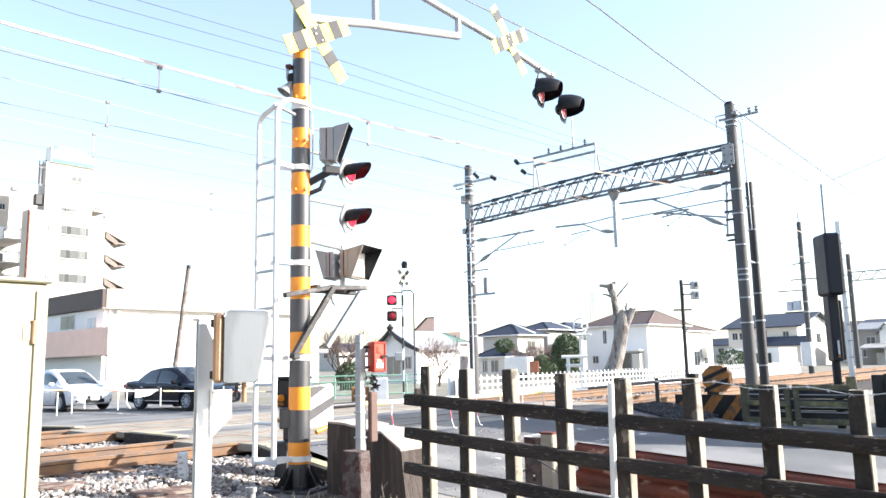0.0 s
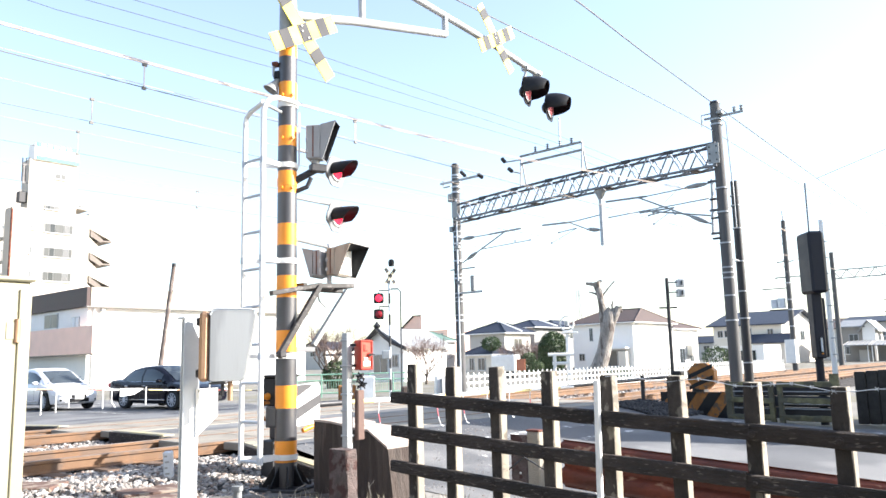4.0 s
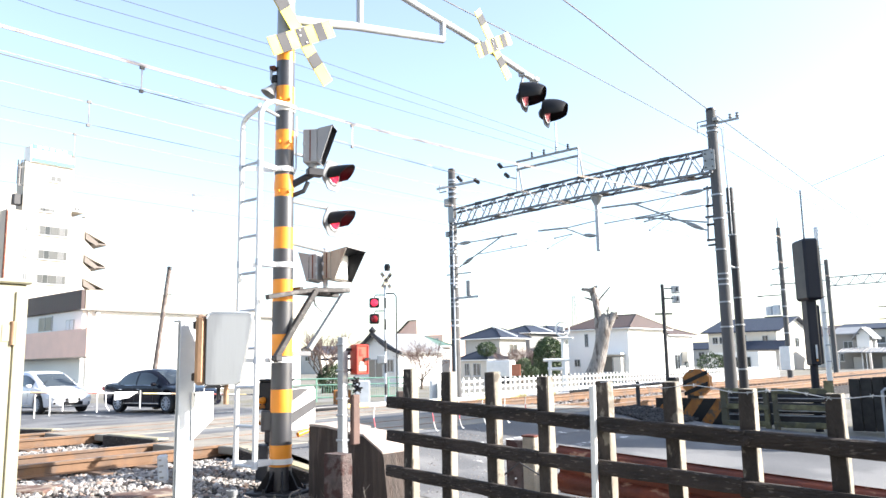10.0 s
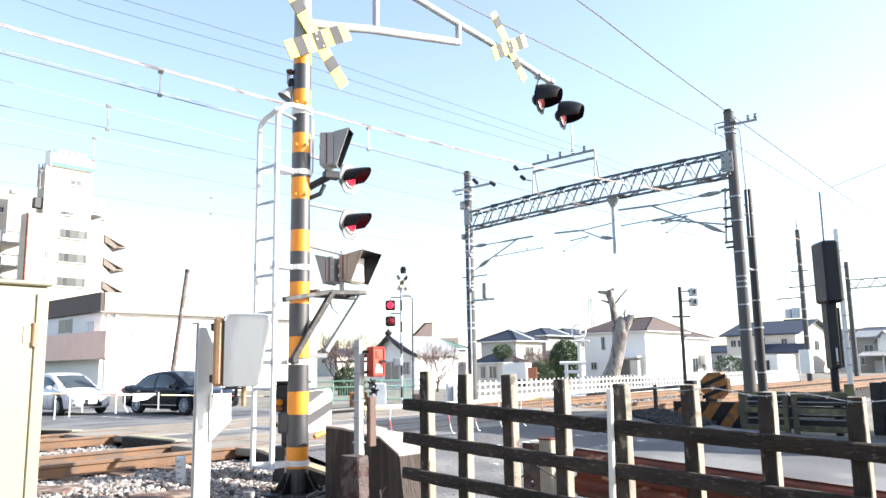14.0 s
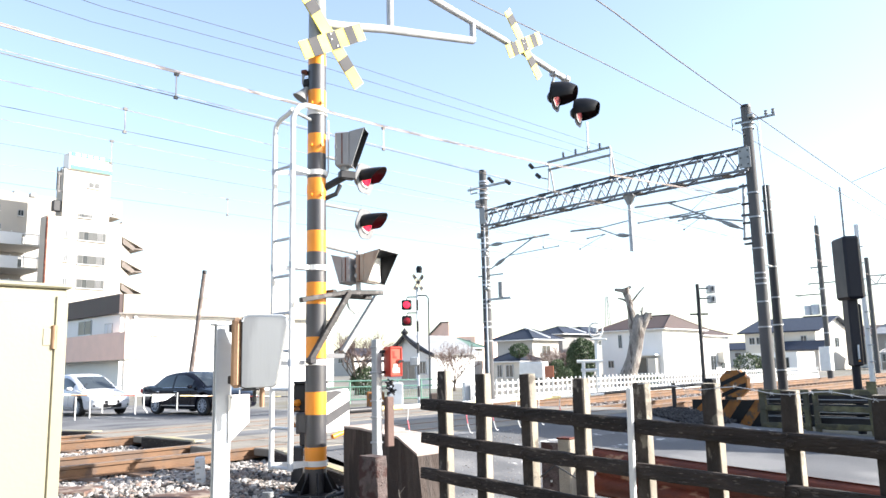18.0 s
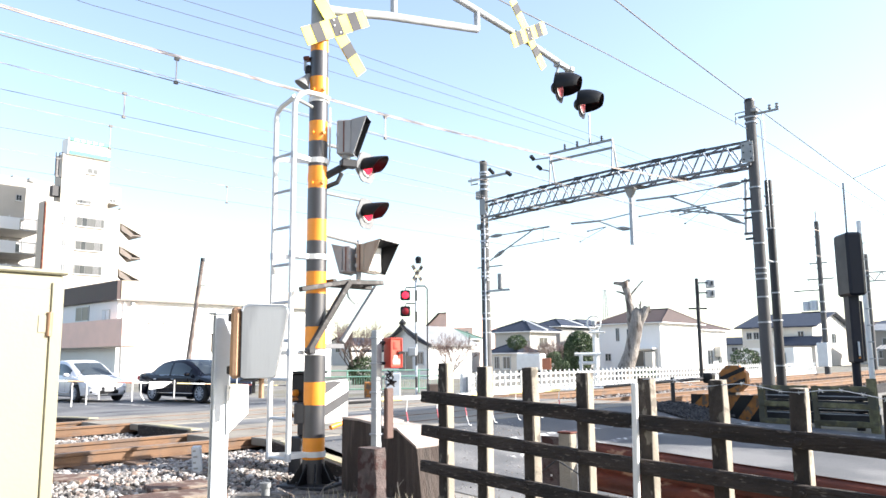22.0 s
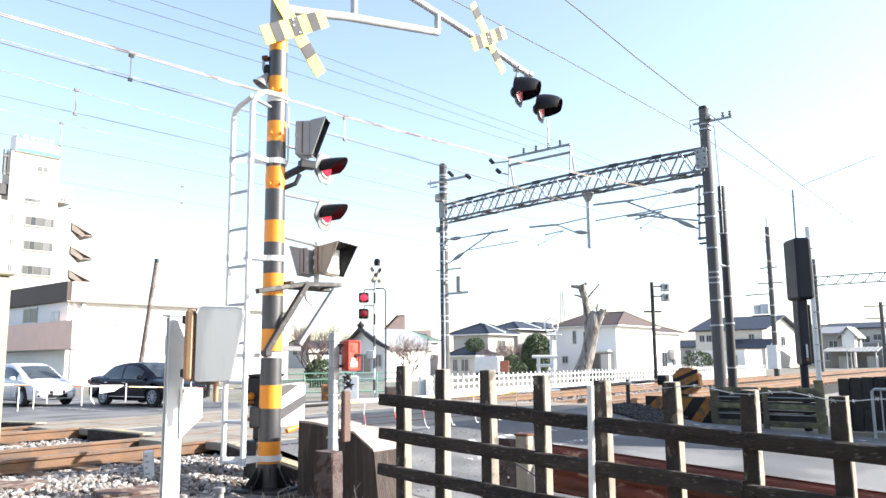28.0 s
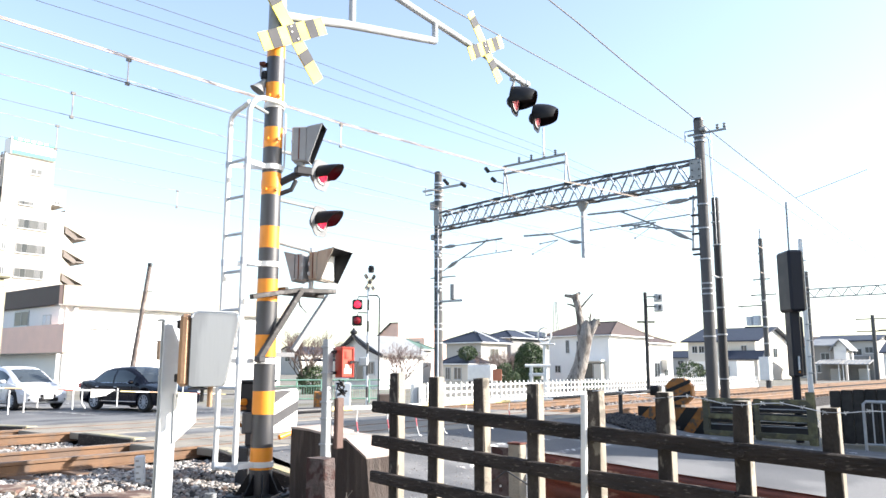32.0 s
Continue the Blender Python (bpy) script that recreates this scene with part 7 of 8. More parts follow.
part("roof_unit", Shape().box((34.6, 96.0, 21.9), (0.9, 0.9, 1.3), 0, 0.05), DARK_STEEL, ap, "dark roof unit")
# rear wing with shared balconies
block(ap, 14, 34.2, 104.5, 112, 19.3, 24.7, WALL_BEIGE, "rear_wing", "cream upper rear wing")
block(ap, 14, 44, 110, 122, -0.3, 26.0, WALL_GREY, "rear_wing", "grey rear wing")
window(ap, "y", 30.6, 104.47, 22.6, 0.8, 0.8)
window(ap, "y", 33.4, 104.47, 22.2, 0.7, 0.8)
window(ap, "y", 30.0, 104.47, 20.2, 2.4, 0.7)
for k, z in enumerate((18.1, 15.1, 12.1, 9.1, 6.1)):
    block(ap, 14, 36, 103.4, 110, z - 0.22, z, WALL_GREY, "balcony_floor")
    block(ap, 14, 33.3 - 0.3 * k, 103.2, 103.4, z - 0.2, z + 1.2, WALL_WHITE, "balcony_front", "white balcony front")
    part("balcony_rail", Shape().tube((30, 103.3, z + 1.25), (36, 103.3, z + 1.25), 0.07, n=6), WHITE_PAINT, ap)
    for q in range(4):
        part("rail_post", Shape().tube((30.5 + 1.6 * q, 103.3, z), (30.5 + 1.6 * q, 103.3, z + 1.5), 0.06, n=6), WHITE_PAINT, ap)
    for x in (27.5, 31.5, 34.8):
        window(ap, "y", x, 109.97, z + 1.2, 1.8, 1.6)
for x in (29.5, 33.0, 35.0):
    part("roof_unit", Shape().box((x, 105.5, 24.9), (0.7, 0.9, 0.5), 0, 0.05), GREY_PAINT, ap)

# white house with a brown hipped roof
wh = thing("house", (88, 46, 0), "white two-storey house with a brown hipped roof", "house")
block(wh, 82.6, 93.4, 42.0, 50.2, -0.4, 5.45, WALL_WHITE)
hip_roof(wh, 82.6, 93.4, 42.0, 50.2, 5.5, 1.75, 0.5, ROOF_BROWN, "y", 2.0)
block(wh, 93.4, 101.8, 42.3, 49.5, -0.4, 4.85, WALL_WHITE, "wing")
hip_roof(wh, 93.6, 101.8, 42.3, 49.5, 4.9, 1.5, 0.5, ROOF_BROWN)
window(wh, "x", 82.57, 47.6, 4.1, 0.5, 1.6, GLASS_PALE)
window(wh, "x", 82.57, 46.0, 3.9, 0.7, 1.7, GLASS_DARK)
window(wh, "x", 82.57, 49.0, 1.4, 0.8, 0.9, GLASS_DARK)
window(wh, "x", 82.57, 44.2, 1.2, 2.6, 1.9, GLASS_PALE)
block(wh, 81.4, 82.6, 42.5, 46.4, 2.3, 2.5, WALL_WHITE, "porch_roof")
block(wh, 81.6, 82.55, 42.6, 43.6, -0.3, 2.0, WALL_CREAM, "porch_wall")
window(wh, "y", 96.5, 42.27, 1.3, 1.6, 1.9, GLASS_DARK)
window(wh, "y", 99.5, 42.27, 1.3, 1.2, 1.6, GLASS_PALE)
part("awning", Shape().box((98.6, 41.8, 2.0), (1.6, 0.8, 1.4), 0, 0.05), WALL_CREAM, wh)
part("downpipe", Shape().tube((82.5, 42.0, 0), (82.5, 42.0, 5.4), 0.05), WALL_WHITE, wh)

# houses with blue-grey roofs behind the picket fence
for (x0, x1, y0, y1, z, rise, wm_) in ((68.0, 73.0, 50.0, 54.9, 4.4, 1.3, WALL_GREY), (80.0, 87.0, 54.2, 58.0, 5.4, 0.9, WALL_DULL), (97.0, 106.0, 61.8, 66.8, 6.1, 1.0, WALL_DULL)):
    h_ = thing("house", ((x0 + x1) / 2, (y0 + y1) / 2, 0), "cream house with a blue-grey tiled roof", "house", "tiled houses")
    block(h_, x0, x1, y0, y1, -0.4, z, wm_)
    hip_roof(h_, x0, x1, y0, y1, z, rise, 0.5, ROOF_BLUE)
    window(h_, "x", x0 - 0.03, y0 + 1.1, z - 1.2, 0.9, 0.8, GLASS_PALE)
    window(h_, "x", x0 - 0.03, y1 - 2.5, z - 2.2, 0.9, 1.2, GLASS_DARK)
    window(h_, "y", (x0 + x1) / 2, y0 - 0.03, z - 1.3, 1.6, 1.2, GLASS_PALE)
    part("white_ridge_end", Shape().tube((x1 - 2.2, y0 - 0.4, z + 0.05), (x1 - 3.0, (y0 + y1) / 2, z + rise + 0.05), 0.16, n=6), WHITE_PAINT, h_)

# dark-roofed house further along the line
dh = thing("house", (118, 37, 0), "white house with a dark blue gabled roof", "house")
block(dh, 109.8, 126.5, 33.7, 43.2, -0.5, 5.4, WALL_CREAM)
gable_roof(dh, 109.8, 126.5, 33.7, 43.2, 5.4, 2.0, 0.8, ROOF_BLUE, WALL_WHITE, "y")
block(dh, 107.6, 109.8, 32.8, 37.0, -0.5, 2.9, WALL_GREY, "annexe")
gable_roof(dh, 107.2, 110.2, 32.4, 37.2, 2.9, 0.9, 0.4, ROOF_BLUE, WALL_GREY, "y")
for y in (35.2, 41.2, 42.2):
    window(dh, "x", 109.77, y, 4.2, 0.8, 1.0, GLASS_DARK)
window(dh, "x", 109.77, 37.9, 3.8, 0.35, 2.2, GLASS_DARK)
window(dh, "y", 119, 33.67, 3.8, 2.0, 1.4, GLASS_PALE)
wb = thing("garage", (100, 33, 0), "low white prefabricated shed beside the house", "shed")
block(wb, 97.5, 104, 32.2, 38.6, -0.4, 2.4, WALL_WHITE)
for y in (33.6, 35.2, 36.8):
    window(wb, "x", 97.47, y, 1.1, 0.9, 1.4, GLASS_DARK)

# houses at the far end of the line
for (x0, x1, y0, y1, z, rise, wm_, rm, ax, lab) in (
        (118, 126, 25.6, 28.3, 4.7, 0.9, WALL_DULL, ROOF_PALE, "y", "grey house with a pale blue-green low roof"),
        (117.6, 122, 23.9, 25.5, 4.5, 0.9, WALL_WHITE, ROOF_PALE, "x", "narrow white house with its gable to the line"),
        (140, 152, 24.0, 33.0, 6.0, 1.0, WALL_GREY, ROOF_BLUE, "y", "long pale house with a low dark roof"),
        (130, 142, 14.8, 21.5, 3.9, 1.6, WALL_WHITE, ROOF_BLUE, "y", "distant white house with a blue-grey roof"),
        (150, 166, 35, 41, 5.4, 1.9, WALL_CREAM, ROOF_BROWN, "y", "distant cream house with a brown roof")):
    h_ = thing("house", ((x0 + x1) / 2, (y0 + y1) / 2, 0), lab, "house", "distant houses")
    block(h_, x0, x1, y0, y1, -0.5, z, wm_)
    gable_roof(h_, x0, x1, y0, y1, z, rise, 0.5, rm, wm_, ax)
    if y1 - y0 > 2:
        window(h_, "x", x0 - 0.03, y0 + 1.1, z - 1.5, 1.2, 1.0, CURTAIN)
        window(h_, "x", x0 - 0.03, y1 - 0.9, z - 3.2, 0.9, 1.1, CURTAIN)
    window(h_, "y", (x0 + x1) / 2, y0 - 0.03, z - 1.2, 1.8, 1.2, CURTAIN)
    if y1 - y0 > 8:
        window(h_, "x", x0 - 0.03, 27.0, 4.2, 1.7, 1.1, CURTAIN)
        part("balcony_rail", Shape().box((x0 - 0.7, 27.0, 3.2), (1.2, 4.2, 0.7), 0, 0.03), WALL_DULL, h_)
# lean-to roofs before them
for y0, y1, h0 in ((23.7, 26.7, 2.1), (20.3, 23.4, 2.05)):
    cp = thing("carport", (113, (y0 + y1) / 2, 0), "open carport with a pale corrugated lean-to roof", "carport", "carports")
    part("back_wall", Shape().box((115.4, (y0 + y1) / 2, 1.1), (0.15, y1 - y0, 2.9)), WALL_DULL, cp)
    part("roof", Shape().box((0, 0, 0), (3.9, y1 - y0 + 0.2, 0.10), m=pose(113.6, (y0 + y1) / 2, h0 + 0.3, 0, -9, 0)), ROOF_PALE, cp)
    for k in range(7):
        part("roof_rib", Shape().box((0, 0, 0), (3.9, 0.08, 0.08), m=pose(113.6, y0 + (y1 - y0) * k / 6, h0 + 0.38, 0, -9, 0)), WALL_DULL, cp)
    for y in (y0 + 0.1, y1 - 0.1):
        part("post", Shape().tube((111.9, y, -0.3), (111.9, y, h0), 0.06, n=8), WHITE_PAINT, cp)
    part("stored_box", Shape().box((114.4, y0 + 1.0, 0.6), (1.0, 1.2, 1.8), 0, 0.05), WALL_GREY, cp)

# small hall with an upswept dark gable, and flats behind it
sh = thing("small_hall", (44, 44, 0), "small hall with a dark gabled tile roof", "hall")
block(sh, 42.6, 47.6, 40.9, 45.9, -0.2, 2.6, WALL_WHITE)
gable_roof(sh, 42.6, 47.6, 40.9, 45.9, 2.6, 1.3, 0.35, ROOF_PALE, WALL_WHITE, "x")
for a in (40.3, 46.5):
    part("barge_board", Shape().pipe([(42.15, a, 2.42), (42.15, (a + 43.4) / 2, 2.98), (42.15, (a + 43.4 * 3) / 4, 3.45), (42.15, 43.4, 4.05)], 0.16, 6), DARK_STEEL, sh)
part("ridge_ornament", Shape().lathe([(0.10, 0.0), (0.26, 0.1), (0.30, 0.25), (0.14, 0.4), (0.05, 0.55)], pose(42.2, 43.4, 4.05), 10), DARK_STEEL, sh)
part("eave_roof", Shape().box((41.7, 46.6, 2.1), (2.6, 2.6, 0.16), 0, 0.04), ROOF_BLUE, sh)
window(sh, "x", 42.57, 43.4, 1.3, 1.6, 1.5, GLASS_PALE)
window(sh, "x", 42.57, 41.8, 1.5, 0.7, 1.0, GLASS_DARK)
fl = thing("flats", (72, 72, 0), "tan flat-roofed building behind the trees", "building")
block(fl, 71.5, 80, 61.2, 69.0, -0.4, 5.2, PINK)
part("upper_storey", Shape().add([(x, y, z) for x in (71.5, 80) for y, z in ((69.0, 5.2), (69.0, 5.6), (66.8, 7.1), (65.5, 7.1), (65.5, 5.2))],
                                 [(0, 1, 2, 3, 4), (9, 8, 7, 6, 5), (0, 5, 6, 1), (1, 6, 7, 2), (2, 7, 8, 3), (3, 8, 9, 4), (4, 9, 5, 0)]), PINK, fl, "tan upper storey with a sloping edge", smooth=0)
part("edge_trim", Shape().tube((71.4, 69.15, 5.5), (71.4, 66.8, 7.15), 0.10, n=6).tube((71.4, 66.8, 7.15), (71.4, 65.5, 7.15), 0.06, n=6), DARK_STEEL, fl)
block(fl, 66.0, 70.0, 58.8, 63.2, -0.4, 3.75, WALL_GREY, "low_wing")
hip_roof(fl, 66.0, 70.0, 58.8, 63.2, 3.75, 1.1, 0.3, ROOF_GREEN, "y")
for k in range(3):
    window(fl, "x", 71.47, 62.3 + 1.3 * k, 4.3, 0.8, 0.9, CURTAIN)

# row of plain roofs that closes the distance
for k in range(26):
    a = radians(6 + 3.1 * k)
    d = 190 + 40 * ((k * 37) % 7) / 7
    x, y = d * math.cos(a), d * math.sin(a)
    h = 4.2 + 1.6 * ((k * 13) % 5) / 5
    if 60 < math.degrees(a) < 68:
        continue
    bh = thing("house", (x, y, 0), "far pale house on the skyline", "house", "skyline houses")
    block(bh, x - 5, x + 5, y - 4.5, y + 4.5, -1, h, (WALL_WHITE, WALL_CREAM, WALL_GREY)[k % 3])
    gable_roof(bh, x - 5, x + 5, y - 4.5, y + 4.5, h, 1.6, 0.5, (ROOF_BLUE, ROOF_BROWN, ROOF_BLUE)[k % 3], WALL_CREAM, "xy"[k % 2])
    window(bh, "x", x - 5.03, y, h - 1.3, 1.6, 1.1, GLASS_DARK)
    window(bh, "y", x, y - 4.53, h - 1.3, 1.6, 1.1, GLASS_DARK)

# three-storey house outside the view, whose shade falls over the road
oh = thing("stair_tower", (21.5, -1.6, 0), "plain three-storey building beside the road", "building")
block(oh, 19.5, 24.5, -2.8, -0.4, -0.5, 8.5, WALL_CREAM)
block(oh, 19.45, 24.55, -2.85, -0.35, 8.5, 8.7, ROOF_BLUE, "roof")
for z in (2, 5, 8):
    window(oh, "x", 19.47, -1.5, z - 0.6, 1.0, 1.1, GLASS_DARK)

# radio mast far behind
rm_ = thing("lattice_mast", (150, 89.4, 0), "thin distant lattice mast", "mast")
for sx, sy in ((-0.8, -0.8), (0.8, -0.8), (0, 0.9)):
    part("leg", Shape().tube((150 + sx, 89.4 + sy, 0), (150 + sx * 0.3, 89.4 + sy * 0.3, 16.4), 0.10, n=5), GREY_PAINT, rm_)
for k in range(13):
    z = 4 + k * 0.9
    s_ = 0.8 - 0.55 * z / 16.4
    part("brace", Shape().tube((150 - s_, 89.4 - s_, z), (150 + s_, 89.4 - s_, z + 0.9), 0.05, n=4), GREY_PAINT, rm_)

# unseen block added behind the viewpoint; it keeps skylight off the fence fronts
bw_ = thing("rear_light_block", (-7, -3, 0), "unseen blue-grey block added behind the viewpoint to cut skylight", "building")
block(bw_, -12, -3, -16, 9, -0.5, 9.0, GREY_CLAD)
block(bw_, -12.2, -2.8, -16.2, 9.2, 9.0, 9.2, ROOF_BLUE, "roof")

# houses added outside the view along the road, to darken the car reflections
for k in range(3):
    rh = thing("house", (-6, 26 + 11 * k, 0), "unseen grey house added to darken reflections in the cars", "house", "roadside houses")
    block(rh, -12, -1.5, 21 + 11 * k, 30 + 11 * k, -0.5, 6.2, GREY_CLAD)
    gable_roof(rh, -12, -1.5, 21 + 11 * k, 30 + 11 * k, 6.2, 1.6, 0.4, ROOF_BLUE, GREY_CLAD, "y")

# ---- trees and plants ----
BARK = mat("bark", (0.16, 0.125, 0.10), 0.9, scale=4, fine=30, bump=0.8, dark=0.5, stretch=(1, 1, 0.3))
PALE_BARK = mat("pale_bare_bark", (0.40, 0.36, 0.325), 0.85, scale=3, fine=20, bump=1.0, dark=0.5, stretch=(1, 1, 0.35), depth=0.08, second=(0.13, 0.105, 0.09), amount=0.3, second_scale=4)
TWIG = mat("twig", (0.22, 0.155, 0.135), 0.9, bump=0)
LEAF = island_mat("dark_evergreen_leaf", [(0.03, 0.055, 0.02), (0.05, 0.09, 0.03), (0.085, 0.13, 0.045)], 0.6, 5)
DRY = island_mat("dry_grass", [(0.34, 0.28, 0.18), (0.50, 0.44, 0.32), (0.58, 0.54, 0.44), (0.26, 0.22, 0.13)], 0.9, 5)


def bare_tree(x, y, z, height, spread, seed, label):
    """A leafless tree: tapering trunk, limbs and fine twigs."""
    rnd = random.Random(seed)
    t = thing("bare_tree", (x, y, z), label, "tree")
    limbs, twigs = Shape(), Shape()
    trunk = limb_shape([((x, y, z - 0.1), height * 0.026), ((x + 0.03, y, z + height * 0.08), height * 0.018), ((x + 0.08, y, z + height * 0.2), height * 0.015)], 10, 0.08, seed)
    part("trunk", trunk, BARK, t)

    def grow(p, d, ln, r, lev):
        q = p + d * ln
        (limbs if lev < 2 else twigs).tube(p, q, r, r * 0.66, 6 if lev < 2 else 3, caps=False)
        if lev == 5:
            return
        for k in range(3):
            nd = (d + Vector((rnd.uniform(-1, 1) * spread * 0.8, rnd.uniform(-1, 1) * spread * 0.8, rnd.uniform(-0.15, 0.45)))).normalized()
            grow(p + d * ln * rnd.uniform(0.45, 1.0), nd, ln * rnd.uniform(0.58, 0.82), max(0.005, r * 0.62), lev + 1)

    base = Vector((x + 0.07, y, z + height * 0.17))
    for k in range(7):
        a = math.tau * k / 7 + rnd.uniform(-0.4, 0.4)
        lift = rnd.uniform(0.7, 1.4)
        grow(base - Vector((0, 0, height * rnd.uniform(0, 0.1))), Vector((math.cos(a) * 0.7 * spread, math.sin(a) * 0.7 * spread, lift)).normalized(), height * rnd.uniform(0.22, 0.30), height * 0.0095, 0)
    part("limb_crown", limbs, BARK, t)
    tagged(part("twig_mass", twigs, TWIG, t), kind="stuff")
    return t


def clump(name, c, radii, count, size, seed, label, trunk=True):
    """A clipped evergreen: many small leaves set unevenly over a rounded body."""
    rnd = random.Random(seed)
    t = thing(name, (c[0], c[1], c[2] - radii[2]), label, "bush")
    s = Shape()
    for k in range(count):
        d = Vector((rnd.gauss(0, 1), rnd.gauss(0, 1), rnd.gauss(0, 1))).normalized()
        w = rnd.uniform(0.55, 1.0) ** 0.5 * (1 + 0.12 * noise.noise(d * 2.5 + Vector((seed, 0, 0))))
        p = Vector((c[0] + d.x * radii[0] * w, c[1] + d.y * radii[1] * w, c[2] + d.z * radii[2] * w))
        q = Euler((rnd.uniform(0, 6), rnd.uniform(0, 6), rnd.uniform(0, 6))).to_matrix()
        a, b = q @ Vector((size, 0, 0)), q @ Vector((0, size * 0.5, 0))
        s.add([p - a, p - b, p + a, p + b], [(0, 1, 2, 3)])
    part("leaf_mass", s, LEAF, t, "dark green leaves", smooth=0)
    if trunk:
        part("stem", Shape().tube((c[0], c[1], c[2] - radii[2] - 0.3), (c[0], c[1], c[2]), 0.08, 0.05), BARK, t)
    return t


bare_tree(31.2, 36.4, 0, 5.4, 0.95, 3, "leafless tree with fine spreading twigs")
bare_tree(38.2, 34.6, 0, 4.3, 1.2, 8, "low spreading leafless tree beyond the tracks")
bare_tree(60.0, 43.2, 0, 4.4, 1.2, 12, "reddish leafless shrub before the houses")
bare_tree(60.6, 41.4, 0, 4.6, 1.2, 21, "reddish leafless shrub before the houses")
bare_tree(61.0, 39.8, 0, 4.2, 1.2, 24, "reddish leafless shrub before the houses")
clump("topiary_tree", (56.5, 36.3, 2.0), (1.4, 1.35, 1.75), 5200, 0.10, 1, "large rounded clipped evergreen beyond the fence")
clump("topiary_ball", (52.0, 35.8, 1.45), (0.6, 0.55, 0.5), 900, 0.06, 2, "small clipped evergreen ball")
clump("topiary_ball", (52.0, 35.1, 0.85), (0.7, 0.6, 0.42), 900, 0.06, 4, "small clipped evergreen ball")
clump("topiary_ball", (52.2, 36.2, 0.6), (0.5, 0.5, 0.4), 700, 0.06, 6, "small clipped evergreen ball")
clump("evergreen_bush", (58.0, 44.2, 2.9), (0.9, 1.0, 0.7), 1100, 0.10, 9, "small green bush before the houses")
clump("evergreen_bush", (61.5, 41.3, 0.9), (1.2, 2.8, 1.2), 2600, 0.11, 16, "dark clipped hedge before the houses")
clump("evergreen_bush", (31.9, 36.3, 0.75), (1.0, 1.0, 0.95), 2600, 0.075, 11, "low dark hedge under the leafless tree")
clump("evergreen_bush", (41.5, 22.2, 0.4), (1.3, 0.6, 0.45), 900, 0.07, 13, "low green hedge behind the picket fence")
clump("evergreen_bush", (92.0, 36.0, 0.9), (1.3, 1.8, 1.5), 900, 0.16, 14, "yellow-green bush by the shed")
clump("evergreen_bush", (118.0, 14.5, 2.2), (3.2, 2.6, 2.8), 2200, 0.28, 15, "dark evergreen tree at the end of the line")

# lopped tree trunk
RV = Vector((0.488, -0.873, 0))
TB = Vector((37.2, 20.75, 0))


def on_tree(a, z):
    return TB + RV * (a + 0.042 * z) + Vector((0, 0, 0.935 * z))


lt = thing("lopped_tree", TB, "tall lopped tree trunk with bare cut stubs", "tree")
part("trunk", limb_shape([(on_tree(-0.52, 0.0), 0.66), (on_tree(-0.40, 0.6), 0.50), (on_tree(-0.18, 1.2), 0.42), (on_tree(0.0, 1.8), 0.38), (on_tree(0.14, 2.6), 0.36), (on_tree(0.24, 3.4), 0.37), (on_tree(0.28, 4.0), 0.34), (on_tree(0.30, 4.2), 0.26)], 16, 0.07, 1), PALE_BARK, lt)
part("limb", limb_shape([(on_tree(0.06, 3.2), 0.26), (on_tree(-0.02, 3.8), 0.22), (on_tree(-0.08, 4.5), 0.20), (on_tree(-0.20, 5.2), 0.18), (on_tree(-0.34, 5.7), 0.19), (on_tree(-0.40, 5.92), 0.21)], 14, 0.08, 2), PALE_BARK, lt)
part("limb", limb_shape([(on_tree(0.30, 3.3), 0.28), (on_tree(0.52, 3.8), 0.24), (on_tree(0.72, 4.2), 0.22), (on_tree(0.82, 4.42), 0.19)], 12, 0.10, 3), PALE_BARK, lt)
for k, (a0, z0, a1, z1, r) in enumerate(((-0.34, 5.72, -0.95, 5.86, 0.10), (-0.16, 4.95, 0.60, 5.94, 0.05), (-0.30, 5.15, -0.80, 5.36, 0.05), (0.45, 4.1, 0.50, 4.78, 0.05), (0.50, 4.3, 0.38, 4.6, 0.04), (-0.34, 5.8, -0.08, 6.0, 0.10), (0.70, 4.2, 1.02, 4.12, 0.09), (0.75, 4.3, 0.98, 4.42, 0.06), (0.10, 4.0, 0.35, 4.35, 0.16), (0.28, 4.0, 0.52, 4.3, 0.13))):
    part("stub", limb_shape([(on_tree(a0, z0), r * 1.2), (on_tree((a0 + a1) / 2, (z0 + z1) / 2 + 0.03), r), (on_tree(a1, z1), r * 0.75)], 8, 0.12, 10 + k), PALE_BARK, lt)

# white gate-like frame and ring ornament
AX, AY = 36.87, 23.18
tf = thing("garden_arch", (AX, AY, 0), "white two-beam garden arch beyond the fence", "arch")
for a in (-0.36, 0.46):
    part("post", Shape().tube((AX + 0.54 * a, AY - 0.84 * a, 0), (AX + 0.54 * a, AY - 0.84 * a, 1.62), 0.10, n=10), WHITE_PAINT, tf)
for z, w in ((1.64, 0.72), (1.15, 0.5)):
    part("beam", Shape().tube((AX - 0.54 * w, AY + 0.84 * w, z), (AX + 0.54 * w, AY - 0.84 * w, z), 0.09, n=8), WHITE_PAINT, tf)
ro = thing("ring_ornament", (37.7, 23.22, 0), "pale ring ornament on a white pillar", "ornament")
part("pillar", Shape().tube((37.7, 23.22, 0), (37.7, 23.22, 2.85), 0.13, 0.11), WHITE_PAINT, ro)
part("ring", Shape().pipe([(37.7 + 0.54 * 0.38 * math.cos(math.tau * k / 20), 23.22 - 0.84 * 0.38 * math.cos(math.tau * k / 20), 3.38 + 0.42 * math.sin(math.tau * k / 20)) for k in range(21)], 0.05, 6), WHITE_PAINT, ro)
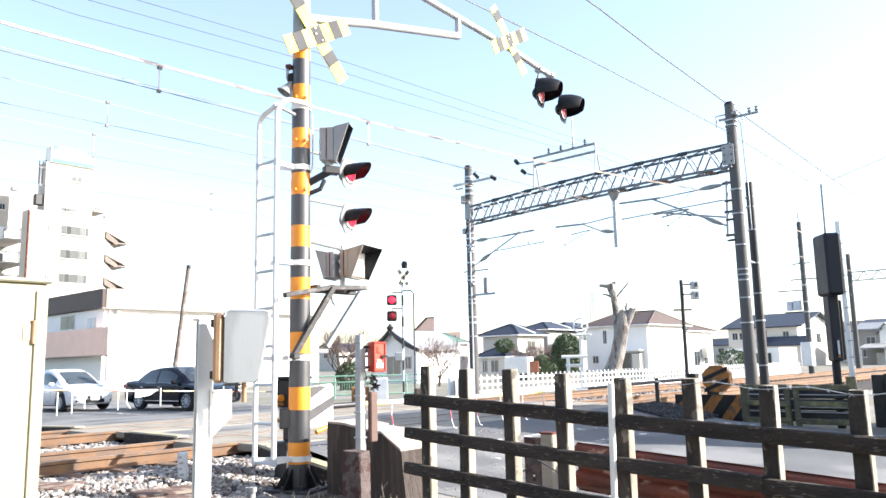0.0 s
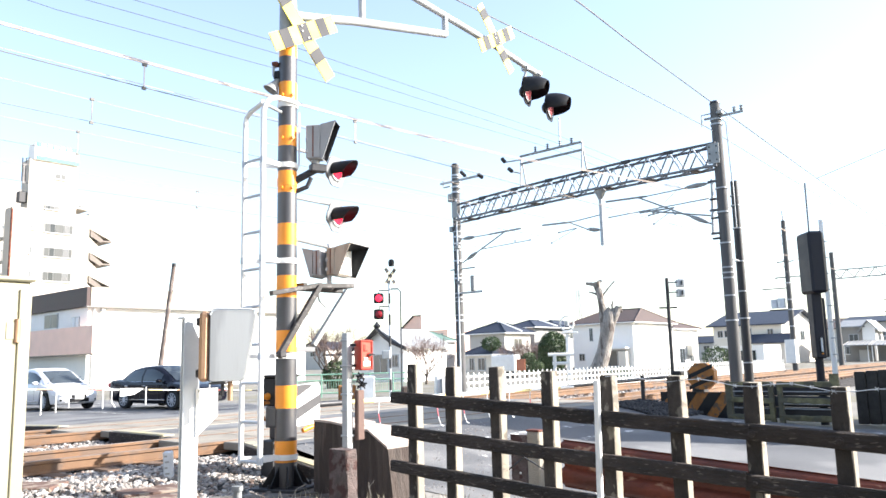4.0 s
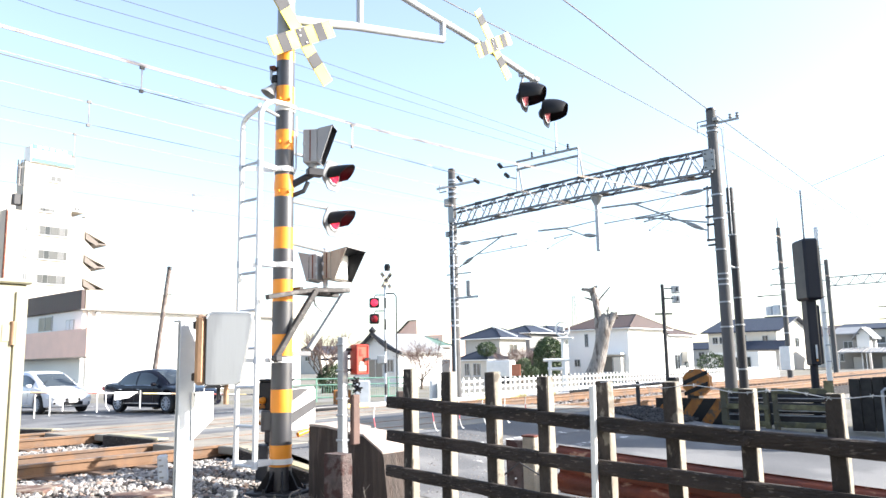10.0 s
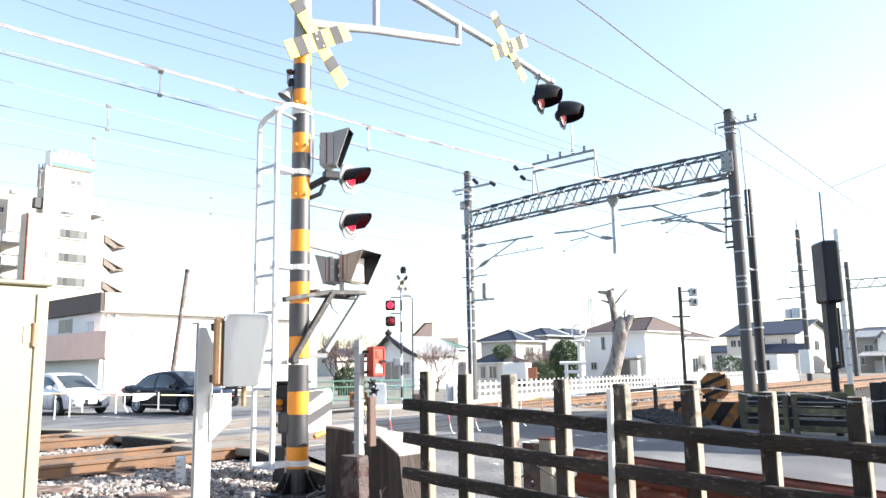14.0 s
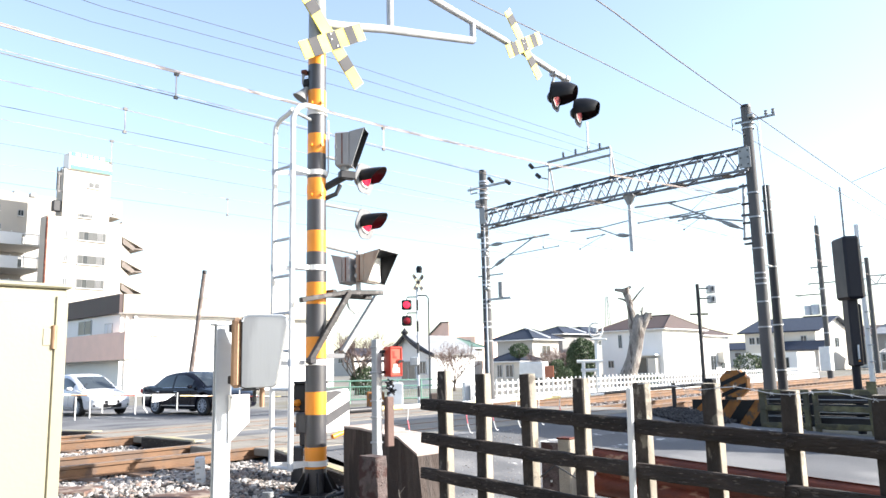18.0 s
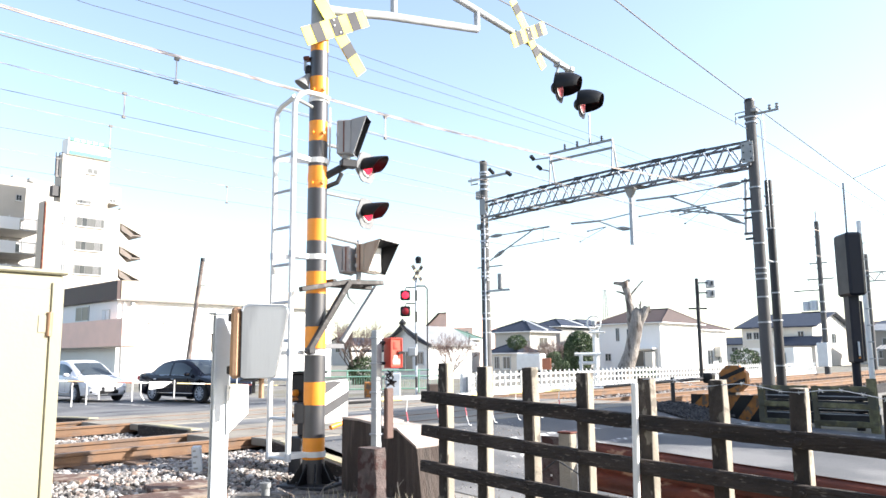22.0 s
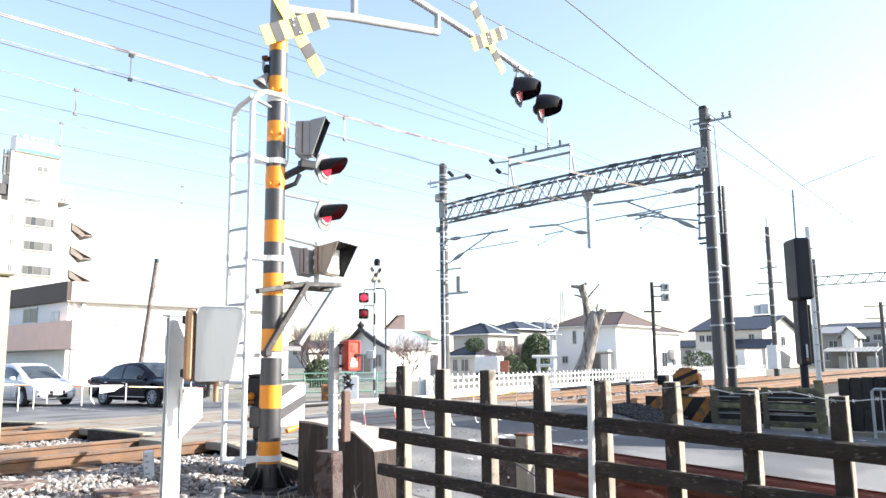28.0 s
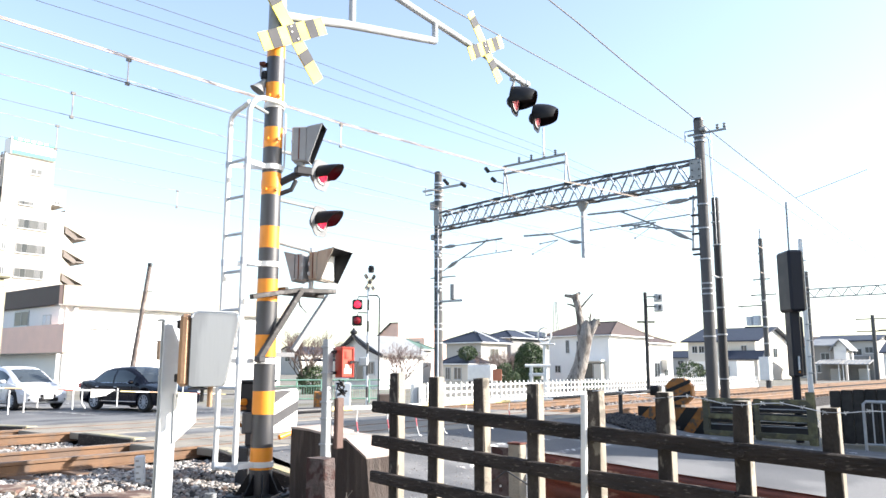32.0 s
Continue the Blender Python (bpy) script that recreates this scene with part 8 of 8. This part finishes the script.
part("disc", Shape().tube((37.7, 23.22, 3.28), (37.7, 23.22, 3.52), 0.14), GALV, ro)
part("plate", Shape().box((37.8, 23.12, 2.86), (0.5, 0.9, 0.1), 30, 0.03), WHITE_PAINT, ro)

# delivery box and orange panel behind the picket fence
vb = thing("white_container", (49.2, 35.6, 0), "small white box body behind the picket fence", "container")
part("box", Shape().box((48.5, 35.6, 1.12), (0.8, 2.3, 1.25), 0, 0.08), WHITE_PAINT, vb)
part("base", Shape().box((48.5, 35.6, 0.25), (0.7, 2.1, 0.5), 0, 0.03), DARK_STEEL, vb)
FADED_ORANGE = mat("faded_orange_panel", (0.50, 0.17, 0.09), 0.6, scale=4, fine=30, bump=0.02, dark=0.85)
op = thing("orange_panel", (47.0, 33.1, 0), "orange-red panel beside the white box", "panel")
part("panel", Shape().box((47.0, 33.1, 1.0), (0.06, 0.82, 0.85), 0, 0.02), FADED_ORANGE, op)
for y in (32.85, 33.35):
    part("leg", Shape().tube((47.0, y, 0), (47.0, y, 0.65), 0.03, n=6), GALV, op)
sd = thing("lean_to_shed", (59.5, 45.8, 0), "low shed with a dark hipped roof", "shed")
block(sd, 58.0, 61.0, 44.2, 47.4, -0.1, 2.0, WALL_CREAM)
hip_roof(sd, 58.0, 61.0, 44.2, 47.4, 2.0, 0.9, 0.3, ROOF_BLUE)
window(sd, "x", 57.97, 45.4, 1.0, 0.9, 1.2)
window(sd, "x", 57.97, 46.6, 1.0, 0.6, 1.2)

# green railing beyond the crossing
GREEN_RAIL = mat("green_railing_paint", (0.20, 0.38, 0.29), 0.5, bump=0.05)
grl = thing("green_railing", (24, 27, 0), "pale green pipe railing with mesh beyond the crossing", "railing")
ga, gb = Vector((20.2, 27.2, 0)), Vector((25.2, 23.4, 0))
for k in range(7):
    p = ga.lerp(gb, k / 6)
    part("post", Shape().tube((p.x, p.y, 0), (p.x, p.y, 1.0), 0.035, n=8), GREEN_RAIL, grl)
for z in (0.18, 0.72, 0.98):
    part("rail", Shape().tube((ga.x, ga.y, z), (gb.x, gb.y, z), 0.03, n=8), GREEN_RAIL, grl)
mesh_ = Shape()
for k in range(60):
    p = ga.lerp(gb, k / 60)
    mesh_.tube((p.x, p.y, 0.18), (p.x, p.y, 0.72), 0.008, n=4)
tagged(part("mesh", mesh_, GREEN_RAIL, grl), kind="stuff")

# ---- road paint ----
def paint_line(x0, x1, y0, y1, label):
    xs, ys = steps(x0, x1, 0.5), steps(y0, y1, 0.5)
    return sheet("road_marking", xs, ys, lambda x, y: lerp(ROADZ, y) + 0.018, WORN_WHITE, label, category="road marking")


WORN_WHITE = mat("worn_white_road_paint", (0.62, 0.62, 0.60), 0.8, scale=4, fine=40, bump=0.2, dark=0.8, second=(0.14, 0.14, 0.145), amount=0.58, second_scale=5)
paint_line(9.0, 15.5, 7.55, 7.70, "thin worn white line across the road")
paint_line(9.0, 15.5, 6.9, 7.03, "thin worn white line across the road")
paint_line(11.9, 12.05, 19.5, 40.0, "worn white centre line")
paint_line(16.6, 16.75, -10, 7.5, "worn white edge line")
paint_line(15.2, 15.35, 16.5, 40, "worn white edge line")
paint_line(12.3, 15.0, 20.6, 21.0, "worn white stop line")

# ---- loose stones ----


def stones(name, count, x0, x1, y0, y1, zf, size, seed, label, material=None):
    rnd = random.Random(seed)
    g = (1 + 5 ** 0.5) / 2
    ico = [Vector(p).normalized() for p in ((-1, g, 0), (1, g, 0), (-1, -g, 0), (1, -g, 0), (0, -1, g), (0, 1, g), (0, -1, -g), (0, 1, -g), (g, 0, -1), (g, 0, 1), (-g, 0, -1), (-g, 0, 1))]
    tri = [(0, 11, 5), (0, 5, 1), (0, 1, 7), (0, 7, 10), (0, 10, 11), (1, 5, 9), (5, 11, 4), (11, 10, 2), (10, 7, 6), (7, 1, 8), (3, 9, 4), (3, 4, 2), (3, 2, 6), (3, 6, 8), (3, 8, 9), (4, 9, 5), (2, 4, 11), (6, 2, 10), (8, 6, 7), (9, 8, 1)]
    shapes = []
    for k in range(12):
        sc = Vector((rnd.uniform(0.7, 1.25), rnd.uniform(0.6, 1.0), rnd.uniform(0.45, 0.8)))
        shapes.append([Vector((p.x * sc.x, p.y * sc.y, p.z * sc.z)) * rnd.uniform(0.72, 1.15) for p in ico])
    vs, fs = [], []
    rails = [yc + s for yc in TRACKS for s in (-0.5665, 0.5665)]
    for k in range(count):
        x, y = rnd.uniform(x0, x1), rnd.uniform(y0, y1)
        if min(abs(y - r) for r in rails) < 0.10:
            continue
        r = size * rnd.uniform(0.6, 1.25)
        q = Euler((rnd.uniform(-0.6, 0.6), rnd.uniform(-0.6, 0.6), rnd.uniform(0, 6.3))).to_matrix() * r
        o = Vector((x, y, zf(x, y) + r * rnd.uniform(0.1, 0.6)))
        n = len(vs)
        vs += [o + q @ p for p in shapes[k % 12]]
        fs += [(a + n, b + n, c + n) for a, b, c in tri]
    s = Shape()
    s.v, s.f = vs, fs
    me = bpy.data.meshes.new(name)
    me.from_pydata([tuple(p) for p in vs], [], fs)
    me.materials.append(material or STONE)
    return tagged(new(name, me), label, "ballast", kind="stuff")


def bed_z(x, y):
    return 0.20 - 0.16 * max(0, (8.6 - y) / 0.7) - 0.16 * max(0, (y - 15.9) / 0.7) if y > 7.9 else lerp(GROUND, y)


stones("ballast_stones", 11000, 1.6, 6.35, 7.35, 10.5, bed_z, 0.036, 5, "loose angular grey and brown ballast stones")
stones("ballast_stones_far", 7000, 2.5, 6.3, 10.5, 16.3, bed_z, 0.04, 6, "loose angular grey and brown ballast stones")
stones("ballast_stones_east", 9000, 17.6, 30.0, 8.0, 16.3, bed_z, 0.05, 7, "loose angular grey and brown ballast stones")
sheet("ballast_verge", steps(15.6, 17.5, 0.3), steps(7.15, 8.75, 0.2), lambda x, y: lerp(ROADZ, y) + 0.035, BALLAST_BED, "dark ballast heaped at the crossing edge", category="ballast")
# stones here carry the verge's shade in their colour
stones("verge_stones", 1500, 15.6, 17.5, 7.15, 8.75, lambda x, y: lerp(ROADZ, y) + 0.03, 0.04, 17, "loose ballast stones at the crossing edge, darkened as if in shade", SHADED_STONE)
stones("gravel", 1500, 3.0, 6.4, 6.3, 7.9, lambda x, y: lerp(GROUND, y), 0.018, 8, "small loose gravel on the soil")


stones("road_grit", 1400, 6.7, 11.0, 4.4, 8.5, lambda x, y: lerp(ROADZ, y) + 0.012, 0.011, 9, "fine pale grit and litter on the worn road")


def tufts(name, spots, count, height, seed, label):
    rnd = random.Random(seed)
    s = Shape()
    for k in range(count):
        cx, cy, rad = spots[k % len(spots)]
        x, y = cx + rnd.gauss(0, rad), cy + rnd.gauss(0, rad)
        z = lerp(GROUND, y) - 0.03
        h = height * rnd.uniform(0.4, 1.1)
        a, b = rnd.uniform(0, 6.3), rnd.uniform(0.1, 0.6) * h
        w = 0.006
        dx, dy = math.cos(a), math.sin(a)
        px, py = -dy * w, dx * w
        p0, p1, p2 = Vector((x, y, z)), Vector((x + dx * b * 0.4, y + dy * b * 0.4, z + h * 0.6)), Vector((x + dx * b, y + dy * b, z + h))
        o = Vector((px, py, 0))
        s.add([p0 - o, p0 + o, p1 + o * 0.7, p1 - o * 0.7, p2], [(0, 1, 2, 3), (3, 2, 4)])
    me = mesh_of(s, DRY, name=name, smooth=0)
    return tagged(new(name, me), label, "grass", kind="stuff")


tufts("dry_grass", [(5.1, 6.5, 0.2), (5.5, 6.3, 0.2), (5.4, 5.4, 0.2), (5.5, 4.6, 0.25), (5.35, 3.9, 0.3), (5.5, 3.0, 0.3), (5.4, 2.2, 0.3), (6.2, 4.4, 0.3), (5.9, 4.9, 0.2), (6.4, 5.3, 0.15), (5.8, 3.3, 0.2), (6.6, 3.4, 0.2), (5.75, 5.55, 0.1), (5.45, 5.15, 0.15), (5.6, 5.75, 0.12)], 1500, 0.20, 3, "dry straw-coloured grass along the fence")
wd = thing("dry_weed", (4.8, 6.7, 0), "tall dry weed stalks by the signal foot", "weed")
rw = random.Random(4)
for k in range(3):
    a = Vector((5.1 + rw.uniform(-0.35, 0.35), 6.7 + rw.uniform(-0.3, 0.3), -0.02))
    b = a + Vector((rw.uniform(-0.25, 0.25), rw.uniform(-0.25, 0.25), rw.uniform(0.12, 0.25)))
    part("stalk", Shape().pipe([a, a.lerp(b, 0.5) + Vector((rw.uniform(-0.05, 0.05), 0, 0.05)), b], 0.007, 5), PALE_BARK, wd)
cable = thing("loose_cable", (5.6, 3.7, 0), "dark cable looping between fence and guard rail", "cable")
for dx, y0 in ((0.25, 4.15),):
    part("loop", Shape().pipe([(5.3, y0, 0.05), (5.35 + dx, y0 - 0.1, 0.5), (5.4 + dx, y0 - 0.25, 0.62), (5.5 + dx, y0 - 0.42, 0.5), (5.6 + dx, y0 - 0.5, 0.0)], 0.008, 8), DARK_STEEL, cable)

# crumpled black sheeting and dead stalks at the fence foot
rh_ = random.Random(31)
heap = Shape()
nx_, ny_ = 22, 14
hv = []
for j in range(ny_ + 1):
    for i in range(nx_ + 1):
        u, v = i / nx_ * 2 - 1, j / ny_ * 2 - 1
        up = max(0.0, 1 - u * u - v * v)
        x, y = 5.68 + 0.26 * v, 5.15 + 0.62 * u
        hv.append((x, y, lerp(GROUND, y) - 0.03 + 0.17 * up ** 0.6 + (0.05 * noise.noise((u * 4, v * 4, 1)) + 0.03 * rh_.uniform(-1, 1)) * min(1, up * 3)))
heap.v = hv
heap.f = [(j * (nx_ + 1) + i, j * (nx_ + 1) + i + 1, (j + 1) * (nx_ + 1) + i + 1, (j + 1) * (nx_ + 1) + i) for j in range(ny_) for i in range(nx_)]
SHEETING = mat("crumpled_black_sheeting", (0.018, 0.018, 0.02), 0.35, scale=8, fine=30, bump=0.8, dark=0.5)
solid("plastic_heap", heap, SHEETING, (5.68, 5.15, -0.1), "crumpled black plastic sheeting at the fence foot", "plastic sheet", smooth=0)
for k in range(9):
    x, y = 5.35 + rh_.uniform(-0.2, 0.3), rh_.uniform(2.6, 5.6)
    stalk = thing("dry_stalk", (x, y, lerp(GROUND, y)), "thin dry plant stalk leaning at the fence foot", "weed", "dry stalks")
    a = Vector((x, y, lerp(GROUND, y) - 0.02))
    b = a + Vector((rh_.uniform(-0.15, 0.15), rh_.uniform(-0.35, 0.35), rh_.uniform(0.3, 0.6)))
    part("stem", Shape().pipe([a, a.lerp(b, 0.5) + Vector((0, 0.03, 0.05)), b], 0.004, 5), PALE_BARK, stalk)
    for q in (0.6, 0.8):
        c = a.lerp(b, q) + Vector((0, 0.015, 0.03))
        part("side_stem", Shape().tube(c, c + Vector((rh_.uniform(-0.08, 0.08), rh_.uniform(-0.1, 0.1), 0.08)), 0.003, 0.002, 4), PALE_BARK, stalk)
